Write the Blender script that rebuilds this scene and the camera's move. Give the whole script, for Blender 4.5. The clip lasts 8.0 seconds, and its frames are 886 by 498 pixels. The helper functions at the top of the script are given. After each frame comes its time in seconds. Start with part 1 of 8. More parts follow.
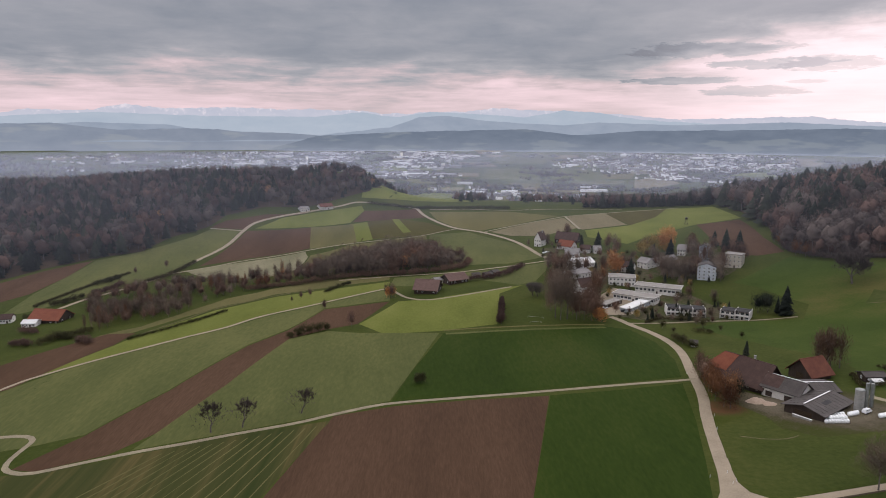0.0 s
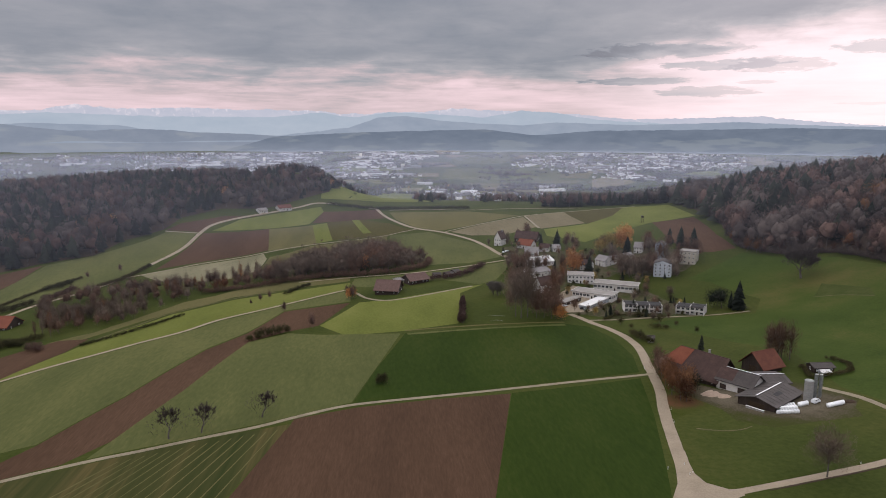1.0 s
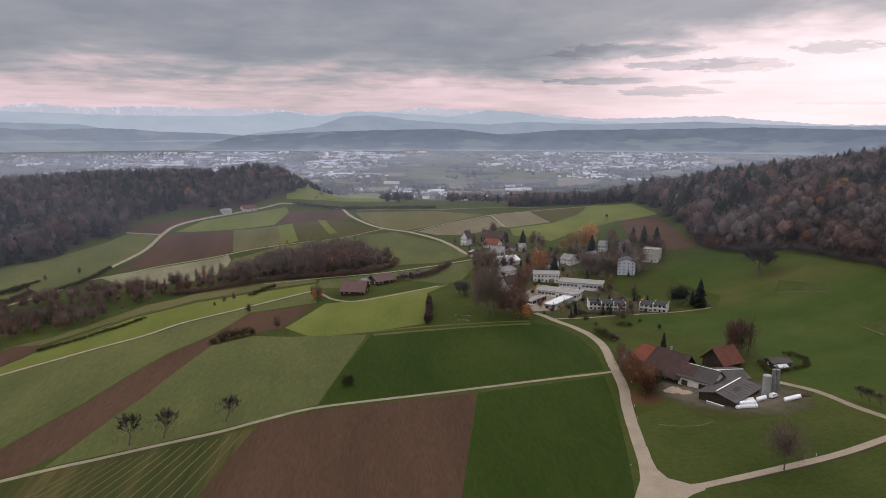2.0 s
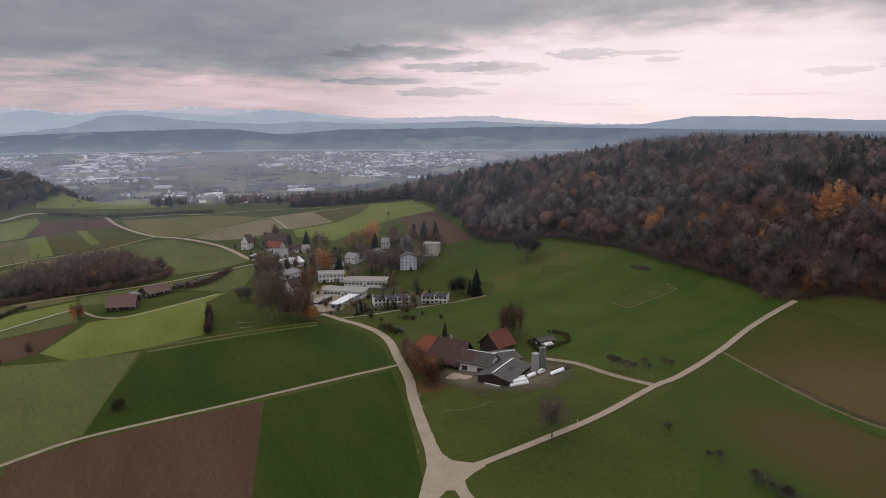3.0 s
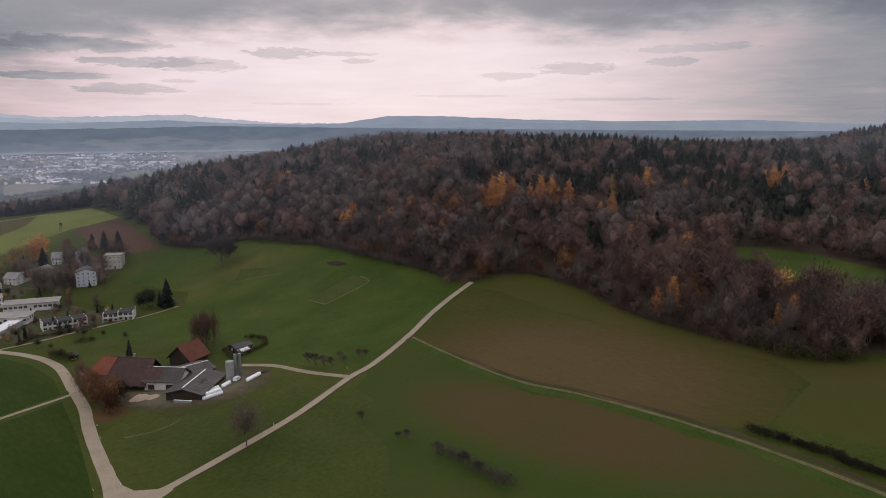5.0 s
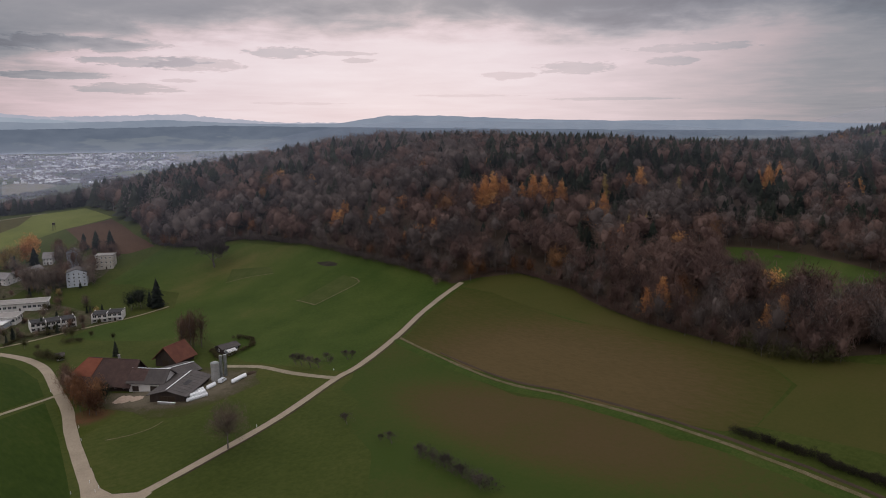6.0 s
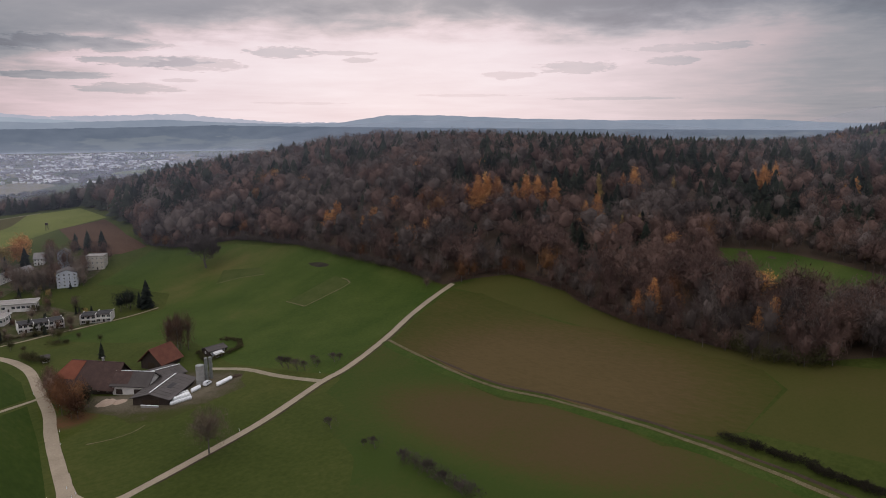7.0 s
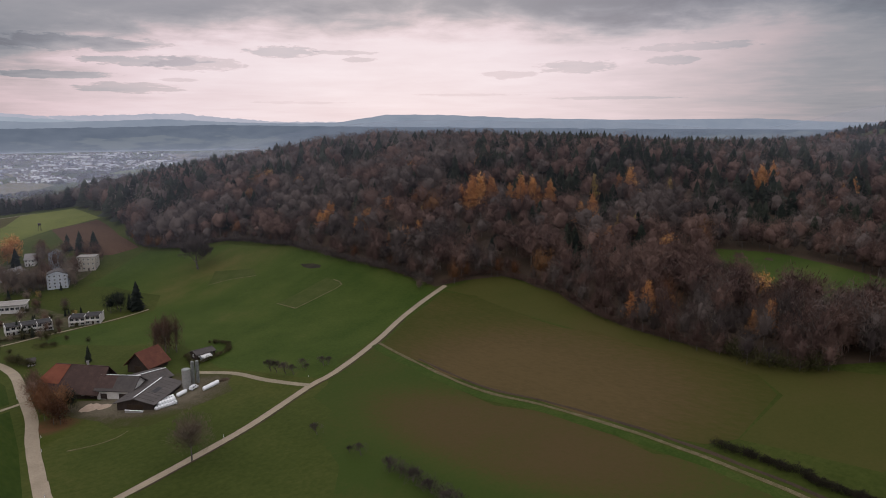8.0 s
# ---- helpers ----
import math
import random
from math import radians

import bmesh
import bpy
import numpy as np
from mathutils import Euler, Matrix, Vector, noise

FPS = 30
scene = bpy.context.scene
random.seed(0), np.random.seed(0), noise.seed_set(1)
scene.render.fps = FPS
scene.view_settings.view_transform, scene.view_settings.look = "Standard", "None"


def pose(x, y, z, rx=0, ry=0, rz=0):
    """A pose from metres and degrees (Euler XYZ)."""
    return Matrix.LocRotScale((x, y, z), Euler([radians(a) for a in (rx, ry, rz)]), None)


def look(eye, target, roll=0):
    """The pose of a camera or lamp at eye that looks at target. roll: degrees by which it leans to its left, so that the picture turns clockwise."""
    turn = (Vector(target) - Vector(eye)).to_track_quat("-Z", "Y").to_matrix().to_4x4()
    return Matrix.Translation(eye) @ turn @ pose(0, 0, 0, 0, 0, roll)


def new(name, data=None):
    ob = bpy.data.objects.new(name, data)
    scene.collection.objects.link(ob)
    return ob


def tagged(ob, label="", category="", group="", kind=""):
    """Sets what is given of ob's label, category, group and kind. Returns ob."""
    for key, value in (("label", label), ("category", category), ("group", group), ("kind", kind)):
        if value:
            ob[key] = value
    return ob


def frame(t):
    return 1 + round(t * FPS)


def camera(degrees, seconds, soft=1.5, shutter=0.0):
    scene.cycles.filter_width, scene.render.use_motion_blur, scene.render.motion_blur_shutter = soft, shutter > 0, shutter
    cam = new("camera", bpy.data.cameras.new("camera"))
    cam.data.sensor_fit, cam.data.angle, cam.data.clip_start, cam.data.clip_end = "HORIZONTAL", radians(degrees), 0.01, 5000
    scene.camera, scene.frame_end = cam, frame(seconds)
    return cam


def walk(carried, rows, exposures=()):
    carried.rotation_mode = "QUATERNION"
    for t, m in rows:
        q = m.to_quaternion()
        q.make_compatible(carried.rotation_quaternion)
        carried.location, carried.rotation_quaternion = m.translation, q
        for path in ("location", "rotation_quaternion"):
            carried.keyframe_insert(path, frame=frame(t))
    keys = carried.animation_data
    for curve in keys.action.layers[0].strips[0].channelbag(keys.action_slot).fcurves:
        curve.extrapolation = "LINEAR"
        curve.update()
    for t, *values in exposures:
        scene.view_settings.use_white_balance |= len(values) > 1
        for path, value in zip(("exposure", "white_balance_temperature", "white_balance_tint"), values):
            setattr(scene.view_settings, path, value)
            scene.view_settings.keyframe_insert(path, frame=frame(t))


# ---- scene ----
DEG = 64.55
cam = camera(DEG, 8.0, soft=0.95)
PATH = [
    (0, pose(0.00, -0.00, 120.00, 80.031, 0, -0.000) @ pose(0, 0, 0, 0, 0, 0.220)),
    (0.5, pose(-0.04, -0.32, 119.93, 80.061, 0, -1.373) @ pose(0, 0, 0, 0, 0, 0.148)),
    (1, pose(0.01, -0.55, 119.97, 80.058, 0, -3.271) @ pose(0, 0, 0, 0, 0, 0.115)),
    (1.2, pose(0.16, -0.63, 120.07, 80.021, 0, -3.414) @ pose(0, 0, 0, 0, 0, 0.182)),
    (2.3, pose(1.86, -0.91, 120.93, 79.965, 0, -9.952) @ pose(0, 0, 0, 0, 0, 0.041)),
    (2.5, pose(2.44, -1.15, 121.01, 79.945, 0, -14.379) @ pose(0, 0, 0, 0, 0, 0.043)),
    (3, pose(4.44, -2.19, 120.99, 79.975, 0, -23.409) @ pose(0, 0, 0, 0, 0, -0.006)),
    (3.5, pose(6.52, -3.39, 120.96, 79.963, 0, -32.023) @ pose(0, 0, 0, 0, 0, 0.012)),
    (4, pose(9.04, -4.74, 120.78, 79.944, 0, -41.071) @ pose(0, 0, 0, 0, 0, -0.072)),
    (4.5, pose(11.92, -5.75, 120.58, 79.940, 0, -46.941) @ pose(0, 0, 0, 0, 0, -0.065)),
    (6, pose(21.24, -9.72, 120.27, 79.883, 0, -46.912) @ pose(0, 0, 0, 0, 0, -0.111)),
    (6.5, pose(24.75, -10.52, 120.16, 79.874, 0, -46.903) @ pose(0, 0, 0, 0, 0, -0.114)),
    (7, pose(28.43, -10.95, 120.18, 79.860, 0, -46.866) @ pose(0, 0, 0, 0, 0, -0.103)),
    (7.5, pose(32.01, -10.88, 120.23, 79.830, 0, -46.856) @ pose(0, 0, 0, 0, 0, -0.115)),
    (8, pose(35.48, -10.31, 120.29, 79.818, 0, -46.871) @ pose(0, 0, 0, 0, 0, -0.114)),
]
walk(cam, PATH, [(0.0, 0.48, 6500, 15.0), (1.0, 0.46, 6500, 15.0), (2.5, 0.34, 6500, 15.0), (3.5, 0.08, 6500, 15.0), (4.0, -0.04, 6500, 15.0), (4.5, 0.05, 6500, 15.0), (4.7, 0.12, 6500, 15.0), (5.8, 0.06, 6500, 15.0), (6.5, 0.0, 6500, 15.0), (7.0, 0.14, 6500, 15.0), (7.5, 0.20, 6500, 15.0), (8.0, 0.12, 6500, 15.0)])

# ---- world and sun: a cloudy late afternoon in November ----
SUN_AZ, SUN_EL = 44.0, 16.0


def node(tree, kind, inputs=(), operation=None, interpolation_type=None, data_type=None, blend_type=None, vector_type=None):
    n = tree.nodes.new(kind)
    if vector_type:
        n.vector_type = vector_type
    if operation:
        n.operation = operation
    if interpolation_type:
        n.interpolation_type = interpolation_type
    if data_type:
        n.data_type = data_type
    if blend_type:
        n.blend_type = blend_type
    for key, value in dict(inputs).items():
        if isinstance(value, bpy.types.NodeSocket):
            tree.links.new(value, n.inputs[key])
        else:
            n.inputs[key].default_value = value
    return n


def maths(tree, op, a, b=0.0, c=0.0):
    return node(tree, "ShaderNodeMath", {0: a, 1: b, 2: c}, operation=op).outputs[0]


def mixed(tree, fac, a, b, blend="MIX"):
    n = node(tree, "ShaderNodeMix", {0: fac, 6: a, 7: b}, data_type="RGBA", blend_type=blend)
    return n.outputs[2]


def ramp(tree, fac, stops):
    n = node(tree, "ShaderNodeValToRGB", {0: fac})
    els = n.color_ramp.elements
    while len(els) < len(stops):
        els.new(0.5)
    for el, (pos, col) in zip(els, stops):
        el.position, el.color = pos, (*col, 1) if len(col) == 3 else col
    return n.outputs[0]


def build_world():
    w = bpy.data.worlds.new("cloudy_sky")
    scene.world = w
    w.use_nodes = True
    t = w.node_tree
    t.nodes.clear()
    sky = node(t, "ShaderNodeTexSky")
    sky.sky_type, sky.sun_disc = "NISHITA", False
    sky.sun_elevation, sky.sun_rotation = radians(SUN_EL), radians(SUN_AZ)
    clear = node(t, "ShaderNodeMix", {0: 1.0, 6: sky.outputs[0], 7: (0.1, 0.1, 0.1, 1)}, data_type="RGBA", blend_type="MULTIPLY").outputs[2]
    co = node(t, "ShaderNodeTexCoord").outputs["Generated"]
    sep = node(t, "ShaderNodeSeparateXYZ", {0: co})
    x, y, z = sep.outputs
    az = maths(t, "ARCTAN2", x, y)
    zz = maths(t, "MAXIMUM", z, 0.0)
    u = maths(t, "MULTIPLY", az, 5.0)
    v = maths(t, "MULTIPLY", maths(t, "LOGARITHM", maths(t, "ADD", zz, 0.05), math.e), 2.9)
    flat = node(t, "ShaderNodeCombineXYZ", {0: u, 1: v, 2: 0.0}).outputs[0]
    big = node(t, "ShaderNodeTexNoise", {"Vector": flat, "Scale": 0.75, "Detail": 7.0, "Roughness": 0.52, "Distortion": 0.35}).outputs[0]
    small = node(t, "ShaderNodeTexNoise", {"Vector": flat, "Scale": 2.6, "Detail": 8.0, "Roughness": 0.58, "Distortion": 0.3}).outputs[0]
    fluff = node(t, "ShaderNodeTexNoise", {"Vector": flat, "Scale": 7.0, "Detail": 7.0, "Roughness": 0.62, "Distortion": 0.2}).outputs[0]
    puffs = maths(t, "ADD", maths(t, "MULTIPLY", maths(t, "SUBTRACT", big, 0.5), 0.9), maths(t, "MULTIPLY", maths(t, "SUBTRACT", small, 0.5), 0.5))
    # thin streaks, drawn out along the horizon
    long = node(t, "ShaderNodeCombineXYZ", {0: maths(t, "MULTIPLY", az, 5.0), 1: maths(t, "MULTIPLY", v, 2.2), 2: 3.7}).outputs[0]
    streak = node(t, "ShaderNodeTexNoise", {"Vector": long, "Scale": 1.9, "Detail": 9.0, "Roughness": 0.62, "Distortion": 0.6}).outputs[0]
    puffs = maths(t, "ADD", puffs, maths(t, "MULTIPLY", maths(t, "SUBTRACT", streak, 0.5), node(t, "ShaderNodeMapRange", {0: zz, 1: 0.05, 2: 0.16, 3: 0.42, 4: 0.14}).outputs[0]))
    # the edge of the deck climbs towards the low sun, where the cloud is thin
    foot = node(t, "ShaderNodeMapRange", {0: az, 1: 0.16, 2: 0.64, 3: 0.054, 4: 0.122}, interpolation_type="SMOOTHSTEP").outputs[0]
    foot = maths(t, "SUBTRACT", foot, maths(t, "MULTIPLY", puffs, 0.085))
    high = node(t, "ShaderNodeMapRange", {0: maths(t, "SUBTRACT", zz, foot), 1: -0.018, 2: 0.045, 3: 0.0, 4: 1.0}, interpolation_type="SMOOTHSTEP").outputs[0]
    toward = node(t, "ShaderNodeVectorMath", {0: co, 1: (math.sin(radians(SUN_AZ)), math.cos(radians(SUN_AZ)), 0.11)}, operation="DOT_PRODUCT").outputs["Value"]
    glow = node(t, "ShaderNodeMapRange", {0: toward, 1: 0.84, 2: 1.01, 3: 0.0, 4: 1.0}, interpolation_type="SMOOTHSTEP").outputs[0]
    beyond = node(t, "ShaderNodeMapRange", {0: az, 1: 0.8, 2: 1.35, 3: 0.0, 4: 0.15}, interpolation_type="SMOOTHSTEP").outputs[0]
    thick = maths(t, "ADD", 0.33, maths(t, "MULTIPLY", high, 0.21))
    thick = maths(t, "ADD", thick, maths(t, "MULTIPLY", puffs, 0.28))
    thick = maths(t, "ADD", thick, beyond)
    thick = maths(t, "SUBTRACT", thick, maths(t, "MULTIPLY", maths(t, "MULTIPLY", glow, maths(t, "SUBTRACT", 1.0, high)), 0.12))
    # small ragged clouds below the deck
    for a, e, wa, we, amt in [(34.2, 5.43, 2.7, 0.50, 0.19), (39.2, 5.43, 2.4, 0.20, 0.14), (40.2, 4.89, 1.3, 0.25, 0.14), (52.2, 3.72, 2.4, 0.35, 0.12), (57.4, 4.27, 3.4, 0.50, 0.14), (28.2, 4.39, 3.6, 0.60, 0.14), (23.4, 2.58, 4.0, 0.40, 0.13), (64.6, 4.62, 2.0, 0.40, 0.09), (20.0, 5.6, 6.5, 0.60, 0.10), (24.5, 4.5, 5.0, 0.40, 0.16), (18.5, 3.4, 4.6, 0.30, 0.14), (26.8, 3.2, 1.6, 0.16, 0.10), (66.0, 5.6, 5.0, 0.35, 0.07), (48.5, 2.2, 4.5, 0.12, 0.07), (60.0, 1.9, 5.5, 0.14, 0.08), (36.0, 1.6, 4.0, 0.12, 0.07)]:
        da = maths(t, "DIVIDE", maths(t, "SUBTRACT", az, radians(a)), radians(wa))
        de = maths(t, "DIVIDE", maths(t, "SUBTRACT", z, math.sin(radians(e))), radians(we))
        r2 = maths(t, "ADD", maths(t, "MULTIPLY", da, da), maths(t, "MULTIPLY", de, de))
        r2 = maths(t, "ADD", r2, maths(t, "MULTIPLY", maths(t, "SUBTRACT", fluff, 0.5), 3.6))
        spot = node(t, "ShaderNodeMapRange", {0: r2, 1: 0.5, 2: 1.0, 3: 1.25 * amt, 4: 0.0}, interpolation_type="SMOOTHSTEP").outputs[0]
        thick = maths(t, "ADD", thick, spot)
    deck = ramp(t, thick, [(0.14, (1.0, 0.84, 0.875)), (0.27, (0.80, 0.63, 0.66)), (0.37, (0.56, 0.47, 0.485)), (0.47, (0.35, 0.358, 0.385)), (0.58, (0.238, 0.262, 0.30)), (0.75, (0.155, 0.165, 0.198))])
    part_glow = maths(t, "MULTIPLY", maths(t, "MULTIPLY", glow, 0.5), maths(t, "SUBTRACT", 1.0, maths(t, "MULTIPLY", high, 0.75)))
    lit = mixed(t, part_glow, deck, (1.0, 0.83, 0.88, 1), "SCREEN")
    # the deck is thinnest, and so brightest, overhead
    over = node(t, "ShaderNodeMapRange", {0: zz, 1: 0.17, 2: 0.42, 3: 1.0, 4: 4.2}, interpolation_type="SMOOTHSTEP").outputs[0]
    lit = node(t, "ShaderNodeVectorMath", {0: lit, 3: maths(t, "MULTIPLY", over, 0.80)}, operation="SCALE").outputs[0]
    # and tinted warmer there, which warms the light on the ground
    lit = mixed(t, node(t, "ShaderNodeMapRange", {0: over, 1: 1.0, 2: 4.2, 3: 0.0, 4: 1.0}).outputs[0], lit, mixed(t, 1.0, lit, (1.06, 1.0, 0.93, 1), "MULTIPLY"))
    out = mixed(t, 0.985, clear, lit)
    below = mixed(t, maths(t, "LESS_THAN", z, 0.0), out, (0.16, 0.17, 0.19, 1))
    bg = node(t, "ShaderNodeBackground", {0: below, 1: 1.0})
    end = node(t, "ShaderNodeOutputWorld", {0: bg.outputs[0]})


build_world()
sun = new("sun", bpy.data.lights.new("sun", "SUN"))
sun.data.energy, sun.data.angle, sun.data.color = 0.5, radians(25), (1.0, 0.93, 0.88)
sun.matrix_world = look((0, 0, 400), (-400 * math.sin(radians(SUN_AZ)), -400 * math.cos(radians(SUN_AZ)), 400 - 400 * math.tan(radians(SUN_EL))))


# ---- materials ----
def surface(name, stops, scale=1.0, detail=0.35, fine=12.0, rough=0.9, metal=0.0, bump=0.15, stretch=(1, 1, 1), turn=0.0, island=0.0, specular=0.3, per_object=0.0, tint=0.0, core=None):
    """A mottled surface: large patches and fine grain, at metres."""
    m = bpy.data.materials.new(name)
    m.use_nodes = True
    t = m.node_tree
    t.nodes.clear()
    co = node(t, "ShaderNodeTexCoord").outputs["Object"]
    mapped = node(t, "ShaderNodeMapping", {"Vector": co, "Rotation": (0, 0, radians(turn)), "Scale": stretch}).outputs[0]
    large = node(t, "ShaderNodeTexNoise", {"Vector": mapped, "Scale": 1.0 / scale, "Detail": 5.0, "Roughness": 0.6}).outputs[0]
    grain = node(t, "ShaderNodeTexNoise", {"Vector": mapped, "Scale": fine / scale, "Detail": 3.0, "Roughness": 0.65}).outputs[0]
    fac = maths(t, "ADD", maths(t, "MULTIPLY", large, 1.0 - detail), maths(t, "MULTIPLY", grain, detail))
    if island:
        rnd = node(t, "ShaderNodeNewGeometry").outputs["Random Per Island"]
        fac = maths(t, "ADD", fac, maths(t, "MULTIPLY", maths(t, "SUBTRACT", rnd, 0.5), island))
    if per_object:
        rnd = node(t, "ShaderNodeObjectInfo").outputs["Random"]
        fac = maths(t, "ADD", fac, maths(t, "MULTIPLY", maths(t, "SUBTRACT", rnd, 0.5), per_object))
    if tint:
        own = node(t, "ShaderNodeAttribute")
        own.attribute_name = "tint"
        fac = maths(t, "ADD", fac, maths(t, "MULTIPLY", own.outputs["Fac"], tint))
    if core:
        # barer in the middle of the field, greener along its edges
        cx, cy, rx, ry, way, more = core
        local = node(t, "ShaderNodeMapping", {"Vector": co, "Location": (cx, cy, 0), "Rotation": (0, 0, radians(way)), "Scale": (rx, ry, 900)}, vector_type="TEXTURE").outputs[0]
        off = node(t, "ShaderNodeVectorMath", {0: local}, operation="LENGTH").outputs["Value"]
        off = maths(t, "ADD", off, maths(t, "MULTIPLY", maths(t, "SUBTRACT", large, 0.5), 1.3))
        fac = maths(t, "ADD", fac, node(t, "ShaderNodeMapRange", {0: off, 1: 0.4, 2: 1.25, 3: more, 4: -more}, interpolation_type="SMOOTHSTEP").outputs[0])
    n = len(stops)
    col = ramp(t, fac, [(0.30 + 0.40 * i / max(n - 1, 1), c) for i, c in enumerate(stops)])
    b = node(t, "ShaderNodeBump", {"Strength": bump, "Distance": 0.004 * scale + 0.01, "Height": grain}).outputs[0]
    p = node(t, "ShaderNodeBsdfPrincipled", {"Base Color": col, "Roughness": rough, "Metallic": metal, "Specular IOR Level": specular, "Normal": b})
    node(t, "ShaderNodeOutputMaterial", {0: p.outputs[0]})
    return m


def glass(name):
    m = bpy.data.materials.new(name)
    m.use_nodes = True
    p = m.node_tree.nodes["Principled BSDF"]
    p.inputs["Base Color"].default_value = (0.02, 0.025, 0.03, 1)
    p.inputs["Roughness"].default_value = 0.08
    p.inputs["Specular IOR Level"].default_value = 0.6
    return m


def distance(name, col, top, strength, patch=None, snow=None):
    """Far ranges that glow: the haze of miles of air is put into their colours, with hazy clearings or streaks of snow.
    """
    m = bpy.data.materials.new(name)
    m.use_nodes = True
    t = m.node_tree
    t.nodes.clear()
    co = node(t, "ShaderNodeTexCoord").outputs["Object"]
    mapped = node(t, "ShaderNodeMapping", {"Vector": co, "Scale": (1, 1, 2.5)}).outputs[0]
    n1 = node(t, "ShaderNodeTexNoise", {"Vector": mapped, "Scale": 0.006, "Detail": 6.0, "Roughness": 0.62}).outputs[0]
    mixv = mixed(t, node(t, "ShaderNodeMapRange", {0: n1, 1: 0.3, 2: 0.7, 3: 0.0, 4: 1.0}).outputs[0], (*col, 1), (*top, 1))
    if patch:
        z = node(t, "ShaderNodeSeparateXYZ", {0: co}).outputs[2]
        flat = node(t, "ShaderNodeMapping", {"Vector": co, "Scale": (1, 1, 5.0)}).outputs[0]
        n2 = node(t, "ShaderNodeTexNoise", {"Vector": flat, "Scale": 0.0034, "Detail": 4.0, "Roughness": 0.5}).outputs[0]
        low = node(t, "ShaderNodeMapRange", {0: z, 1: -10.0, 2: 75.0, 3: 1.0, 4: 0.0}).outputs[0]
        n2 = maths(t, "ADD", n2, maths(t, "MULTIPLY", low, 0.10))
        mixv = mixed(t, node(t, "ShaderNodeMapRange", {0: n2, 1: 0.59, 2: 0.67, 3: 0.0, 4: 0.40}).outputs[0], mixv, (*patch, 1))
        # valley haze painted over the foot of the range
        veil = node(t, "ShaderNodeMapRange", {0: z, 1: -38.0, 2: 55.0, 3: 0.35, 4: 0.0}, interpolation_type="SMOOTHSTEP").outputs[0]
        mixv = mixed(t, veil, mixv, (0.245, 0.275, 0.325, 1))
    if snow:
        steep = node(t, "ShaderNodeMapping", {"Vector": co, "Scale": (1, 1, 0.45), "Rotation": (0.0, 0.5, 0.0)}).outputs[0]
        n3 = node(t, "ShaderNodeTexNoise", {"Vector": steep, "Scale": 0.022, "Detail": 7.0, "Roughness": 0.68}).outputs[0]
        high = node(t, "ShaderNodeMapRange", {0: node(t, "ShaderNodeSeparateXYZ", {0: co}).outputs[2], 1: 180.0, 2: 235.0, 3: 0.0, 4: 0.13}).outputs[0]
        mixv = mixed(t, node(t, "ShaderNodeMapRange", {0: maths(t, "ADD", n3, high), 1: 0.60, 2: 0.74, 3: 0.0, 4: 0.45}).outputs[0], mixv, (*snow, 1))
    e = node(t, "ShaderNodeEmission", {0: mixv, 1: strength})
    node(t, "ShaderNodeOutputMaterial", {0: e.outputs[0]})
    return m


M = {}
M["grass"] = surface("meadow_grass", [(0.0275, 0.0385, 0.0070), (0.0440, 0.0560, 0.0115), (0.0710, 0.0705, 0.0185)], 60, 0.4, 30, bump=0.5, specular=0.04)
M["grass_dark"] = surface("winter_wheat", [(0.0150, 0.0280, 0.0038), (0.0245, 0.0410, 0.0060), (0.040, 0.0510, 0.0100)], 45, 0.4, 30, stretch=(1, 0.25, 1), turn=-20, bump=0.4, specular=0.04)
M["grass_mid"] = surface("pale_meadow", [(0.05472, 0.0644, 0.02127), (0.08208, 0.0896, 0.03047), (0.1208, 0.1198, 0.04312)], 50, 0.4, 30, stretch=(1, 0.3, 1), turn=30, bump=0.4, specular=0.04)
M["grass_bright"] = surface("fresh_meadow", [(0.0805, 0.09632, 0.02013), (0.115, 0.1288, 0.02875), (0.1495, 0.1546, 0.04255)], 40, 0.35, 30, stretch=(1, 0.4, 1), turn=60, bump=0.4, specular=0.04)
M["grass_olive"] = surface("olive_stubble", [(0.07168, 0.0702, 0.02702), (0.1086, 0.09828, 0.03852), (0.1456, 0.1264, 0.0529)], 35, 0.4, 30, stretch=(1, 0.2, 1), turn=75, bump=0.4, specular=0.04)
M["grass_lush"] = surface("lush_grass", [(0.024, 0.043, 0.007), (0.036, 0.058, 0.0105), (0.058, 0.070, 0.017)], 12, 0.5, 12, bump=0.4, specular=0.04)
M["meadow"] = surface("mown_meadow", [(0.029, 0.04972, 0.008475), (0.04756, 0.0678, 0.01356), (0.09048, 0.08362, 0.02599)], 38, 0.35, 30, bump=0.4, specular=0.04, core=(292, 470, 75, 60, 0, 0.06))
M["soil"] = surface("ploughed_soil", [(0.04594, 0.02671, 0.0166), (0.07117, 0.04085, 0.02449), (0.09802, 0.0569, 0.03562)], 30, 0.45, 40, stretch=(1, 0.12, 1), turn=8, bump=0.8, specular=0.04)
M["soil_olive"] = surface("sprouting_soil", [(0.044, 0.036, 0.011), (0.062, 0.054, 0.016), (0.081, 0.074, 0.022)], 70, 0.4, 40, stretch=(1, 0.3, 1), turn=-60, bump=0.6, specular=0.04)
M["soil_sprout"] = surface("sprouting_field", [(0.0379, 0.0433, 0.00898), (0.0474, 0.0476, 0.0114), (0.0612, 0.0503, 0.0155), (0.0741, 0.0528, 0.0212), (0.0844, 0.0589, 0.0245)], 60, 0.35, 40, stretch=(1, 0.4, 1), turn=-60, bump=0.6, specular=0.04, core=(262, 151, 89, 58, -93, 0.15))
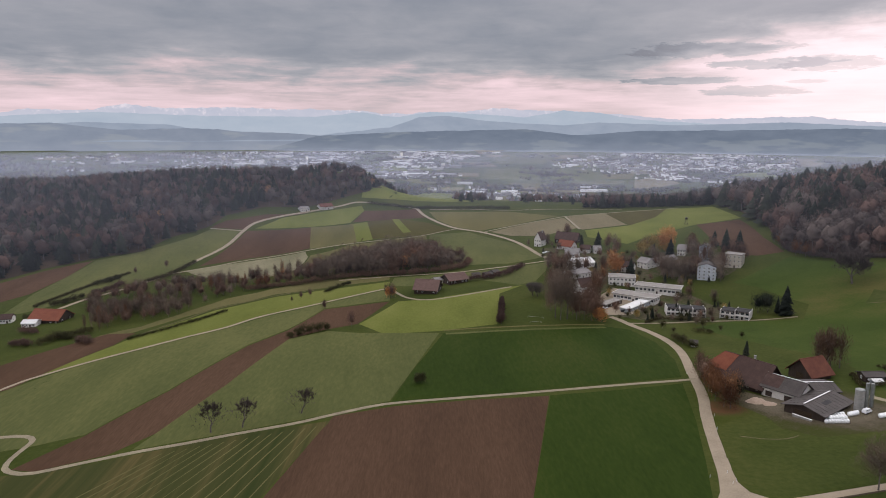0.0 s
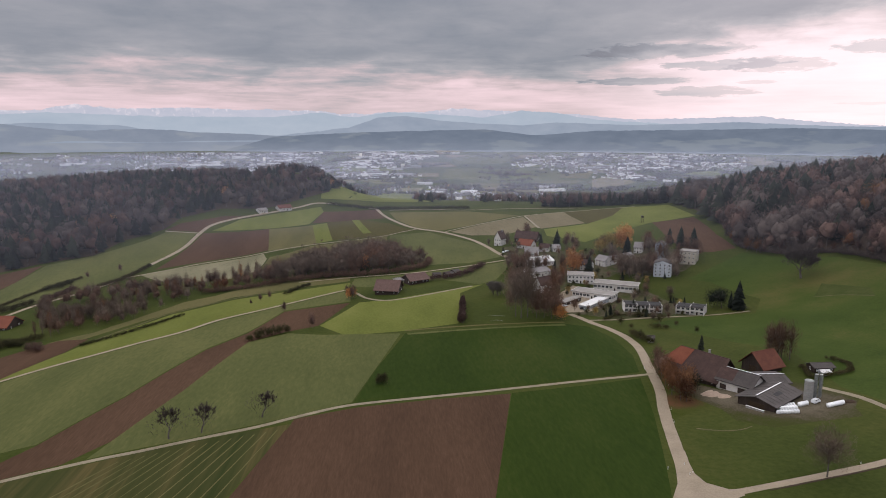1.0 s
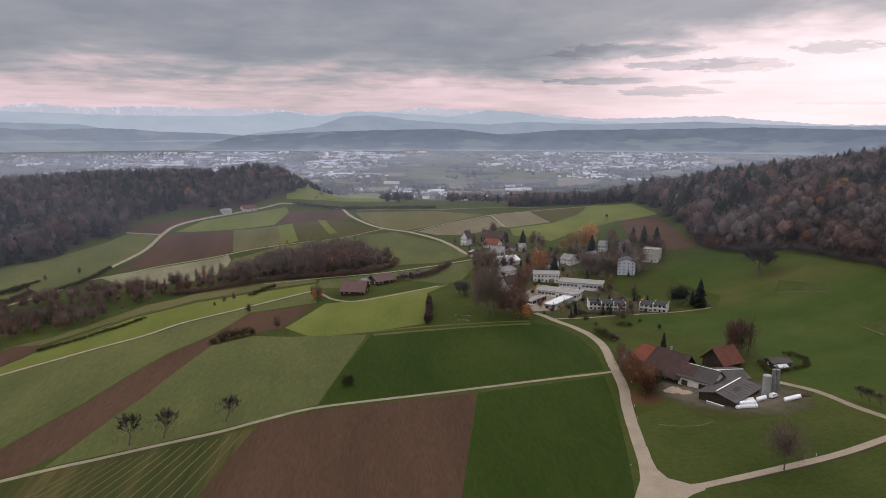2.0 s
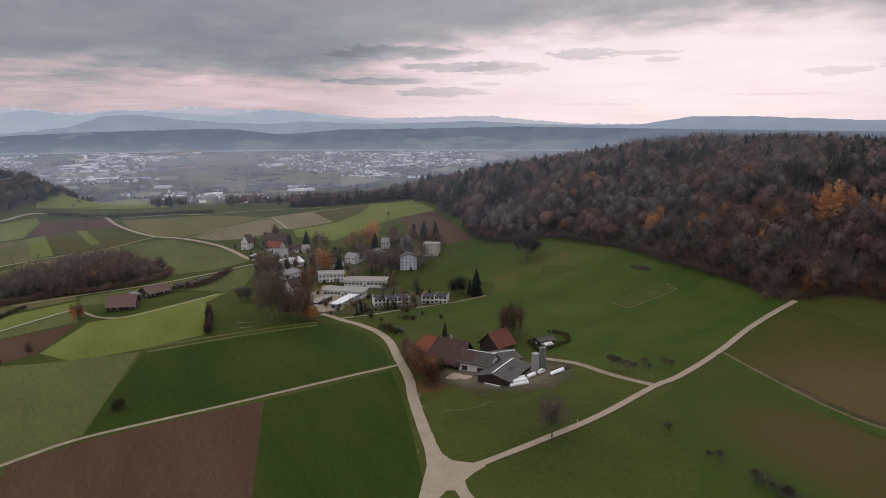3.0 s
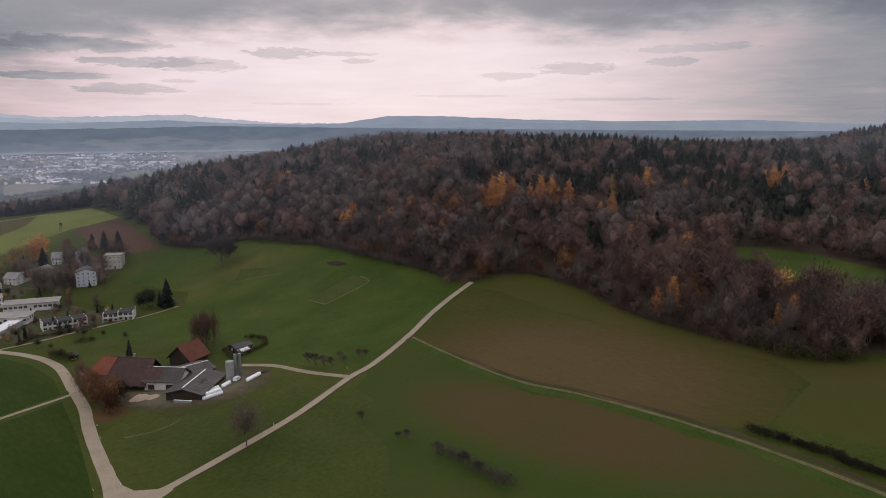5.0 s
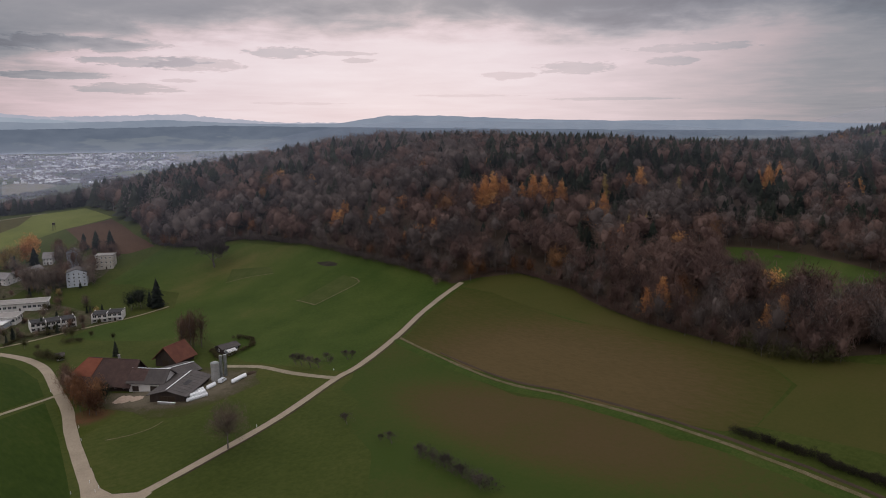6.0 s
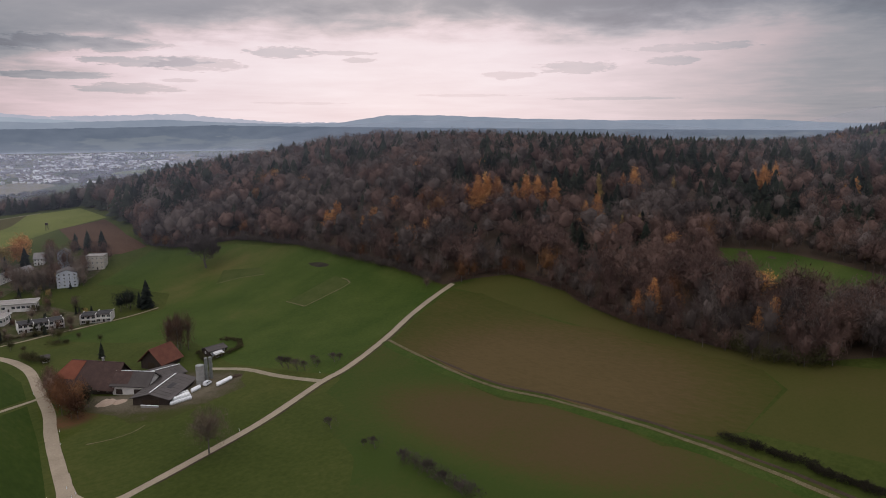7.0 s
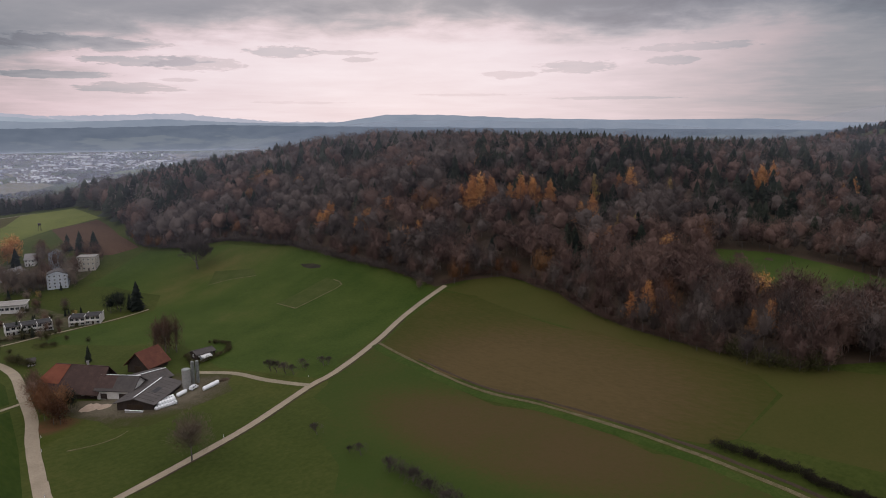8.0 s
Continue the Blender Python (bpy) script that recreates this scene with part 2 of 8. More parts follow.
M["band_olive"] = surface("olive_meadow", [(0.0430, 0.0480, 0.0110), (0.0540, 0.0530, 0.0135), (0.0660, 0.0540, 0.0185)], 50, 0.35, 40, bump=0.4, specular=0.04)
M["patchy"] = surface("patchy_sprouting_soil", [(0.0345, 0.0530, 0.0100), (0.0430, 0.0540, 0.0118), (0.0560, 0.0495, 0.0146), (0.0638, 0.0475, 0.0179), (0.0693, 0.0475, 0.0202)], 70, 0.3, 40, bump=0.4, specular=0.04, core=(220, 129, 75, 26, -88, 0.14))
M["dry_grass"] = surface("dry_mown_grass", [(0.031, 0.051, 0.010), (0.050, 0.063, 0.016), (0.078, 0.077, 0.028)], 9, 0.5, 12, bump=0.4, specular=0.04)
M["sand"] = surface("pale_stubble", [(0.112, 0.108, 0.061), (0.178, 0.164, 0.098), (0.243, 0.22, 0.141)], 30, 0.4, 20, stretch=(1, 0.3, 1), turn=40, bump=0.4, specular=0.04)
M["tan"] = surface("tan_stubble", [(0.112, 0.096, 0.053), (0.156, 0.132, 0.077), (0.200, 0.169, 0.103)], 40, 0.4, 25, stretch=(1, 0.15, 1), turn=75, bump=0.4, specular=0.04)
M["stripes"] = surface("striped_stubble", [(0.024, 0.0344, 0.0091), (0.046, 0.0492, 0.0154), (0.12, 0.0861, 0.035)], 16, 0.3, 6, stretch=(1, 0.03, 1), turn=-26, bump=0.4, specular=0.04)
M["asphalt"] = surface("worn_asphalt", [(0.198, 0.159, 0.107), (0.266, 0.213, 0.148), (0.326, 0.265, 0.183)], 8, 0.5, 14, rough=0.85, bump=0.2)
M["gravel"] = surface("gravel_track", [(0.145, 0.119, 0.0756), (0.23, 0.193, 0.127), (0.306, 0.258, 0.171)], 6, 0.5, 12, bump=0.5)
M["rut"] = surface("grassy_track", [(0.06, 0.06, 0.02), (0.105, 0.088, 0.045), (0.16, 0.13, 0.08)], 4, 0.5, 8, bump=0.4, specular=0.06)
M["yard"] = surface("trampled_farmyard", [(0.038, 0.046, 0.008), (0.052, 0.050, 0.019), (0.074, 0.061, 0.038), (0.100, 0.084, 0.056), (0.13, 0.11, 0.075)], 7, 0.5, 10, bump=0.4, specular=0.06, core=(162, 288, 36, 23, -31, 0.20))
M["garden"] = surface("garden_ground", [(0.026, 0.042, 0.009), (0.044, 0.054, 0.016), (0.064, 0.058, 0.028), (0.092, 0.078, 0.052), (0.13, 0.11, 0.085)], 22, 0.5, 8, bump=0.4, specular=0.06)
M["litter"] = surface("forest_floor", [(0.033, 0.024, 0.018), (0.054, 0.038, 0.026), (0.075, 0.051, 0.03)], 15, 0.5, 20, bump=0.5, specular=0.06)
M["leaf_fall"] = surface("fallen_leaves", [(0.036, 0.048, 0.006), (0.052, 0.060, 0.011), (0.07, 0.052, 0.018), (0.105, 0.05, 0.024)], 6, 0.5, 12, bump=0.4, specular=0.06, core=(123, 292, 13, 11, 0, 0.16))
M["bark"] = surface("grey_bark", [(0.064, 0.054, 0.047), (0.108, 0.094, 0.083), (0.18, 0.158, 0.14)], 1.5, 0.5, 8, bump=0.5, specular=0.06)
M["twig_grey"] = surface("grey_twigs", [(0.051, 0.0400, 0.0368), (0.083, 0.0655, 0.0590), (0.124, 0.0980, 0.0865)], 14, 0.3, 10, island=0.05, per_object=0.40, tint=0.42, bump=0, specular=0.06)
M["twig_pale"] = surface("pale_grey_twigs", [(0.088, 0.075, 0.069), (0.13, 0.112, 0.101), (0.177, 0.153, 0.139)], 14, 0.3, 10, island=0.25, per_object=0.2, bump=0, specular=0.06)
M["twig_brown"] = surface("brown_twigs", [(0.060, 0.0385, 0.0335), (0.098, 0.0610, 0.0510), (0.142, 0.0900, 0.0730)], 14, 0.3, 10, island=0.05, per_object=0.40, tint=0.42, bump=0, specular=0.06)
M["twig_rust"] = surface("rust_leaves", [(0.067, 0.0320, 0.0190), (0.108, 0.0500, 0.0260), (0.150, 0.0760, 0.0350)], 14, 0.3, 10, island=0.05, per_object=0.40, tint=0.42, bump=0, specular=0.06)
M["leaf_gold"] = surface("golden_leaves", [(0.2773, 0.1253, 0.0568), (0.439, 0.1989, 0.074), (0.5876, 0.299, 0.106)], 10, 0.3, 10, island=0.05, per_object=0.35, tint=0.36, bump=0, specular=0.06)
M["leaf_yellow"] = surface("yellow_larch_needles", [(0.2077, 0.1445, 0.0531), (0.3186, 0.2251, 0.0783), (0.4154, 0.3035, 0.123)], 10, 0.3, 10, island=0.05, per_object=0.35, tint=0.36, bump=0, specular=0.06)
M["needles"] = surface("dark_spruce_needles", [(0.011, 0.014, 0.011), (0.019, 0.024, 0.017), (0.031, 0.035, 0.024)], 12, 0.3, 10, island=0.05, per_object=0.35, tint=0.55, bump=0, specular=0.06)
M["bush"] = surface("hedge_leaves", [(0.033, 0.0338, 0.0156), (0.054, 0.052, 0.0234), (0.0825, 0.0715, 0.0338)], 6, 0.4, 10, island=0.05, per_object=0.35, tint=0.36, bump=0, specular=0.06)
M["garden_grey"] = surface("pale_brown_twigs", [(0.098, 0.073, 0.055), (0.152, 0.114, 0.086), (0.205, 0.157, 0.120)], 14, 0.3, 10, island=0.05, per_object=0.35, bump=0, specular=0.06)
M["garden_brown"] = surface("reddish_brown_twigs", [(0.094, 0.058, 0.042), (0.146, 0.090, 0.064), (0.200, 0.130, 0.094)], 14, 0.3, 10, island=0.05, per_object=0.35, bump=0, specular=0.06)
M["garden_rust"] = surface("rust_brown_leaves", [(0.098, 0.047, 0.026), (0.158, 0.076, 0.038), (0.215, 0.112, 0.055)], 14, 0.3, 10, island=0.05, per_object=0.4, bump=0, specular=0.06)
M["bush_dark"] = surface("bare_dark_scrub", [(0.018, 0.016, 0.011), (0.028, 0.024, 0.016), (0.042, 0.034, 0.024)], 6, 0.4, 10, bump=0, specular=0.06)
M["white_wall"] = surface("white_render", [(0.50, 0.475, 0.44), (0.63, 0.605, 0.57), (0.74, 0.715, 0.68)], 4, 0.4, 10, rough=0.85, bump=0.1, per_object=0.2)
M["grey_wall"] = surface("grey_render", [(0.24, 0.262, 0.289), (0.304, 0.328, 0.357), (0.352, 0.377, 0.408)], 4, 0.4, 10, rough=0.85, bump=0.1)
M["pale_wall"] = surface("pale_blue_render", [(0.36, 0.385, 0.42), (0.46, 0.485, 0.52), (0.54, 0.565, 0.60)], 4, 0.4, 10, rough=0.85, bump=0.1)
M["cream_wall"] = surface("cream_render", [(0.374, 0.34, 0.281), (0.451, 0.408, 0.34), (0.51, 0.468, 0.399)], 4, 0.4, 10, rough=0.85, bump=0.1)
M["dark_wood"] = surface("dark_weathered_boards", [(0.022, 0.015, 0.012), (0.040, 0.028, 0.022), (0.065, 0.048, 0.038)], 2, 0.5, 10, stretch=(1, 1, 0.1), bump=0.4)
M["red_tile"] = surface("red_clay_tiles", [(0.083, 0.031, 0.021), (0.128, 0.046, 0.029), (0.178, 0.07, 0.043)], 3, 0.5, 10, bump=0.5)
M["orange_tile"] = surface("orange_clay_tiles", [(0.126, 0.039, 0.0207), (0.177, 0.056, 0.0306), (0.225, 0.077, 0.0432)], 3, 0.5, 10, bump=0.5)
M["brown_tile"] = surface("brown_clay_tiles", [(0.040, 0.0235, 0.0195), (0.0620, 0.0365, 0.0300), (0.095, 0.0570, 0.0465)], 3, 0.5, 10, bump=0.5)
M["mauve_tile"] = surface("faded_red_brown_tiles", [(0.088, 0.052, 0.043), (0.124, 0.075, 0.062), (0.165, 0.104, 0.088)], 3, 0.5, 10, bump=0.5)
M["slate"] = surface("dark_fibre_cement_roof", [(0.040, 0.033, 0.030), (0.062, 0.052, 0.047), (0.092, 0.079, 0.072)], 5, 0.5, 10, rough=0.75, bump=0.3)
M["grey_roof"] = surface("grey_sheet_roof", [(0.162, 0.149, 0.14), (0.23, 0.212, 0.204), (0.297, 0.281, 0.264)], 5, 0.5, 8, rough=0.7, bump=0.2)
M["white_roof"] = surface("white_membrane_roof", [(0.55, 0.54, 0.52), (0.66, 0.65, 0.63), (0.74, 0.73, 0.71)], 5, 0.4, 8, rough=0.6, bump=0.1)
M["flat_roof"] = surface("gravelled_flat_roof", [(0.186, 0.168, 0.151), (0.26, 0.24, 0.215), (0.322, 0.3, 0.267)], 5, 0.5, 12, bump=0.2)
M["black_roof"] = surface("black_bitumen_roof", [(0.025, 0.024, 0.024), (0.040, 0.038, 0.038), (0.06, 0.056, 0.055)], 4, 0.5, 10, bump=0.2)
M["frame"] = surface("white_frame", [(0.6, 0.6, 0.58), (0.72, 0.72, 0.70)], 1, 0.4, 10, rough=0.5, bump=0)
M["steel"] = surface("galvanised_steel", [(0.14, 0.15, 0.14), (0.22, 0.23, 0.22), (0.30, 0.31, 0.30)], 2, 0.5, 8, rough=0.5, metal=0.4, bump=0.1)
M["concrete"] = surface("stained_concrete", [(0.20, 0.195, 0.18), (0.28, 0.27, 0.25), (0.36, 0.35, 0.33)], 2, 0.5, 8, bump=0.2)
M["film"] = surface("white_bale_wrap", [(0.66, 0.67, 0.66), (0.78, 0.79, 0.78), (0.86, 0.87, 0.86)], 1, 0.4, 8, rough=0.35, bump=0.2, specular=0.5)
M["paint_white"] = surface("white_car_paint", [(0.74, 0.75, 0.76), (0.80, 0.81, 0.82)], 2, 0.3, 8, rough=0.25, bump=0, specular=0.5)
M["rubber"] = surface("black_rubber", [(0.012, 0.012, 0.012), (0.022, 0.022, 0.022)], 0.5, 0.4, 8, bump=0.1)
M["chips"] = surface("wood_chips", [(0.24, 0.17, 0.12), (0.36, 0.27, 0.20), (0.48, 0.38, 0.29)], 2, 0.6, 10, bump=0.6)
M["glass"] = glass("dark_window_glass")
M["town_white"] = surface("town_render", [(0.18, 0.172, 0.165), (0.40, 0.39, 0.385), (0.74, 0.73, 0.72)], 400, 0.5, 20, island=1.0, bump=0)
M["town_hall"] = surface("town_hall_roofs", [(0.30, 0.30, 0.31), (0.56, 0.56, 0.57), (0.82, 0.82, 0.82)], 400, 0.5, 20, island=1.0, bump=0)
M["far_crowns"] = surface("far_tree_crowns", [(0.030, 0.030, 0.022), (0.050, 0.043, 0.032), (0.072, 0.056, 0.042)], 90, 0.4, 10, island=0.6, bump=0, specular=0.06)
M["town_roof"] = surface("town_roofs", [(0.09, 0.0675, 0.0638), (0.128, 0.0938, 0.0863), (0.195, 0.18, 0.176)], 400, 0.5, 20, island=1.0, bump=0)

# ---- terrain ----
HILLS = [
    (778, 545, 330, 43.5),
    (611, 728, 300, 52.4),
    (475, 823, 250, 1.1),
    (846, 308, 300, 10.9),
    (797, 70, 300, 29.6),
    (547, 291, 180, 42.1),
    (541, 145, 180, -11.7),
    (420, 0, 180, 28.3),
    (416, 375, 130, 15.5),
    (402, 573, 150, 10.2),
    (291, 799, 180, -6.6),
    (346, 200, 120, 2.8),
    (266, 47, 110, 1.7),
    (270, 322, 110, -1.0),
    (237, 508, 130, -18.7),
    (897, -78, 350, 16.6),
    (1494, 131, 450, 142.9),
    (470, -171, 300, 21.0),
    (-404, 1109, 230, 42.2),
    (-554, 1042, 230, -36.7),
    (-746, 1065, 350, 68.7),
    (-766, 643, 350, -49.8),
    (-156, 886, 200, -41.7),
    (-296, 634, 180, -14.8),
    (-386, 460, 200, 3.2),
    (-129, 483, 150, -8.7),
    (-200, 346, 150, 9.3),
    (0, 650, 180, 0.9),
    (61, 345, 150, -2.9),
    (-433, 250, 250, -48.5),
    (0, 1000, 220, 5.7),
    (218, 1027, 200, -3.3),
    (0, 250, 150, -1.2),
    (-212, 212, 150, -1.7),
    (1310, 240, 170, 17.0),
    (-185, 1195, 75, 27.0),
    (-290, 1160, 85, 10.0),
    (-135, 1215, 65, 14.0),
]


def smooth(a, b, x):
    s = np.clip((x - a) / (b - a), 0, 1)
    return s * s * (3 - 2 * s)


def heights(x, y):
    """The height of the ground: a plateau with hills that falls to a wide valley."""
    x, y = np.asarray(x, float), np.asarray(y, float)
    d = np.hypot(x, y)
    z = -90 * smooth(1080, 1800, d) + 58 * smooth(2700, 4300, d)
    for hx, hy, r, up in HILLS:
        z = z + up * np.exp(-((x - hx) ** 2 + (y - hy) ** 2) / r**2)
    return z


def ground(x, y):
    return float(heights(x, y))


def mesh_of(name, verts, faces, mats, index=None, smooth_shade=False):
    me = bpy.data.meshes.new(name)
    me.from_pydata([tuple(v) for v in verts], [], [tuple(f) for f in faces])
    for m in mats:
        me.materials.append(m)
    if index is not None:
        me.polygons.foreach_set("material_index", np.asarray(index, dtype=np.int32))
    if smooth_shade:
        me.polygons.foreach_set("use_smooth", np.ones(len(me.polygons), dtype=bool))
    me.update()
    return me


def mesh_tris(name, verts, tris, mats, index, tint=None):
    """A large triangle mesh from arrays."""
    me = bpy.data.meshes.new(name)
    nv, nf = len(verts), len(tris)
    me.vertices.add(nv)
    me.vertices.foreach_set("co", np.asarray(verts, np.float32).ravel())
    me.loops.add(nf * 3)
    me.loops.foreach_set("vertex_index", np.asarray(tris, np.int32).ravel())
    me.polygons.add(nf)
    me.polygons.foreach_set("loop_start", np.arange(0, nf * 3, 3, dtype=np.int32))
    me.polygons.foreach_set("material_index", np.asarray(index, np.int32))
    for m in mats:
        me.materials.append(m)
    me.polygons.foreach_set("use_smooth", np.ones(nf, dtype=bool))
    if tint is not None:
        me.attributes.new("tint", "FLOAT", "POINT").data.foreach_set("value", np.asarray(tint, np.float32))
    me.update(calc_edges=True)
    return me


def build_ground():
    ang = np.concatenate([np.arange(-60, 125, 0.5), np.arange(125, 300, 2.5)])
    rad = np.concatenate([[0.0], np.arange(15, 60, 15), np.arange(60, 700, 6), np.arange(700, 1500, 12), np.arange(1500, 4700, 50), [4700, 4900]])
    a, r = np.meshgrid(np.radians(ang), rad, indexing="ij")
    x, y = r * np.sin(a), r * np.cos(a)
    z = heights(x, y)
    n, k = a.shape
    idx = np.arange(n * k).reshape(n, k)
    nxt = np.roll(idx, -1, axis=0)
    quads = np.stack([idx[:, 1:-1], nxt[:, 1:-1], nxt[:, 2:], idx[:, 2:]], -1).reshape(-1, 4)
    fan = np.stack([idx[:, 1], nxt[:, 1], np.full(n, idx[0, 0])], -1)
    verts = np.stack([x, y, z], -1).reshape(-1, 3)
    faces = [tuple(q[::-1]) for q in quads.tolist()] + [tuple(q) for q in fan.tolist()]
    me = mesh_of("ground", verts, faces, [M["grass"]], smooth_shade=True)
    tagged(new("ground", me), "rolling green winter meadow falling to a wide valley", "ground", kind="structure")


build_ground()


def lift(x, y, step):
    return heights(x, y) + step * (0.012 + 9e-8 * np.hypot(x, y) ** 2)


def drape(name, label, mat, pts, layer=1, grid=9.0, ragged=0.0, category="field"):
    """A field: an outline laid on the ground."""
    bm = bmesh.new()
    out = []
    for i, p in enumerate(pts):
        q = pts[(i + 1) % len(pts)]
        n = max(1, int(math.dist(p, q) / 12)) if ragged else 1
        for j in range(n):
            s = j / n
            x, y = p[0] + (q[0] - p[0]) * s, p[1] + (q[1] - p[1]) * s
            if ragged:
                x += ragged * noise.noise((x * 0.06, y * 0.06, 1.7))
                y += ragged * noise.noise((x * 0.06, y * 0.06, 5.1))
            out.append(bm.verts.new((x, y, 0)))
    bm.faces.new(out)
    xs, ys = [v.co.x for v in out], [v.co.y for v in out]
    far = math.hypot(sum(xs) / len(xs), sum(ys) / len(ys))
    grid = max(grid, far / 60)
    for axis, lo, hi in ((0, min(xs), max(xs)), (1, min(ys), max(ys))):
        c = math.floor(lo / grid) * grid + grid
        while c < hi:
            co, no = [0, 0, 0], [0, 0, 0]
            co[axis], no[axis] = c, 1
            bmesh.ops.bisect_plane(bm, geom=bm.verts[:] + bm.edges[:] + bm.faces[:], plane_co=co, plane_no=no)
            c += grid
    bmesh.ops.triangulate(bm, faces=bm.faces[:])
    co = np.array([v.co[:] for v in bm.verts])
    z = lift(co[:, 0], co[:, 1], layer)
    for v, zz in zip(bm.verts, z):
        v.co.z = zz
    for f in bm.faces:
        if f.normal.z < 0:
            f.normal_flip()
        f.smooth = True
    me = bpy.data.meshes.new(name)
    bm.to_mesh(me)
    bm.free()
    me.materials.append(M[mat])
    return tagged(new(name, me), label, category, kind="structure")


def spline(pts, step):
    """Points along a smooth line through pts, about step metres apart."""
    p = [Vector((*q, 0)) for q in pts]
    p = [2 * p[0] - p[1]] + p + [2 * p[-1] - p[-2]]
    out = []
    for i in range(1, len(p) - 2):
        n = max(2, int((p[i + 1] - p[i]).length / step))
        for j in range(n):
            s = j / n
            a = 2 * p[i]
            b = (p[i + 1] - p[i - 1]) * s
            c = (2 * p[i - 1] - 5 * p[i] + 4 * p[i + 1] - p[i + 2]) * s * s
            d = (-p[i - 1] + 3 * p[i] - 3 * p[i + 1] + p[i + 2]) * s**3
            out.append((a + b + c + d) / 2)
    return out + [p[-2]]


def ribbon(name, label, mat, pts, width, layer=3, category="road", wobble=0.12):
    line = spline(pts, 5.0)
    verts, faces = [], []
    for i, p in enumerate(line):
        a, b = line[max(i - 1, 0)], line[min(i + 1, len(line) - 1)]
        side = Vector((-(b - a).y, (b - a).x, 0)).normalized()
        for s in (-1, -0.5, 0, 0.5, 1):
            w = width / 2 * (1 + wobble * noise.noise((p.x * 0.08 + s * 9, p.y * 0.08, 2.0)))
            q = p + side * s * w
            verts.append((q.x, q.y, float(lift(q.x, q.y, layer)) + 0.05 * (1 - s * s)))
        if i:
            k = 5 * i
            faces += [(k - 5 + j, k - 4 + j, k + 1 + j, k + j) for j in range(4)]
    me = mesh_of(name, verts, [f[::-1] for f in faces], [M[mat]], smooth_shade=True)
    return tagged(new(name, me), label, category, kind="structure")


def beside(pts, off):
    """The line off metres to the left of pts."""
    line = spline(pts, 12.0)
    out = []
    for i, p in enumerate(line):
        d = line[min(i + 1, len(line) - 1)] - line[max(i - 1, 0)]
        n = Vector((-d.y, d.x, 0)).normalized() * off
        out.append((p.x + n.x, p.y + n.y))
    return out


drape("field", "ploughed brown soil field beside a gravel track", "soil", [(50.0, 311.5), (30.7, 217.6), (18.2, 156.7), (-73.5, 161.2), (-61.4, 221.8), (-47.8, 290.2), (-21.3, 301.1), (17.6, 308.4)], layer=2)
drape("field", "dark green winter wheat beside an asphalt road", "grass_dark", [(50.6, 312.2), (85.4, 317.8), (116.6, 324.2), (107.0, 278.8), (96.9, 239.9), (89.7, 214.5), (77.9, 177.8), (22.1, 180.3), (30.7, 217.6)], layer=2)
drape("field", "dark green wheat field inside a road bend", "grass_dark", [(0.6, 418.0), (34.1, 422.9), (103.2, 431.7), (117.6, 424.9), (125.1, 396.6), (124.9, 360.7), (119.0, 333.2), (59.1, 321.5), (17.8, 313.4), (-24.1, 304.6), (-14.4, 354.9)], layer=2)
drape("field", "pale green meadow with a few bare trees", "grass_mid", [(-2.2, 418.2), (-24.3, 307.3), (-59.7, 287.6), (-90.1, 274.4), (-124.6, 262.7), (-120.7, 277.2), (-107.4, 331.0), (-94.4, 415.8), (-73.5, 432.5), (-50.8, 423.7)], layer=2)
drape("field", "fresh yellow-green meadow", "grass_bright", [(-55.3, 446.8), (-32.9, 504.4), (-9.9, 505.6), (28.7, 523.0), (63.1, 540.9), (42.7, 515.1), (35.0, 435.5), (-1.2, 423.1), (-36.2, 419.3)], layer=2)
drape("field", "narrow strip of ploughed brown soil", "soil", [(-39.3, 506.1), (-56.4, 447.0), (-75.8, 435.8), (-94.4, 415.8), (-107.4, 331.0), (-120.7, 277.2), (-132.9, 260.1), (-157.0, 250.7), (-168.1, 254.5), (-151.8, 279.6), (-133.6, 326.0), (-115.8, 402.5), (-100.1, 438.3), (-85.8, 495.3)], layer=2)
drape("field", "green strip field with faint seed rows", "grass_mid", [(-231.0, 347.0), (-209.0, 376.0), (-182.5, 403.0), (-143.5, 453.5), (-126.5, 484.0), (-93.0, 512.0), (-62.0, 535.0), (-43.0, 546.0), (-39.5, 509.6), (-86.4, 498.9), (-100.8, 441.5), (-116.6, 405.2), (-134.2, 327.5), (-152.4, 280.7), (-170.5, 274.1), (-183.7, 272.2)], layer=1)
drape("field", "mown green field with pale straw stripes", "stripes", [(-48.3, 285.4), (-62.4, 221.9), (-71.2, 172.3), (-169.4, 183.3), (-190.2, 247.8), (-138.3, 252.8), (-88.9, 270.7)], layer=2)
drape("field", "rough garden plot of mown grass", "grass", [(46.0, 498.6), (82.9, 497.1), (80.4, 435.5), (39.4, 431.5)], layer=2)
drape("field", "ploughed dark brown field on a slope", "soil", [(-264.0, 399.9), (-244.8, 426.9), (-225.9, 455.4), (-205.6, 452.8), (-205.8, 420.8), (-217.3, 383.0), (-227.5, 351.6), (-231.6, 348.5), (-256.5, 333.0), (-284.7, 371.7)], layer=2)
drape("field", "green meadow strip between a hedge and a road", "grass_bright", [(-226.0, 364.0), (-216.0, 387.0), (-205.0, 421.0), (-201.2, 442.5), (-173.0, 515.8), (-135.7, 552.3), (-103.8, 561.4), (-44.4, 574.0), (-44.0, 550.5), (-64.0, 538.5), (-95.5, 515.5), (-129.0, 487.5), (-146.0, 456.5), (-164.0, 433.5), (-185.0, 406.5), (-211.0, 379.0)], layer=1)
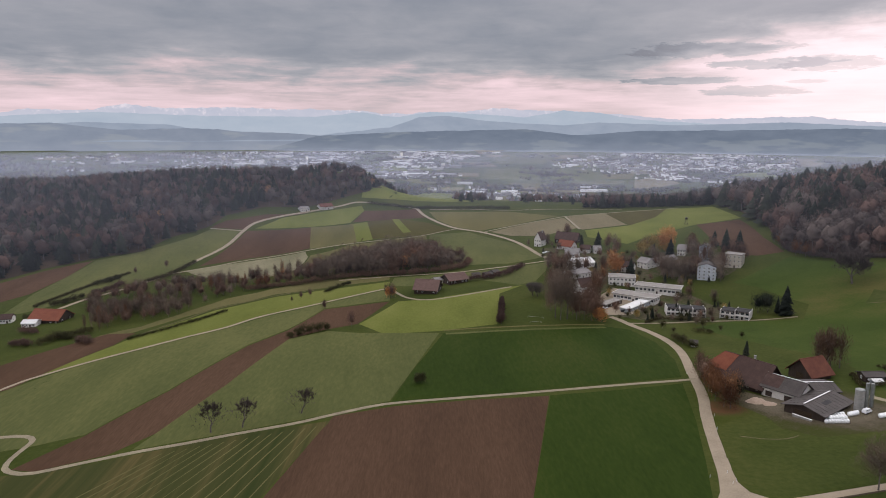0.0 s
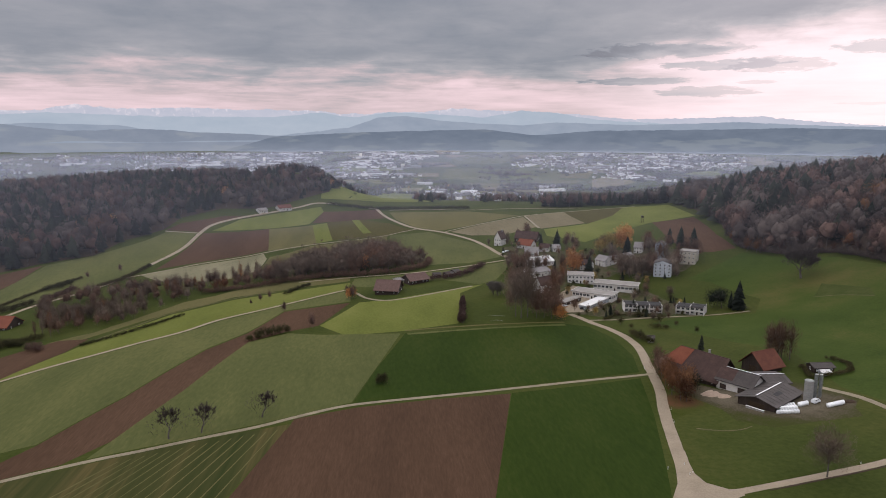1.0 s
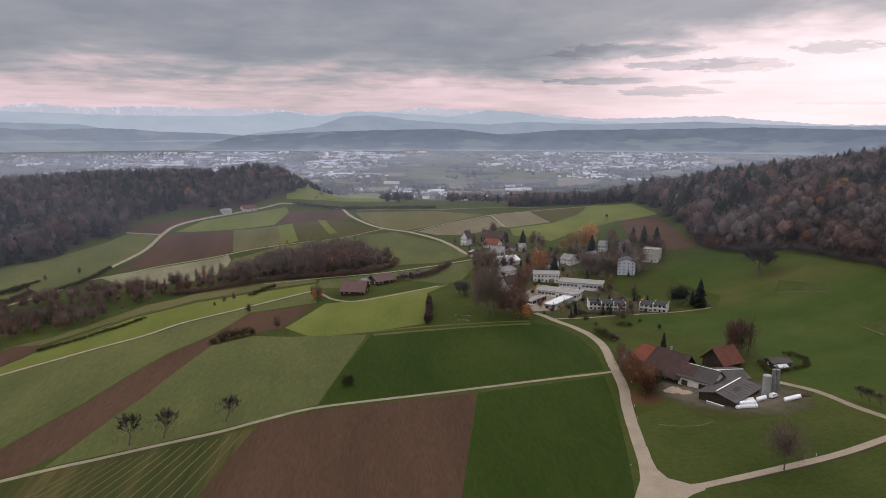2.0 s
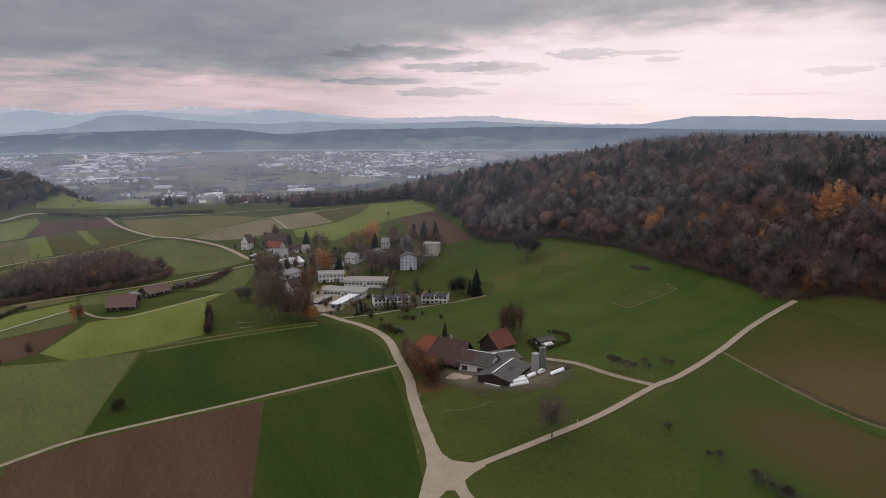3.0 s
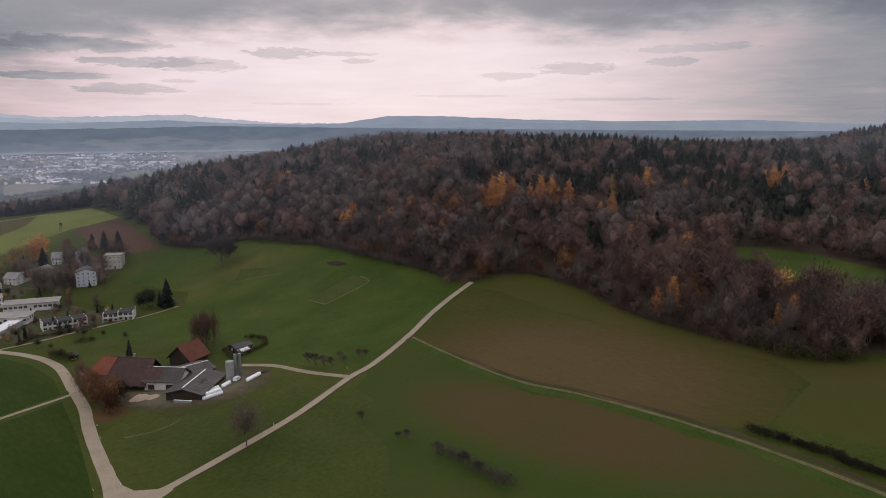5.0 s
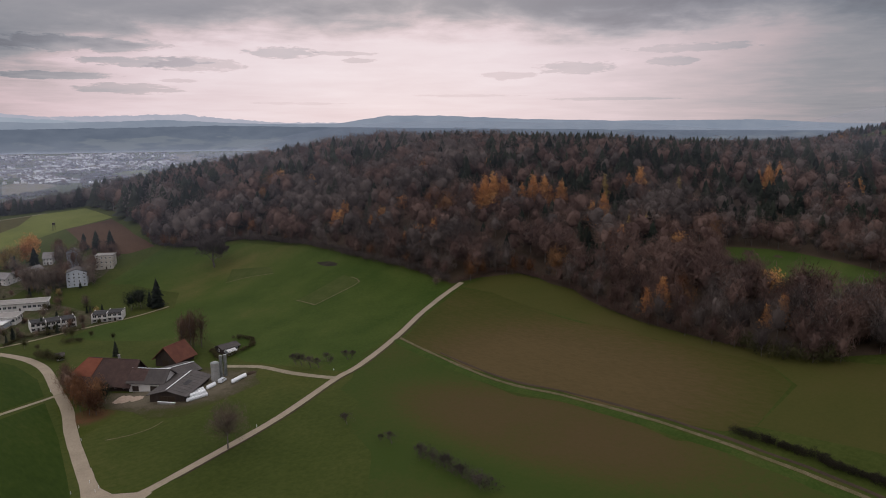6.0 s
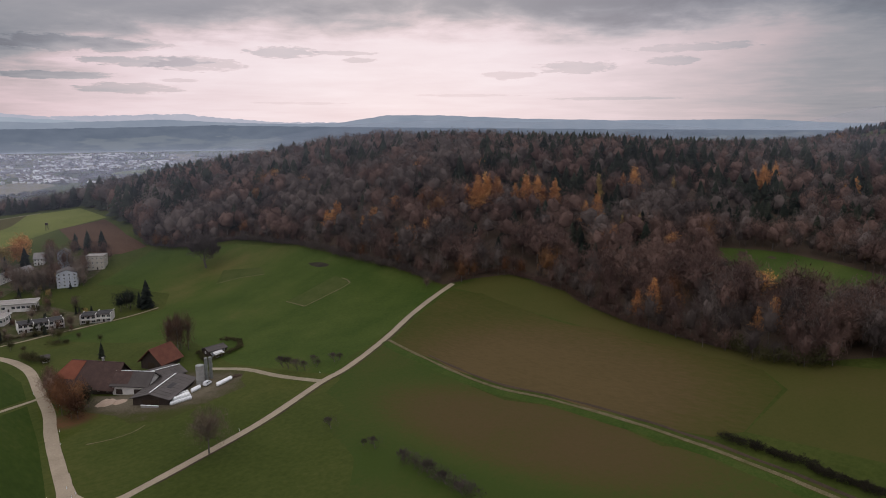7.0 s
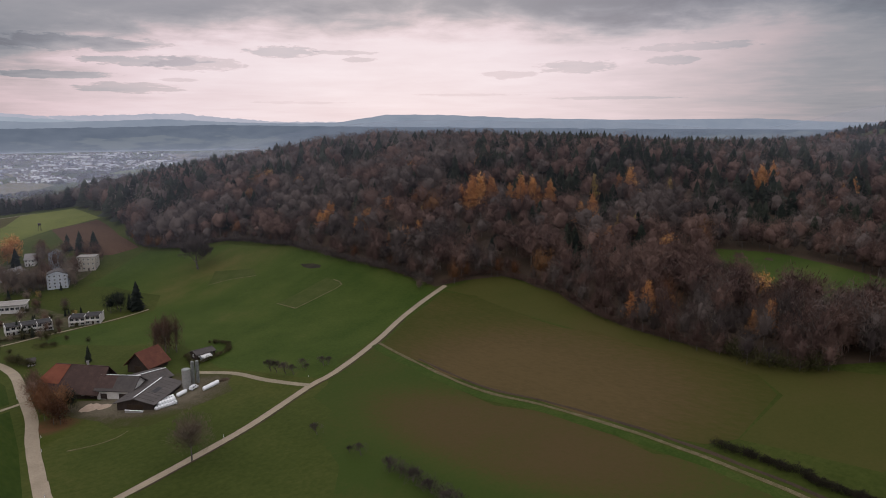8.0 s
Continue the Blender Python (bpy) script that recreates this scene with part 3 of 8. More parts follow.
drape("field", "fallow olive strip below a row of trees", "grass_olive", [(-230.7, 451.1), (-211.1, 474.3), (-195.3, 517.9), (-177.2, 557.4), (-147.4, 587.1), (-112.3, 608.5), (-46.4, 600.0), (-44.9, 580.7), (-105.5, 570.4), (-137.8, 561.2), (-175.8, 524.5), (-195.0, 484.1), (-207.8, 453.4)], layer=1, ragged=3)
ribbon("path", "pale trodden line between two strip fields", "rut", [(-200.5, 448.0), (-186.0, 489.0), (-174.0, 520.0), (-136.5, 556.5), (-104.5, 566.0)], 1.4, layer=3, category="path", wobble=0.7)
drape("field", "brown ploughed field below a wood", "soil", [(-413.2, 638.8), (-396.0, 683.9), (-369.6, 727.8), (-365.2, 667.8), (-366.1, 603.0), (-375.2, 577.3), (-388.9, 554.7), (-422.9, 605.8)], layer=2)
drape("field", "green meadow below the wooded hill", "grass_mid", [(-367.0, 728.5), (-339.1, 775.7), (-310.2, 856.4), (-299.3, 896.6), (-266.9, 910.3), (-267.1, 851.3), (-274.4, 762.0), (-277.2, 696.1), (-287.6, 640.6), (-309.5, 589.7), (-334.7, 541.2), (-348.8, 534.9), (-363.4, 606.9), (-365.2, 667.8)], layer=1)
drape("field", "ploughed brown field above a farm lane", "soil", [(-258.8, 915.4), (-183.9, 965.4), (-169.8, 879.8), (-225.3, 798.9), (-261.0, 735.5), (-261.2, 835.9)], layer=2)
drape("field", "stubble field of olive brown", "grass_olive", [(-183.9, 965.4), (-128.1, 990.1), (-113.0, 910.2), (-169.3, 877.0)], layer=2)
drape("field", "narrow light green strip field", "grass_bright", [(-128.1, 990.1), (-109.0, 1000.3), (-93.0, 918.8), (-113.0, 910.2)], layer=2)
drape("field", "brown stubble strip field", "soil_olive", [(-109.0, 1000.3), (-69.4, 1015.5), (-19.1, 973.3), (11.8, 913.0), (-21.4, 904.6), (-93.3, 921.7)], layer=2)
drape("field", "narrow light green strip field", "grass_bright", [(-73.8, 1007.8), (-64.0, 1008.9), (-42.7, 934.9), (-53.4, 934.3)], layer=3)
drape("field", "reddish brown ploughed field on the plateau", "soil", [(-118.4, 1049.2), (-42.3, 1059.5), (-26.3, 1005.1), (-68.8, 1007.0), (-109.3, 1002.8), (-129.0, 997.1)], layer=3)
drape("field", "green field beside a farm lane", "grass_bright", [(-251.1, 929.0), (-226.9, 983.5), (-185.9, 1022.6), (-125.1, 1071.4), (-118.4, 1049.2), (-132.7, 994.4), (-184.3, 967.4)], layer=2)
drape("field", "dark brown field along the edge of a wood", "soil", [(-302.3, 901.6), (-291.8, 935.0), (-250.6, 983.5), (-197.0, 1015.6), (-234.0, 979.7), (-257.2, 947.2), (-263.0, 917.3)], layer=2)
drape("field", "pale sandy stubble field", "sand", [(-263.9, 706.7), (-220.6, 781.7), (-171.9, 861.0), (-162.4, 829.2), (-148.6, 698.0), (-168.6, 652.3), (-235.0, 673.0)], layer=2)
drape("field", "green field beside a village road", "grass_mid", [(-17.7, 901.8), (32.9, 879.5), (84.9, 711.5), (96.7, 648.2), (59.2, 621.1), (18.5, 622.4), (-15.4, 783.7)], layer=2)
drape("field", "pale green meadow between a lane and the barns", "grass_mid", [(-42.0, 588.0), (8.0, 586.0), (53.0, 601.0), (80.0, 615.0), (97.0, 626.0), (88.0, 590.0), (75.0, 555.0), (60.0, 541.0), (30.0, 560.0), (-30.0, 552.0), (-43.0, 560.0)], layer=1)
drape("field", "olive meadow above a strip of wood", "grass_olive", [(-150.0, 700.0), (-161.0, 840.0), (-120.0, 900.0), (-70.0, 905.0), (-22.0, 899.0), (-16.0, 784.0), (17.0, 625.0), (40.0, 672.0), (-20.0, 705.0), (-80.0, 697.0), (-122.0, 658.0)], layer=1)
drape("field", "olive stubble field", "grass_olive", [(-20.4, 1037.6), (94.6, 1009.0), (158.3, 948.2), (87.4, 889.8), (47.0, 876.6), (15.8, 929.3), (-9.8, 989.1)], layer=2)
drape("field", "tan stubble field between two lanes", "tan", [(161.4, 930.2), (161.1, 832.8), (112.6, 785.0), (79.4, 805.9), (58.6, 857.7), (106.0, 894.1)], layer=2)
drape("field", "tan and brown stubble field", "tan", [(167.6, 939.8), (222.7, 961.5), (221.4, 836.2), (163.3, 816.2)], layer=2)
drape("field", "olive brown field below a wood", "soil_olive", [(222.7, 961.5), (311.1, 971.2), (269.5, 884.1), (223.0, 829.3)], layer=2)
drape("field", "green meadow rising to a wood", "grass_bright", [(311.1, 971.2), (360.9, 933.9), (328.3, 766.8), (280.8, 775.1), (226.5, 739.8), (185.5, 696.8), (157.5, 754.9), (165.4, 810.1), (223.0, 829.3)], layer=1)
drape("field", "ploughed brown field on a slope below a wood", "soil", [(281.6, 773.8), (321.9, 757.1), (298.0, 645.9), (293.4, 593.7), (273.2, 599.9), (260.0, 615.4), (257.8, 660.7)], layer=2)
drape("field", "green meadow between the village and the wood", "meadow", [(233.0, 551.7), (258.9, 565.8), (292.4, 580.6), (307.2, 548.6), (332.0, 508.5), (339.1, 438.0), (331.0, 360.1), (329.0, 302.0), (323.4, 266.4), (274.8, 254.7), (243.6, 245.9), (218.8, 236.8), (213.3, 249.0), (207.2, 270.1), (199.4, 293.1), (207.3, 348.5), (187.3, 383.3), (161.9, 434.4), (192.0, 454.7), (236.1, 443.9), (256.0, 476.4), (245.5, 534.7)], layer=1)
drape("field", "large olive brown sprouting field below a wood", "soil_sprout", [(258.8, 242.7), (292.5, 251.8), (323.6, 258.4), (325.7, 238.7), (317.8, 197.4), (310.3, 152.8), (303.2, 110.7), (295.6, 73.8), (283.9, 61.1), (251.1, 65.1), (245.9, 70.3), (244.9, 104.4), (246.5, 156.6), (248.3, 189.7)], layer=2, ragged=5)
drape("field", "olive meadow band along the edge of a wood", "band_olive", [(325.1, 258.9), (346.2, 251.5), (353.7, 240.3), (347.8, 196.6), (327.1, 156.6), (313.9, 115.8), (305.6, 67.1), (309.7, 36.8), (308.2, 15.1), (280.0, 11.0), (253.1, 24.6), (251.8, 63.6), (283.9, 61.1), (295.6, 73.8), (303.2, 110.7), (310.3, 152.8), (317.8, 197.4), (325.7, 238.7)], layer=1)
drape("field", "patchy brown and green field below a grass track", "patchy", [(242.1, 244.2), (257.1, 240.0), (248.2, 203.6), (241.9, 171.0), (240.7, 152.1), (241.4, 131.0), (240.0, 101.6), (237.6, 79.9), (234.9, 60.6), (229.1, 35.3), (222.9, 19.1), (142.7, 113.6), (168.2, 163.3), (188.1, 194.2), (207.6, 222.6)], layer=1, ragged=14)
CLEARING = [(445.0, 155.0), (452.0, 133.0), (450.8, 114.2), (436.0, 87.0), (415.8, 60.1), (395.0, 27.3), (362.0, 12.0), (346.0, 30.0), (350.0, 55.0), (360.0, 82.0), (376.0, 112.0), (410.0, 140.0)]
LOW_WOOD = [(300, 60), (318, 38), (330, -10), (372, 0), (352, 55), (378, 112), (412, 142), (360, 150), (330, 150)]
drape("field", "green clearing on the wooded hill", "meadow", CLEARING, layer=8)
drape("paddock", "mown dry rectangle on the meadow", "dry_grass", [(271.5, 350.9), (270.9, 330.7), (305.3, 329.6), (309.1, 349.8)], layer=2, ragged=2, category="paddock")
drape("paddock", "faint worn paddock on the meadow", "dry_grass", [(279.1, 450.6), (290.2, 437.7), (298.9, 417.8), (307.2, 434.1), (296.8, 472.8)], layer=2, ragged=2, category="paddock")
drape("pond", "dark reedy puddle in the meadow", "bush_dark", [(318.9, 392.7), (316.0, 384.0), (315.5, 376.0), (318.0, 369.0), (321.0, 371.0), (321.8, 381.0)], layer=2, category="pond")
drape("yard", "trampled gravel farmyard between the barns", "yard", [(134.9, 359.3), (128.5, 324.3), (130.7, 292.5), (138.2, 269.0), (151.0, 259.4), (167.1, 256.6), (183.2, 257.7), (201.5, 280.7), (186.2, 298.3), (183.3, 309.8), (173.2, 314.9), (162.8, 319.8), (150.0, 306.1), (137.9, 320.6)], layer=2, category="yard", ragged=9)
drape("leaf_carpet", "rust-brown fallen leaves beneath the farm trees", "leaf_fall", [(126.6, 325.0), (130.0, 312.5), (138.4, 303.8), (135.9, 288.0), (122.0, 275.4), (111.9, 277.1), (114.5, 294.8)], layer=1.2, category="leaves", ragged=8)
drape("yard", "asphalt forecourt of a village school", "asphalt", [(112.2, 461.9), (128.7, 465.5), (160.8, 508.1), (147.4, 534.5), (135.4, 543.4), (113.7, 509.1)], layer=2, category="yard")
drape("garden_ground", "trodden garden ground and lanes between village houses", "garden", [(95.5, 690.5), (112.0, 705.0), (129.2, 690.9), (158.3, 660.7), (198.5, 621.7), (190.0, 580.0), (160.0, 562.0), (133.0, 541.0), (110.0, 505.0), (104.0, 468.0), (94.7, 468.9), (98.2, 545.0), (96.3, 605.4), (101.0, 640.0)], layer=1.6, category="garden", ragged=12)
drape("garden_ground", "rough gardens round the school and row houses", "garden", [(113.0, 461.0), (150.0, 445.0), (196.0, 455.0), (208.0, 462.0), (200.0, 500.0), (186.0, 535.0), (160.0, 540.0), (150.0, 520.0)], layer=1.4, category="garden", ragged=8)
drape("garden_ground", "leaf-strewn ground under the trees by the apartment houses", "garden", [(182.0, 580.0), (205.0, 566.0), (228.0, 566.0), (256.0, 586.0), (266.0, 618.0), (240.0, 640.0), (205.0, 650.0), (190.0, 620.0)], layer=1.3, category="garden", ragged=8)
drape("forest_floor", "brown leaf litter under the hillside wood", "litter", [(430, 1130), (396.7, 1081.6), (348.3, 815.3), (314.7, 670.3), (294.6, 594.0), (310.3, 554.6), (337.1, 517.0), (342.2, 442.3), (333.4, 362.9), (331.5, 304.6), (326.1, 267.6), (341.3, 256.2), (352.6, 239.4), (346.9, 195.9), (326.7, 156.4), (313.6, 115.7), (305.7, 81.7), (303.1, 62.3), (318, 40), (330, -20), (480, -90), (760, -110), (1010, -60), (1060, 200), (1040, 480), (900, 720), (720, 960), (560, 1120)], layer=6, grid=16, ragged=4)
drape("forest_floor", "brown leaf litter under the rounded wooded hill", "litter", [(-418.7, 647.6), (-400.1, 691.1), (-372.7, 734.1), (-338.9, 775.4), (-331.8, 840.4), (-304.1, 902.5), (-296.9, 951.8), (-256.9, 1008.4), (-201.1, 1037.5), (-112, 1150), (-62, 1275), (-220, 1390), (-480, 1400), (-820, 1260), (-900, 1000), (-720, 700), (-560, 600)], layer=5, grid=24)
ribbon("road", "pale worn asphalt farm road", "asphalt", [(99.6, 228.2), (102.3, 239.2), (106.2, 256.0), (109.8, 270.8), (114.2, 287.5), (120.4, 309.0)] + [(127.0, 343.2), (130.6, 360.4), (133.4, 379.9), (132.7, 403.1), (128.0, 421.7), (122.1, 435.2), (117.2, 449.1), (112.8, 457.3)], 5.0)
ribbon("road", "pale worn asphalt road past the farm to the wood", "asphalt", [(98.2, 217.0), (102.3, 211.3), (107.7, 209.7), (120.4, 211.9), (144.5, 216.8), (172.2, 222.8), (209.5, 234.3), (225.1, 236.4), (258.7, 246.4), (287.3, 256.5), (310.1, 261.3), (329.2, 263.1)], 3.6, layer=3.2)
ribbon("road", "pale worn asphalt road", "asphalt", [(103.4, 243.5), (100.4, 231.1), (95.9, 217.7), (90.3, 205.9), (83.2, 194.1), (73.1, 178.4)], 5.2, layer=3.4)
drape("road", "worn asphalt junction with widened mouths", "asphalt", [(102.0, 247.2), (106.3, 246.2), (104.1, 236.0), (102.2, 224.5), (103.2, 217.6), (108.9, 212.0), (113.0, 212.1), (112.0, 207.4), (106.7, 205.3), (101.0, 201.6), (99.3, 196.2), (98.0, 182.2), (94.2, 182.6), (95.6, 196.8), (92.5, 198.2), (87.6, 194.3), (81.4, 183.3), (76.4, 187.0), (86.2, 205.2), (93.6, 218.4), (99.5, 236.0)], layer=4.2, category="road", grid=9)
ribbon("road", "pale worn asphalt road branch", "asphalt", [(98.8, 214.4), (98.2, 205.7), (96.5, 190.7), (92.8, 163.9)], 4.5, layer=3.6)
ribbon("track", "gravel drive from the road to the farm", "gravel", [(190.2, 297.0), (199.5, 280.1), (203.0, 260.7), (206.6, 247.4), (210.7, 235.0)], 3.2, layer=3.8, category="track")
ribbon("track", "pale gravel field track", "gravel", [(125.2, 330.6), (119.8, 328.9), (92.7, 325.1), (58.7, 319.2), (31.2, 314.4), (-0.8, 308.9), (-26.6, 303.3), (-45.8, 293.3), (-63.6, 283.0), (-83.2, 275.0), (-103.8, 266.8), (-120.1, 261.7), (-139.5, 255.1), (-156.4, 249.8), (-165.1, 251.4), (-171.8, 256.1), (-174.2, 264.6), (-173.9, 273.9), (-174.3, 279.9), (-180.4, 284.8), (-192.8, 286.8), (-207.0, 285.6)], 2.6, layer=3.8, category="track")
FIELD_TRACK = [(259.8, 243.8), (252.6, 211.6), (245.5, 177.2), (243.4, 157.1), (244.3, 135.6), (242.6, 105.3), (240.0, 82.9), (237.0, 63.1), (233.3, 43.9), (230.2, 28.6), (226.7, 15.0)]
ribbon("track", "grassy field track with pale wheel ruts", "rut", FIELD_TRACK, 1.5, layer=3.4, category="track", wobble=0.5)
ribbon("grass_strip", "lush green grass strip below a field track", "grass_lush", beside(FIELD_TRACK, -3.2), 3.8, layer=2.6, category="grass strip", wobble=0.6)
# flat ribbon: the shadow line of the ditch is put in by dark colour
ribbon("furrow", "flat dark strip for the shaded ditch along a field track", "litter", beside(FIELD_TRACK[1:], 3.0), 1.3, layer=2.8, category="ditch", wobble=0.9)
ribbon("furrow", "dark ditch beside the asphalt road", "litter", [(121.6, 209.6), (145.2, 214.6), (173.0, 220.4), (210.0, 231.8), (226.0, 234.0), (259.4, 244.0), (287.9, 254.1)], 0.8, layer=2.8, category="ditch", wobble=0.9)
ribbon("edge", "pale trampled rim of the mown rectangle", "rut", [(271.5, 350.9), (270.9, 330.7), (305.3, 329.6), (309.1, 349.8)][:2], 0.9, layer=3.2, category="path", wobble=0.6)
ribbon("edge", "pale trampled rim of the mown rectangle", "rut", [(270.9, 330.7), (288.0, 330.0), (305.3, 329.6), (308.5, 342.0)], 0.9, layer=3.2, category="path", wobble=0.6)
ribbon("path", "faint worn line across the meadow", "rut", [(279.1, 450.6), (290.2, 437.7), (298.9, 417.8)], 0.8, layer=3.2, category="path", wobble=0.8)
ribbon("path", "faint worn line across the farm meadow", "rut", [(118.5, 262.0), (127.0, 258.5), (135.0, 258.0), (141.0, 260.5)], 0.7, layer=3.2, category="path", wobble=0.9)
ribbon("road", "pale asphalt lane across green fields", "asphalt", [(-246.0, 338.0), (-233.9, 350.5), (-227.3, 361.4), (-211.0, 377.3), (-184.6, 404.8), (-163.9, 432.0), (-145.7, 455.3), (-128.8, 486.0), (-95.4, 514.0), (-63.9, 537.1), (-43.9, 549.4)], 3.2)
ribbon("track", "gravel track past the barns", "gravel", [(-43.9, 549.4), (-35.0, 530.0), (-26.0, 513.1), (-9.9, 504.0), (19.7, 515.5), (53.6, 535.5)], 2.6, category="track", layer=3.6)
ribbon("road", "pale asphalt lane into the village", "asphalt", [(99.1, 632.3), (79.6, 621.4), (52.9, 607.0), (7.9, 592.4), (-46.0, 594.9), (-90.6, 598.0)], 2.6)
ribbon("road", "pale asphalt village road", "asphalt", [(-39.8, 1062.9), (-28.4, 1022.2), (-7.2, 971.1), (15.6, 921.8), (49.7, 860.4), (73.7, 779.2), (85.6, 707.2), (91.3, 663.5), (98.9, 634.8), (103.5, 611.3)], 4.6, layer=3.5)
ribbon("track", "pale gravel lane between fields", "gravel", [(51.9, 863.2), (83.2, 882.9), (130.4, 913.6), (164.7, 940.7), (214.1, 957.6), (271.2, 968.3), (324.8, 965.2)], 3.6, layer=3.8, category="track")
ribbon("track", "pale gravel lane between stubble fields", "gravel", [(164.7, 940.7), (163.8, 885.1), (161.8, 822.1)], 3.2, layer=4, category="track")
ribbon("track", "pale gravel lane", "gravel", [(20.7, 914.2), (-3.0, 909.0), (-23.6, 902.7), (-62.1, 904.8)], 3.2, layer=4, category="track")
ribbon("road", "pale asphalt lane along the wooded hill", "asphalt", [(-39.8, 1062.9), (-73.8, 1082.4), (-126.9, 1087.6), (-157.9, 1058.6), (-197.8, 1019.9), (-228.1, 989.3), (-254.4, 951.0), (-262.7, 910.7), (-265.1, 844.5), (-272.6, 765.9), (-276.2, 693.4), (-284.9, 640.6), (-297.7, 606.1), (-306.2, 583.1), (-311.3, 552.3)], 4.4, layer=3.6)
ribbon("track", "pale gravel lane below a ploughed field", "gravel", [(-275.1, 690.7), (-245.5, 739.7), (-222.5, 788.8), (-166.8, 871.4), (-121.0, 903.3), (-69.8, 909.1)], 3.0, layer=4, category="track")
ribbon("track", "pale gravel lane", "gravel", [(-301.1, 897.8), (-282.9, 904.7), (-263.2, 912.7)], 3.0, layer=4, category="track")
ribbon("path", "pale path along a row of houses", "gravel", [(122.1, 441.1), (147.7, 445.8), (166.2, 451.6), (188.8, 454.7), (210.1, 453.6), (236.0, 452.0)], 2.4, layer=3.8, category="path")
ribbon("path", "pale strip of worn track on the plateau edge", "asphalt", [(-20.7, 1052.5), (38.6, 1043.4), (95.6, 1019.6), (170.0, 1020.6), (256.0, 1001.3)], 2.6, layer=3.8, category="path")


for k in range(1, 15):
    ribbon("straw_row", "thin row of pale straw left on a mown field", "grass_olive", [(-71.0 - 6.2 * k, 173.0 + 0.6 * k), (-60.0 - 5.4 * k, 226.0 - 0.6 * k), (-49.0 - 4.4 * k, 281.0 - 1.6 * k)], 0.5, layer=2.8, category="straw", wobble=0.9)
ribbon("headland", "pale headland strip along the wheat field", "grass_mid", [(2.0, 416.0), (34.1, 420.5), (70.0, 425.0), (103.2, 429.0)], 3.4, layer=2.8, category="field", wobble=0.5)
ribbon("headland", "pale headland strip along the wheat field", "grass_olive", [(0.6, 424.0), (34.1, 428.5), (70.0, 432.5), (104.0, 436.0)], 2.2, layer=2.8, category="field", wobble=0.5)


# ---- small builders ----
BOX = [(0, 3, 2, 1), (4, 5, 6, 7), (0, 1, 5, 4), (1, 2, 6, 5), (2, 3, 7, 6), (3, 0, 4, 7)]


def boxes(*items):
    """Boxes from (centre x, y, z, size x, y, z)."""
    verts, faces = [], []
    for x, y, z, a, b, c in items:
        k = len(verts)
        verts += [(x + sx * a / 2, y + sy * b / 2, z + sz * c / 2) for sz in (-1, 1) for sx, sy in ((-1, -1), (1, -1), (1, 1), (-1, 1))]
        faces += [tuple(k + i for i in f) for f in BOX]
    return verts, faces


def part(name, geo, mat, parent, label="", at=None):
    me = geo if isinstance(geo, bpy.types.Mesh) else mesh_of(name, geo[0], geo[1], [M[mat]])
    ob = new(name, me)
    ob.parent = parent
    if at:
        ob.location = at
    if label:
        ob["label"] = label
    return ob


def thing(name, m, label, category, group=""):
    e = new(name)
    e.matrix_world = m
    return tagged(e, label, category, group)


def tube(points, radii, sides=6):
    """A tapered tube through points."""
    verts, faces = [], []
    for i, (p, r) in enumerate(zip(points, radii)):
        p = Vector(p)
        d = (Vector(points[min(i + 1, len(points) - 1)]) - Vector(points[max(i - 1, 0)])).normalized()
        q = d.to_track_quat("Z", "Y")
        for j in range(sides):
            a = 2 * math.pi * j / sides
            verts.append(p + q @ Vector((r * math.cos(a), r * math.sin(a), 0)))
        if i:
            k = sides * i
            faces += [(k - sides + j, k - sides + (j + 1) % sides, k + (j + 1) % sides, k + j) for j in range(sides)]
    faces.append(tuple(range(sides))[::-1])
    faces.append(tuple(range(len(verts) - sides, len(verts))))
    return verts, faces


def joined(*geos):
    verts, faces = [], []
    for v, f in geos:
        k = len(verts)
        verts += list(v)
        faces += [tuple(k + i for i in q) for q in f]
    return verts, faces


WINDOW_MESHES = {}
HOUSES = []


def window(parent, x, y, z, w, h, turn, frame_mat="frame"):
    """A window: a frame with a mullion, and a pane in it."""
    key = (round(w, 1), round(h, 1), frame_mat)
    if key not in WINDOW_MESHES:
        fr = boxes((0, 0, h / 2, w, 0.12, 0.1), (0, 0, -h / 2, w + 0.2, 0.2, 0.1), (-w / 2, 0, 0, 0.1, 0.12, h), (w / 2, 0, 0, 0.1, 0.12, h), (0, 0, 0, 0.08, 0.1, h))
        WINDOW_MESHES[key] = (mesh_of("window", *fr, [M[frame_mat]]), mesh_of("pane", *boxes((0, 0, 0, w - 0.05, 0.05, h - 0.05)), [M["glass"]]))
    fm, pm = WINDOW_MESHES[key]
    o = part("window", fm, None, parent)
    o.matrix_basis = pose(x, y, z, 0, 0, turn)
    part("pane", pm, None, o)
    return o


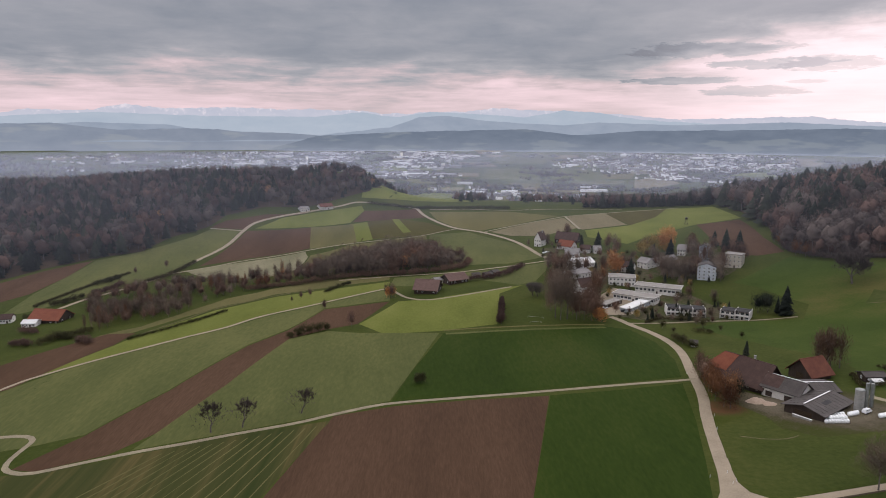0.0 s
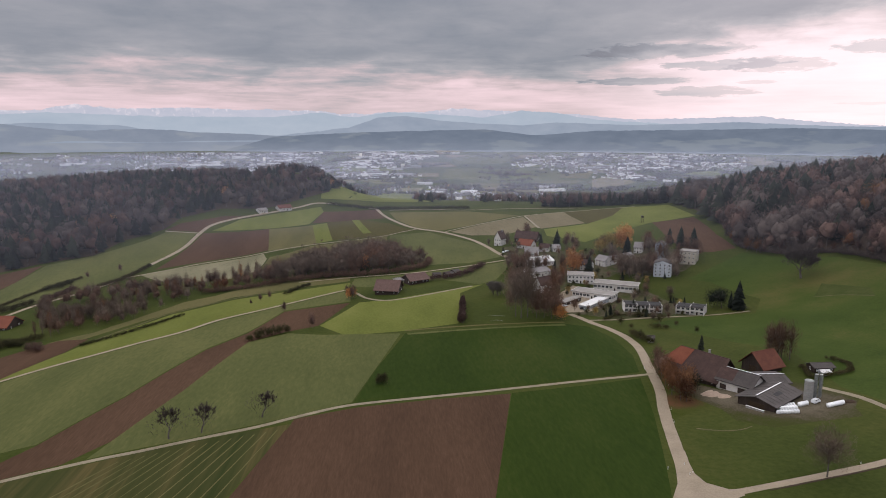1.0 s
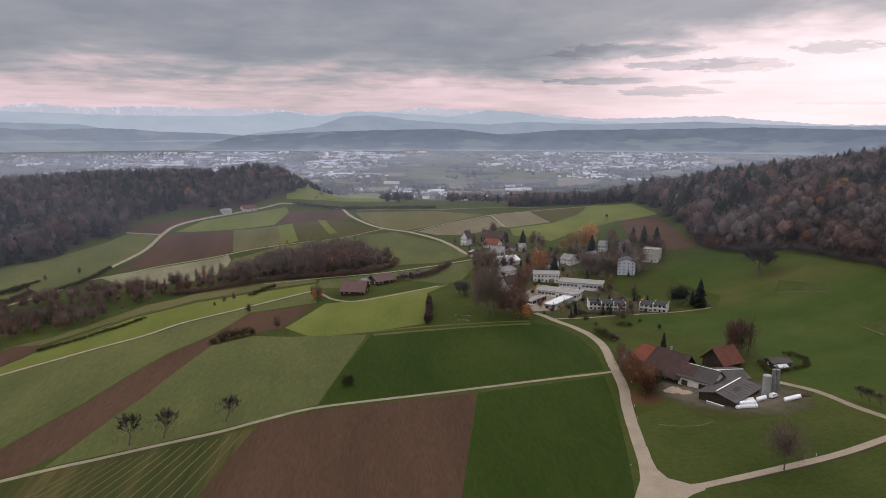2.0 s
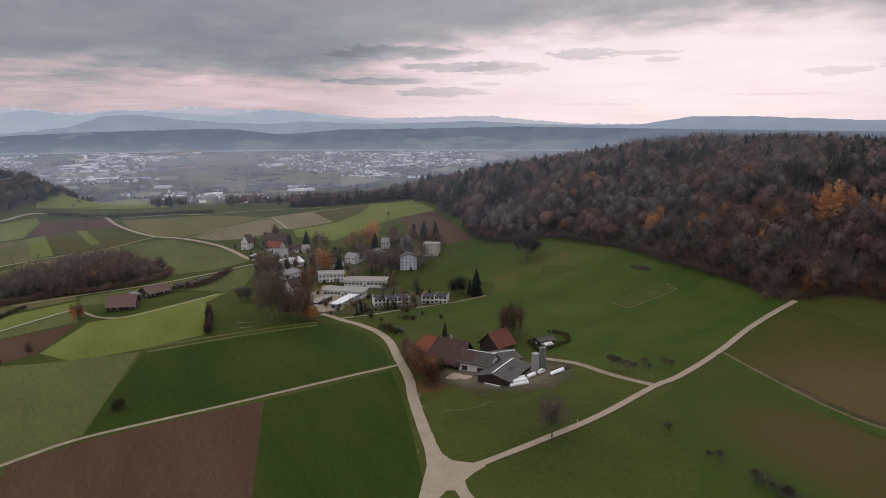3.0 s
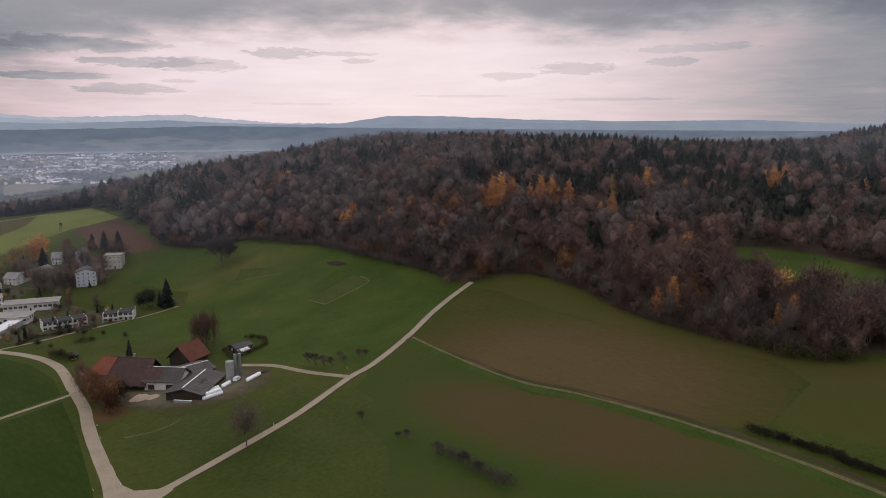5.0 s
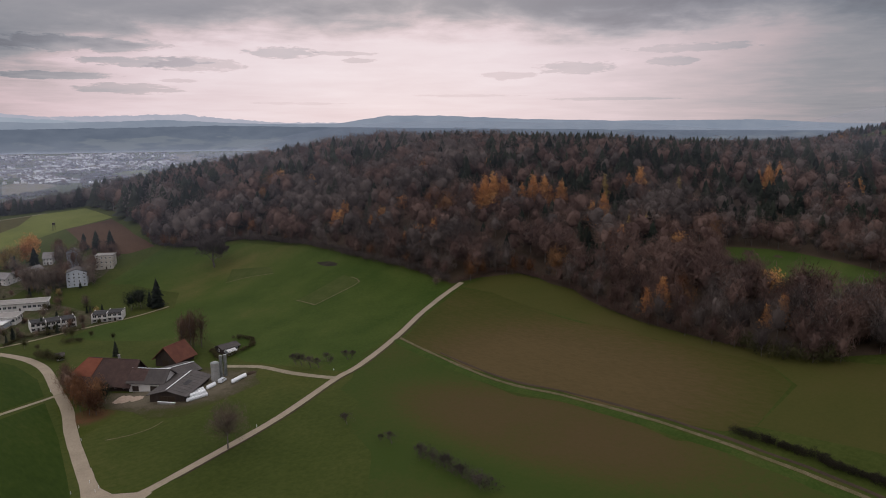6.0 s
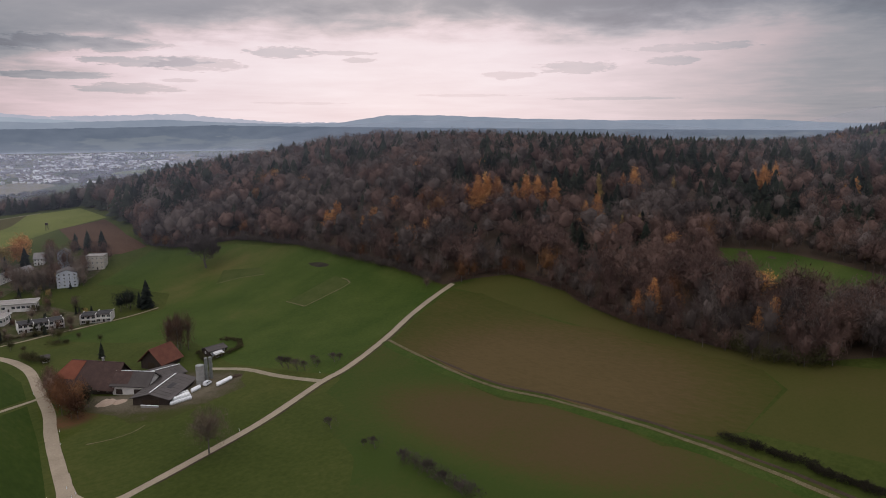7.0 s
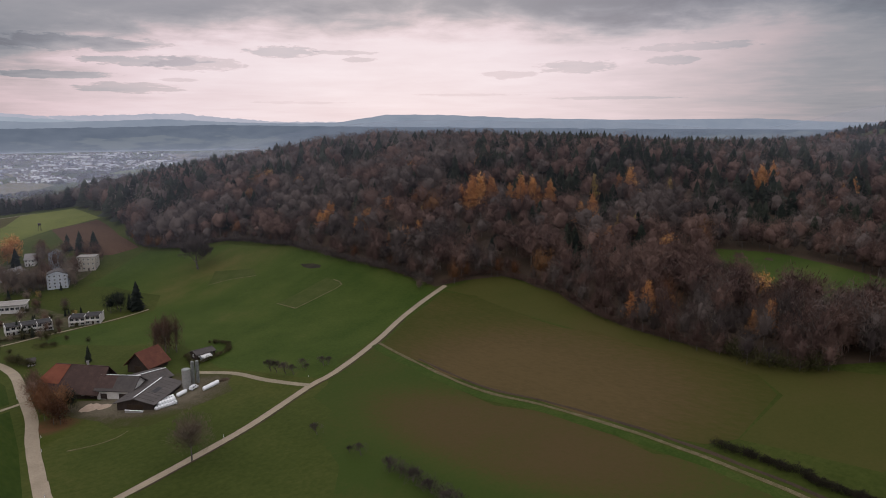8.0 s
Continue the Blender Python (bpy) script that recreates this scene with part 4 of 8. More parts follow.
def house(name, label, category, a, b, depth, eave, ridge, wall="white_wall", roof="brown_tile", along=True, over=0.6, rows=2, cols=4, side_cols=2, chimney=False, hip=0.0, sink=1.5, door=True, flat=False, group="", win=(1.1, 1.3), overhang_mat=None, left_hip=0.0):
    """A building with its front edge from a to b (plan), reaching depth metres back; ridge along the front or across it; flat for a flat roof."""
    ax, ay = a
    bx, by = b
    w = math.hypot(bx - ax, by - ay)
    turn = math.degrees(math.atan2(by - ay, bx - ax))
    mx, my = (ax + bx) / 2, (ay + by) / 2
    c, s = math.cos(radians(turn)), math.sin(radians(turn))
    cx, cy = mx - s * depth / 2, my + c * depth / 2
    HOUSES.append((cx, cy, 0.5 * max(w, depth) + 1.0))
    z0 = 0.7 * ground(mx, my) + 0.3 * ground(cx, cy)
    e = thing(name, pose(mx, my, z0, 0, 0, turn), label, category, group)
    hw, D = w / 2, depth
    base = -sink
    if flat:
        v, f = boxes((0, D / 2, (eave + base) / 2, w, D, eave - base))
        part("wall", (v, f), wall, e)
        o = over
        deck = boxes((0, D / 2, eave + 0.15, w + 2 * o, D + 2 * o, 0.3))
        rim = boxes((0, -o, eave + 0.42, w + 2 * o, 0.2, 0.28), (0, D + o, eave + 0.42, w + 2 * o, 0.2, 0.28), (-hw - o, D / 2, eave + 0.42, 0.2, D + 2 * o, 0.28), (hw + o, D / 2, eave + 0.42, 0.2, D + 2 * o, 0.28))
        r = part("roof", deck, roof, e)
        part("parapet", rim, overhang_mat or roof, r)
    else:
        if along:
            prof = [(-hw, 0), (hw, 0), (hw, D), (-hw, D)]
            v = [(x, y, base) for x, y in prof] + [(x, y, eave) for x, y in prof] + [(-hw, D / 2, ridge - hip * 0), (hw, D / 2, ridge)]
            f = [(0, 1, 5, 4), (1, 2, 6, 9, 5), (2, 3, 7, 6), (3, 0, 4, 8, 7)]
            if left_hip:
                v[8] = (-hw, D / 2, eave)
            if hip:
                v[8], v[9] = (-hw, D / 2, eave), (hw, D / 2, eave)
        else:
            prof = [(-hw, 0), (hw, 0), (hw, D), (-hw, D)]
            v = [(x, y, base) for x, y in prof] + [(x, y, eave) for x, y in prof] + [(0, 0, ridge), (0, D, ridge)]
            f = [(0, 1, 5, 8, 4), (1, 2, 6, 5), (2, 3, 7, 9, 6), (3, 0, 4, 7)]
        part("wall", (v, f), wall, e)
        th, o = 0.35, over
        if along:
            k = (ridge - eave) / (D / 2)
            low = eave - k * o
            L = hw + o
            sec = [(-o, low), (D / 2, ridge), (D + o, low)]
            v = []
            for x in (-L, L):
                for y, z in sec:
                    rx = x * (1 - (hip or (left_hip if x < 0 else 0))) if y == D / 2 else x
                    v += [(rx, y, z + 0.02), (rx, y, z + th)]
            f = [(1, 3, 9, 7), (3, 5, 11, 9), (0, 6, 8, 2), (2, 8, 10, 4), (0, 1, 7, 6), (4, 10, 11, 5), (0, 2, 3, 1), (2, 4, 5, 3), (6, 7, 9, 8), (8, 9, 11, 10)]
        else:
            k = (ridge - eave) / hw
            low = eave - k * o
            sec = [(-hw - o, low), (0, ridge), (hw + o, low)]
            v = []
            for y in (-o, D + o):
                for x, z in sec:
                    v += [(x, y, z + 0.02), (x, y, z + th)]
            f = [(1, 7, 9, 3), (3, 9, 11, 5), (0, 2, 8, 6), (2, 4, 10, 8), (0, 6, 7, 1), (4, 5, 11, 10), (0, 1, 3, 2), (2, 3, 5, 4), (6, 8, 9, 7), (8, 10, 11, 9)]
        rf = part("roof", (v, f), roof, e)
        if along:
            part("ridge_cap", boxes((L * left_hip / 2, D / 2, ridge + th, (w + 2 * o) * (1 - hip - left_hip / 2), 0.4, 0.18)), roof, rf)
        else:
            part("ridge_cap", boxes((0, D / 2, ridge + th, 0.4, D + 2 * o, 0.18)), roof, rf)
        if chimney:
            part("chimney", boxes((hw * 0.35, D * 0.62, ridge + 0.2, 0.8, 0.8, 2.4), (hw * 0.35, D * 0.62, ridge + 1.5, 1.0, 1.0, 0.15)), "concrete", rf, "grey rendered chimney")
    ww, wh = win
    storey = eave / max(rows, 1)
    for r in range(rows):
        z = storey * (r + 0.55)
        for i in range(cols):
            x = -hw + w * (i + 0.5) / cols
            if door and r == 0 and i == cols // 2:
                part("door", boxes((x, -0.04, 1.05, 1.1, 0.1, 2.1), (x + 0.35, -0.11, 1.0, 0.1, 0.06, 0.1)), "dark_wood", e, "dark wooden door")
                continue
            window(e, x, -0.03, z, ww, min(wh, storey * 0.6), 0)
        for i in range(side_cols):
            y = D * (i + 0.5) / side_cols
            window(e, -hw - 0.03, y, z, ww, min(wh, storey * 0.6), 90)
            window(e, hw + 0.03, y, z, ww, min(wh, storey * 0.6), 90)
    return e


# farm beside the road
house("farmhouse", "long farmhouse and barn with orange and brown tiled roof", "farmhouse", (128.9, 333.0), (146.6, 306.6), 16, 4.6, 13.0, wall="dark_wood", roof="brown_tile", rows=1, cols=7, side_cols=2, over=1.8, chimney=True, left_hip=0.5)
house("farm_wing", "lower house wing with brown and grey roof and white wall", "barn", (146.5, 305.7), (156.7, 292.5), 12, 4.4, 8.6, wall="white_wall", roof="slate", rows=0, cols=4, side_cols=1, over=1.0)
house("machine_shed", "wide dark timber shed with grey sheet roof", "barn", (146.9, 285.1), (156.8, 272.2), 25, 3.0, 5.1, wall="dark_wood", roof="slate", along=False, rows=0, cols=4, side_cols=3, over=1.2)
house("link_barn", "low barn with a wide pale grey sheet roof", "barn", (160.6, 297.8), (177.8, 297.9), 15, 3.2, 4.8, wall="dark_wood", roof="slate", rows=0, cols=3, side_cols=1, over=0.8)
house("red_barn", "dark timber barn with a red tiled roof", "barn", (170.5, 330.1), (175.4, 317.9), 13, 4.0, 10.0, wall="dark_wood", roof="red_tile", along=False, rows=0, cols=3, side_cols=1, over=1.3)
# village school and row houses
house("school_block", "white two-storey school block with a flat roof", "school", (133.7, 552.2), (153.9, 547.8), 14, 6.4, 6.4, flat=True, roof="flat_roof", rows=2, cols=7, side_cols=3, overhang_mat="white_wall", over=0.4, win=(1.5, 1.4))
house("school_wing", "long low white school wing with a flat roof", "school", (128.2, 514.0), (153.5, 496.1), 13, 4.4, 4.4, flat=True, roof="flat_roof", rows=1, cols=11, side_cols=3, overhang_mat="white_wall", over=0.9, win=(2.2, 1.7))
house("school_wing", "long low white school wing with a flat roof", "school", (151.1, 537.8), (181.1, 523.0), 13, 5.2, 5.2, flat=True, roof="flat_roof", rows=1, cols=11, side_cols=3, overhang_mat="white_wall", over=0.9, win=(2.2, 1.7))
house("bicycle_shelter", "low pale flat-roofed shelter beside the school", "shelter", (114.4, 480.0), (130.5, 496.7), 6, 2.6, 2.6, flat=True, wall="dark_wood", roof="flat_roof", rows=1, cols=4, side_cols=1, door=False, over=0.5)
house("bicycle_shelter", "long pale flat-roofed shelter beside the school", "shelter", (129.3, 472.4), (153.6, 499.6), 7, 2.8, 2.8, flat=True, wall="grey_wall", roof="white_roof", rows=1, cols=4, side_cols=1, door=False, over=0.5)
for a, b, n in (((154.8, 470.5), (180.1, 465.9), 3), ((189.7, 464.7), (205.3, 454.6), 2)):
    for i in range(n):
        p = tuple(a[k] + (b[k] - a[k]) * i / n for k in (0, 1))
        q = tuple(a[k] + (b[k] - a[k]) * (i + 1) / n for k in (0, 1))
        home = house("row_house", "white two-storey row house with a dark low-pitched roof", "house", p, q, 11, 5.2, 6.0, roof="black_roof", rows=2, cols=3, side_cols=0, over=0.05, group="row houses", win=(1.9, 1.4))
        w = math.dist(p, q)
        part("party_wall", boxes((-w / 2 + 0.12, 4.4, 2.4, 0.3, 13.0, 7.4)), "white_wall", home, "white party wall rising above the roof")
        if i == n - 1:
            part("party_wall", boxes((w / 2 - 0.12, 4.4, 2.4, 0.3, 13.0, 7.4)), "white_wall", home, "white party wall rising above the roof")
        balcony = part("balcony", boxes((0, -1.0, 2.55, w - 0.6, 1.9, 0.2)), "concrete", home)
        part("balustrade", boxes((0, -1.85, 3.1, w - 0.6, 0.14, 1.0)), "white_wall", balcony, "white solid balustrade")
        part("awning", boxes((0, -0.5, 5.05, w - 0.6, 1.0, 0.14)), "dark_wood", home, "dark eaves board")
house("apartment_house", "tall grey stepped apartment house", "house", (209.5, 565.8), (222.5, 559.9), 14, 11.0, 13.5, wall="pale_wall", roof="slate", rows=4, cols=4, side_cols=3, over=0.3, along=False)
house("apartment_tower", "slim grey tower house among trees", "house", (224.1, 604.9), (230.9, 600.8), 10, 15, 17, wall="grey_wall", roof="slate", rows=5, cols=2, side_cols=2, over=0.2, along=False)
house("apartment_house", "cream three-storey house on the meadow slope", "house", (239.8, 588.0), (250.8, 579.8), 12, 11, 11, wall="cream_wall", roof="flat_roof", flat=True, rows=3, cols=4, side_cols=3, over=0.3)
# old village
house("white_house", "narrow white house with a steep gable", "house", (93.6, 710.8), (100.0, 706.4), 12, 7.5, 14.5, roof="brown_tile", along=False, rows=2, cols=3, side_cols=2, chimney=True)
house("red_roof_house", "low house with an orange tiled roof", "house", (113.3, 687.2), (125.4, 677.7), 12, 3.6, 8.4, roof="orange_tile", rows=1, cols=5, side_cols=2)
house("brown_barn", "big barn with a broad red-brown tiled roof", "barn", (116.9, 723.9), (138.0, 714.0), 16, 4, 10.5, wall="dark_wood", roof="brown_tile", rows=1, cols=5, side_cols=2)
house("grey_house", "house with a grey hipped roof", "house", (112.5, 636.7), (124.2, 633.3), 12, 4.4, 9.4, roof="grey_roof", rows=2, cols=4, side_cols=2, chimney=True)
house("white_hall", "hall with a curved white roof", "hall", (114.1, 597.3), (134.0, 606.5), 16, 4.2, 7.6, roof="white_roof", rows=1, cols=5, side_cols=2)
house("white_house", "white house with a brown roof behind bare trees", "house", (99.7, 523.5), (104.6, 516.3), 13, 6, 11, roof="brown_tile", along=False, rows=2, cols=3, side_cols=2)
house("white_hall", "low building with pale skylit roof", "hall", (108.5, 562.6), (123.7, 572.6), 14, 4.2, 6.4, roof="grey_roof", rows=1, cols=5, side_cols=2)
house("village_house", "small white house with a brown roof", "house", (153.4, 591.7), (161.5, 586.8), 10, 5, 8.6, roof="brown_tile", rows=2, cols=3, side_cols=2)
house("village_house", "small white house with a pale roof", "house", (171.2, 607.0), (177.2, 598.0), 10, 5, 8.6, roof="grey_roof", rows=2, cols=3, side_cols=2)
house("long_hall", "long grey-roofed hall on the meadow", "hall", (179.7, 610.4), (185.2, 603.1), 34, 3.6, 6.4, roof="grey_roof", along=False, rows=1, cols=3, side_cols=5)
house("village_house", "white house half hidden by autumn trees", "house", (214.9, 634.0), (221.1, 630.3), 10, 5.5, 9.5, roof="grey_roof", rows=2, cols=3, side_cols=2)
house("village_house", "small white house beside tall cypresses", "house", (131.6, 662.7), (139.9, 659.5), 10, 4, 7, roof="brown_tile", rows=1, cols=3, side_cols=2)
house("village_house", "small white house beside tall cypresses", "house", (144.1, 657.9), (150.9, 658.0), 10, 3.6, 6.5, roof="grey_roof", rows=1, cols=3, side_cols=2)
# barns below the village
house("timber_barn", "dark timber barn with a red-brown tiled roof", "barn", (-22.0, 524.0), (-5.0, 519.9), 17, 3.6, 9.5, wall="dark_wood", roof="mauve_tile", rows=1, cols=4, side_cols=2, over=1.2)
house("timber_barn", "long timber stable with a brown roof", "barn", (5.5, 546.7), (20.3, 555.4), 14, 3.2, 7.0, wall="dark_wood", roof="mauve_tile", rows=1, cols=5, side_cols=2, over=1.0)
house("field_shed", "small pale shed between two barns", "shed", (-5.4, 553.1), (2.9, 557.0), 8, 2.6, 4.0, wall="cream_wall", roof="grey_roof", rows=1, cols=3, side_cols=1)
for p, q in (((25.3, 566.6), (31.0, 567.8)), ((35.6, 567.1), (41.4, 570.6)), ((42.7, 574.6), (47.7, 578.3))):
    house("field_shed", "small dark garden shed among scrub", "shed", p, q, 6, 2.6, 3.8, wall="dark_wood", roof="slate", rows=1, cols=2, side_cols=1)
# farm in the dip
house("farmhouse", "farmhouse with a long bright red tiled roof", "farmhouse", (-309.5, 506.0), (-285.7, 503.6), 19, 2.8, 8.5, wall="dark_wood", roof="orange_tile", rows=1, cols=6, side_cols=2, over=0.8)
house("farm_shed", "low white farm building", "shed", (-308.0, 495.1), (-298.4, 495.7), 9, 3.0, 4.6, roof="white_roof", rows=1, cols=4, side_cols=1)
house("farm_shed", "low white farm building", "shed", (-333.8, 510.9), (-326.2, 512.5), 9, 3.4, 6.0, roof="brown_tile", rows=1, cols=4, side_cols=1)
# farm at the rim of the plateau
house("field_farm", "low white farm building on the plateau", "farmhouse", (-206.8, 1015.7), (-195.9, 1023.1), 12, 4.0, 6.5, roof="grey_roof", rows=1, cols=4, side_cols=1)
house("field_farm", "low farm building with a red roof on the plateau", "farmhouse", (-181.2, 1034.1), (-164.5, 1045.5), 14, 4.0, 8.0, roof="red_tile", rows=1, cols=4, side_cols=1)


# ---- trees ----
rng = np.random.default_rng(7)


def slivers(n, rx, rz, zc, length, width, seed, up=0.6, shell=0.55, bottom=-0.75):
    """Twigs: thin triangles that stand off an uneven crown."""
    r = np.random.default_rng(seed)
    d = r.normal(size=(n * 2, 3))
    d /= np.linalg.norm(d, axis=1)[:, None]
    d = d[d[:, 2] > bottom][:n]
    m = len(d)
    lobe = 1 + 0.22 * np.sin(3 * np.arctan2(d[:, 1], d[:, 0]) + seed) + 0.14 * np.sin(7 * d[:, 2] + 2 * seed)
    rad = (shell + (1 - shell) * r.random(m) ** 0.6) * lobe
    p = d * rad[:, None] * (rx, rx, rz) + (0, 0, zc)
    w = d * (0.45, 0.45, 0.2) + (0, 0, up) + r.normal(size=(m, 3)) * 0.34
    w /= np.linalg.norm(w, axis=1)[:, None]
    s = np.cross(w, d + r.normal(size=(m, 3)) * 0.3)
    s /= np.linalg.norm(s, axis=1)[:, None]
    L = length * (0.6 + 0.8 * r.random(m))[:, None]
    W = width * (0.6 + 0.8 * r.random(m))[:, None]
    v = np.stack([p - s * W / 2 - w * L * 0.35, p + s * W / 2 - w * L * 0.1, p + w * L * 0.65], 1).reshape(-1, 3)
    return v, np.arange(3 * m).reshape(m, 3)


def stem(h, r, seed, limbs=4, reach=3.0, top=0.95):
    """A thin three-sided trunk with a few limbs, as triangles."""
    g = np.random.default_rng(seed)
    V, F = [], []

    def spike(p, q, rad):
        k = len(V)
        p, q = np.asarray(p, float), np.asarray(q, float)
        for a in (0.3, 2.4, 4.5):
            V.append(p + rad * np.array([math.cos(a), math.sin(a), 0]))
        V.append(q)
        F.extend([(k, k + 1, k + 3), (k + 1, k + 2, k + 3), (k + 2, k, k + 3)])

    spike((0, 0, -0.8), (0, 0, h * top), r)
    for i in range(limbs):
        a, z = g.random() * 6.28, h * (0.28 + 0.3 * g.random())
        spike((0, 0, z), (reach * math.cos(a), reach * math.sin(a), z + h * 0.3), r * 0.45)
    return np.array(V), np.array(F)


def spruce_geo(h, r, tiers, per, seed, droop=0.3):
    """Tiers of drooping boughs that shorten to a point."""
    g = np.random.default_rng(seed)
    V = []
    for i in range(tiers):
        z = h * (0.10 + 0.88 * i / tiers)
        rad = r * (1 - i / tiers) ** 0.65 * (0.8 + 0.4 * g.random()) + 0.3
        n = max(4, int(per * (0.45 + 0.55 * (1 - i / tiers))))
        for j in range(n):
            a = 6.283 * (j + g.random() * 0.7) / n + i
            q = rad * (0.65 + 0.55 * g.random())
            ca, sa = math.cos(a), math.sin(a)
            w = 0.42 * q + 0.2
            zt = z - droop * q + g.normal() * 0.15
            V += [(0.10 * q * ca - w * sa, 0.10 * q * sa + w * ca, z + 0.35), (0.10 * q * ca + w * sa, 0.10 * q * sa - w * ca, z + 0.35), (q * ca, q * sa, zt)]
            V += [(0.35 * q * ca - w * sa * 0.8, 0.35 * q * sa + w * ca * 0.8, z - 0.1 * q), (0.35 * q * ca + w * sa * 0.8, 0.35 * q * sa - w * ca * 0.8, z - 0.1 * q), (q * 0.8 * ca, q * 0.8 * sa, zt - 0.6)]
    V += [(-0.25, 0, h * 0.93), (0.25, 0, h * 0.93), (0, 0, h * 1.04)]
    V = np.array(V)
    return V, np.arange(len(V)).reshape(-1, 3)


def skirts(h, r, tiers, seed):
    """Stacked jagged skirts: the dense inside of a conifer."""
    g = np.random.default_rng(seed + 90)
    V, F = [], []
    n = 10
    for i in range(tiers):
        z = h * (0.10 + 0.80 * i / tiers)
        rad = r * (1 - i / tiers) ** 0.62 * 0.85 + 0.3
        k = len(V)
        V.append((0, 0, z + h * 1.7 / tiers))
        for j in range(n):
            a = 6.283 * j / n + i
            q = rad * ((1.0 if j % 2 else 0.62) + 0.2 * g.normal())
            V.append((q * math.cos(a), q * math.sin(a), z - 0.15 * q + 0.3 * g.normal()))
        F += [(k, k + 1 + j, k + 1 + (j + 1) % n) for j in range(n)]
    return np.array(V, float), np.array(F)


def lump(rx, rz, zc, seed, across=9, up=4):
    """The dense inside of a crown: a ragged mass of boughs, uneven all round."""
    g = np.random.default_rng(seed + 40)
    V, F = [(0, 0, zc - rz * 0.9)], []
    for i in range(up):
        e = -1.0 + 2.2 * (i + 0.7) / up
        for j in range(across):
            a = 6.283 * (j + 0.5 * (i % 2)) / across
            q = 1 + 0.2 * math.sin(3 * a + seed) * math.cos(e) + 0.17 * g.normal()
            V.append((rx * q * math.cos(e) * math.cos(a), rx * q * math.cos(e) * math.sin(a), zc + rz * q * math.sin(e)))
    V.append((0.3 * rx * g.normal(), 0.3 * rx * g.normal(), zc + rz))
    top = len(V) - 1
    for j in range(across):
        k = (j + 1) % across
        F.append((0, 1 + k, 1 + j))
        F.append((top, top - across + j, top - across + k))
        for i in range(up - 1):
            o = 1 + i * across
            F += [(o + j, o + k, o + across + j), (o + k, o + across + k, o + across + j)]
    return np.array(V, float), np.array(F)


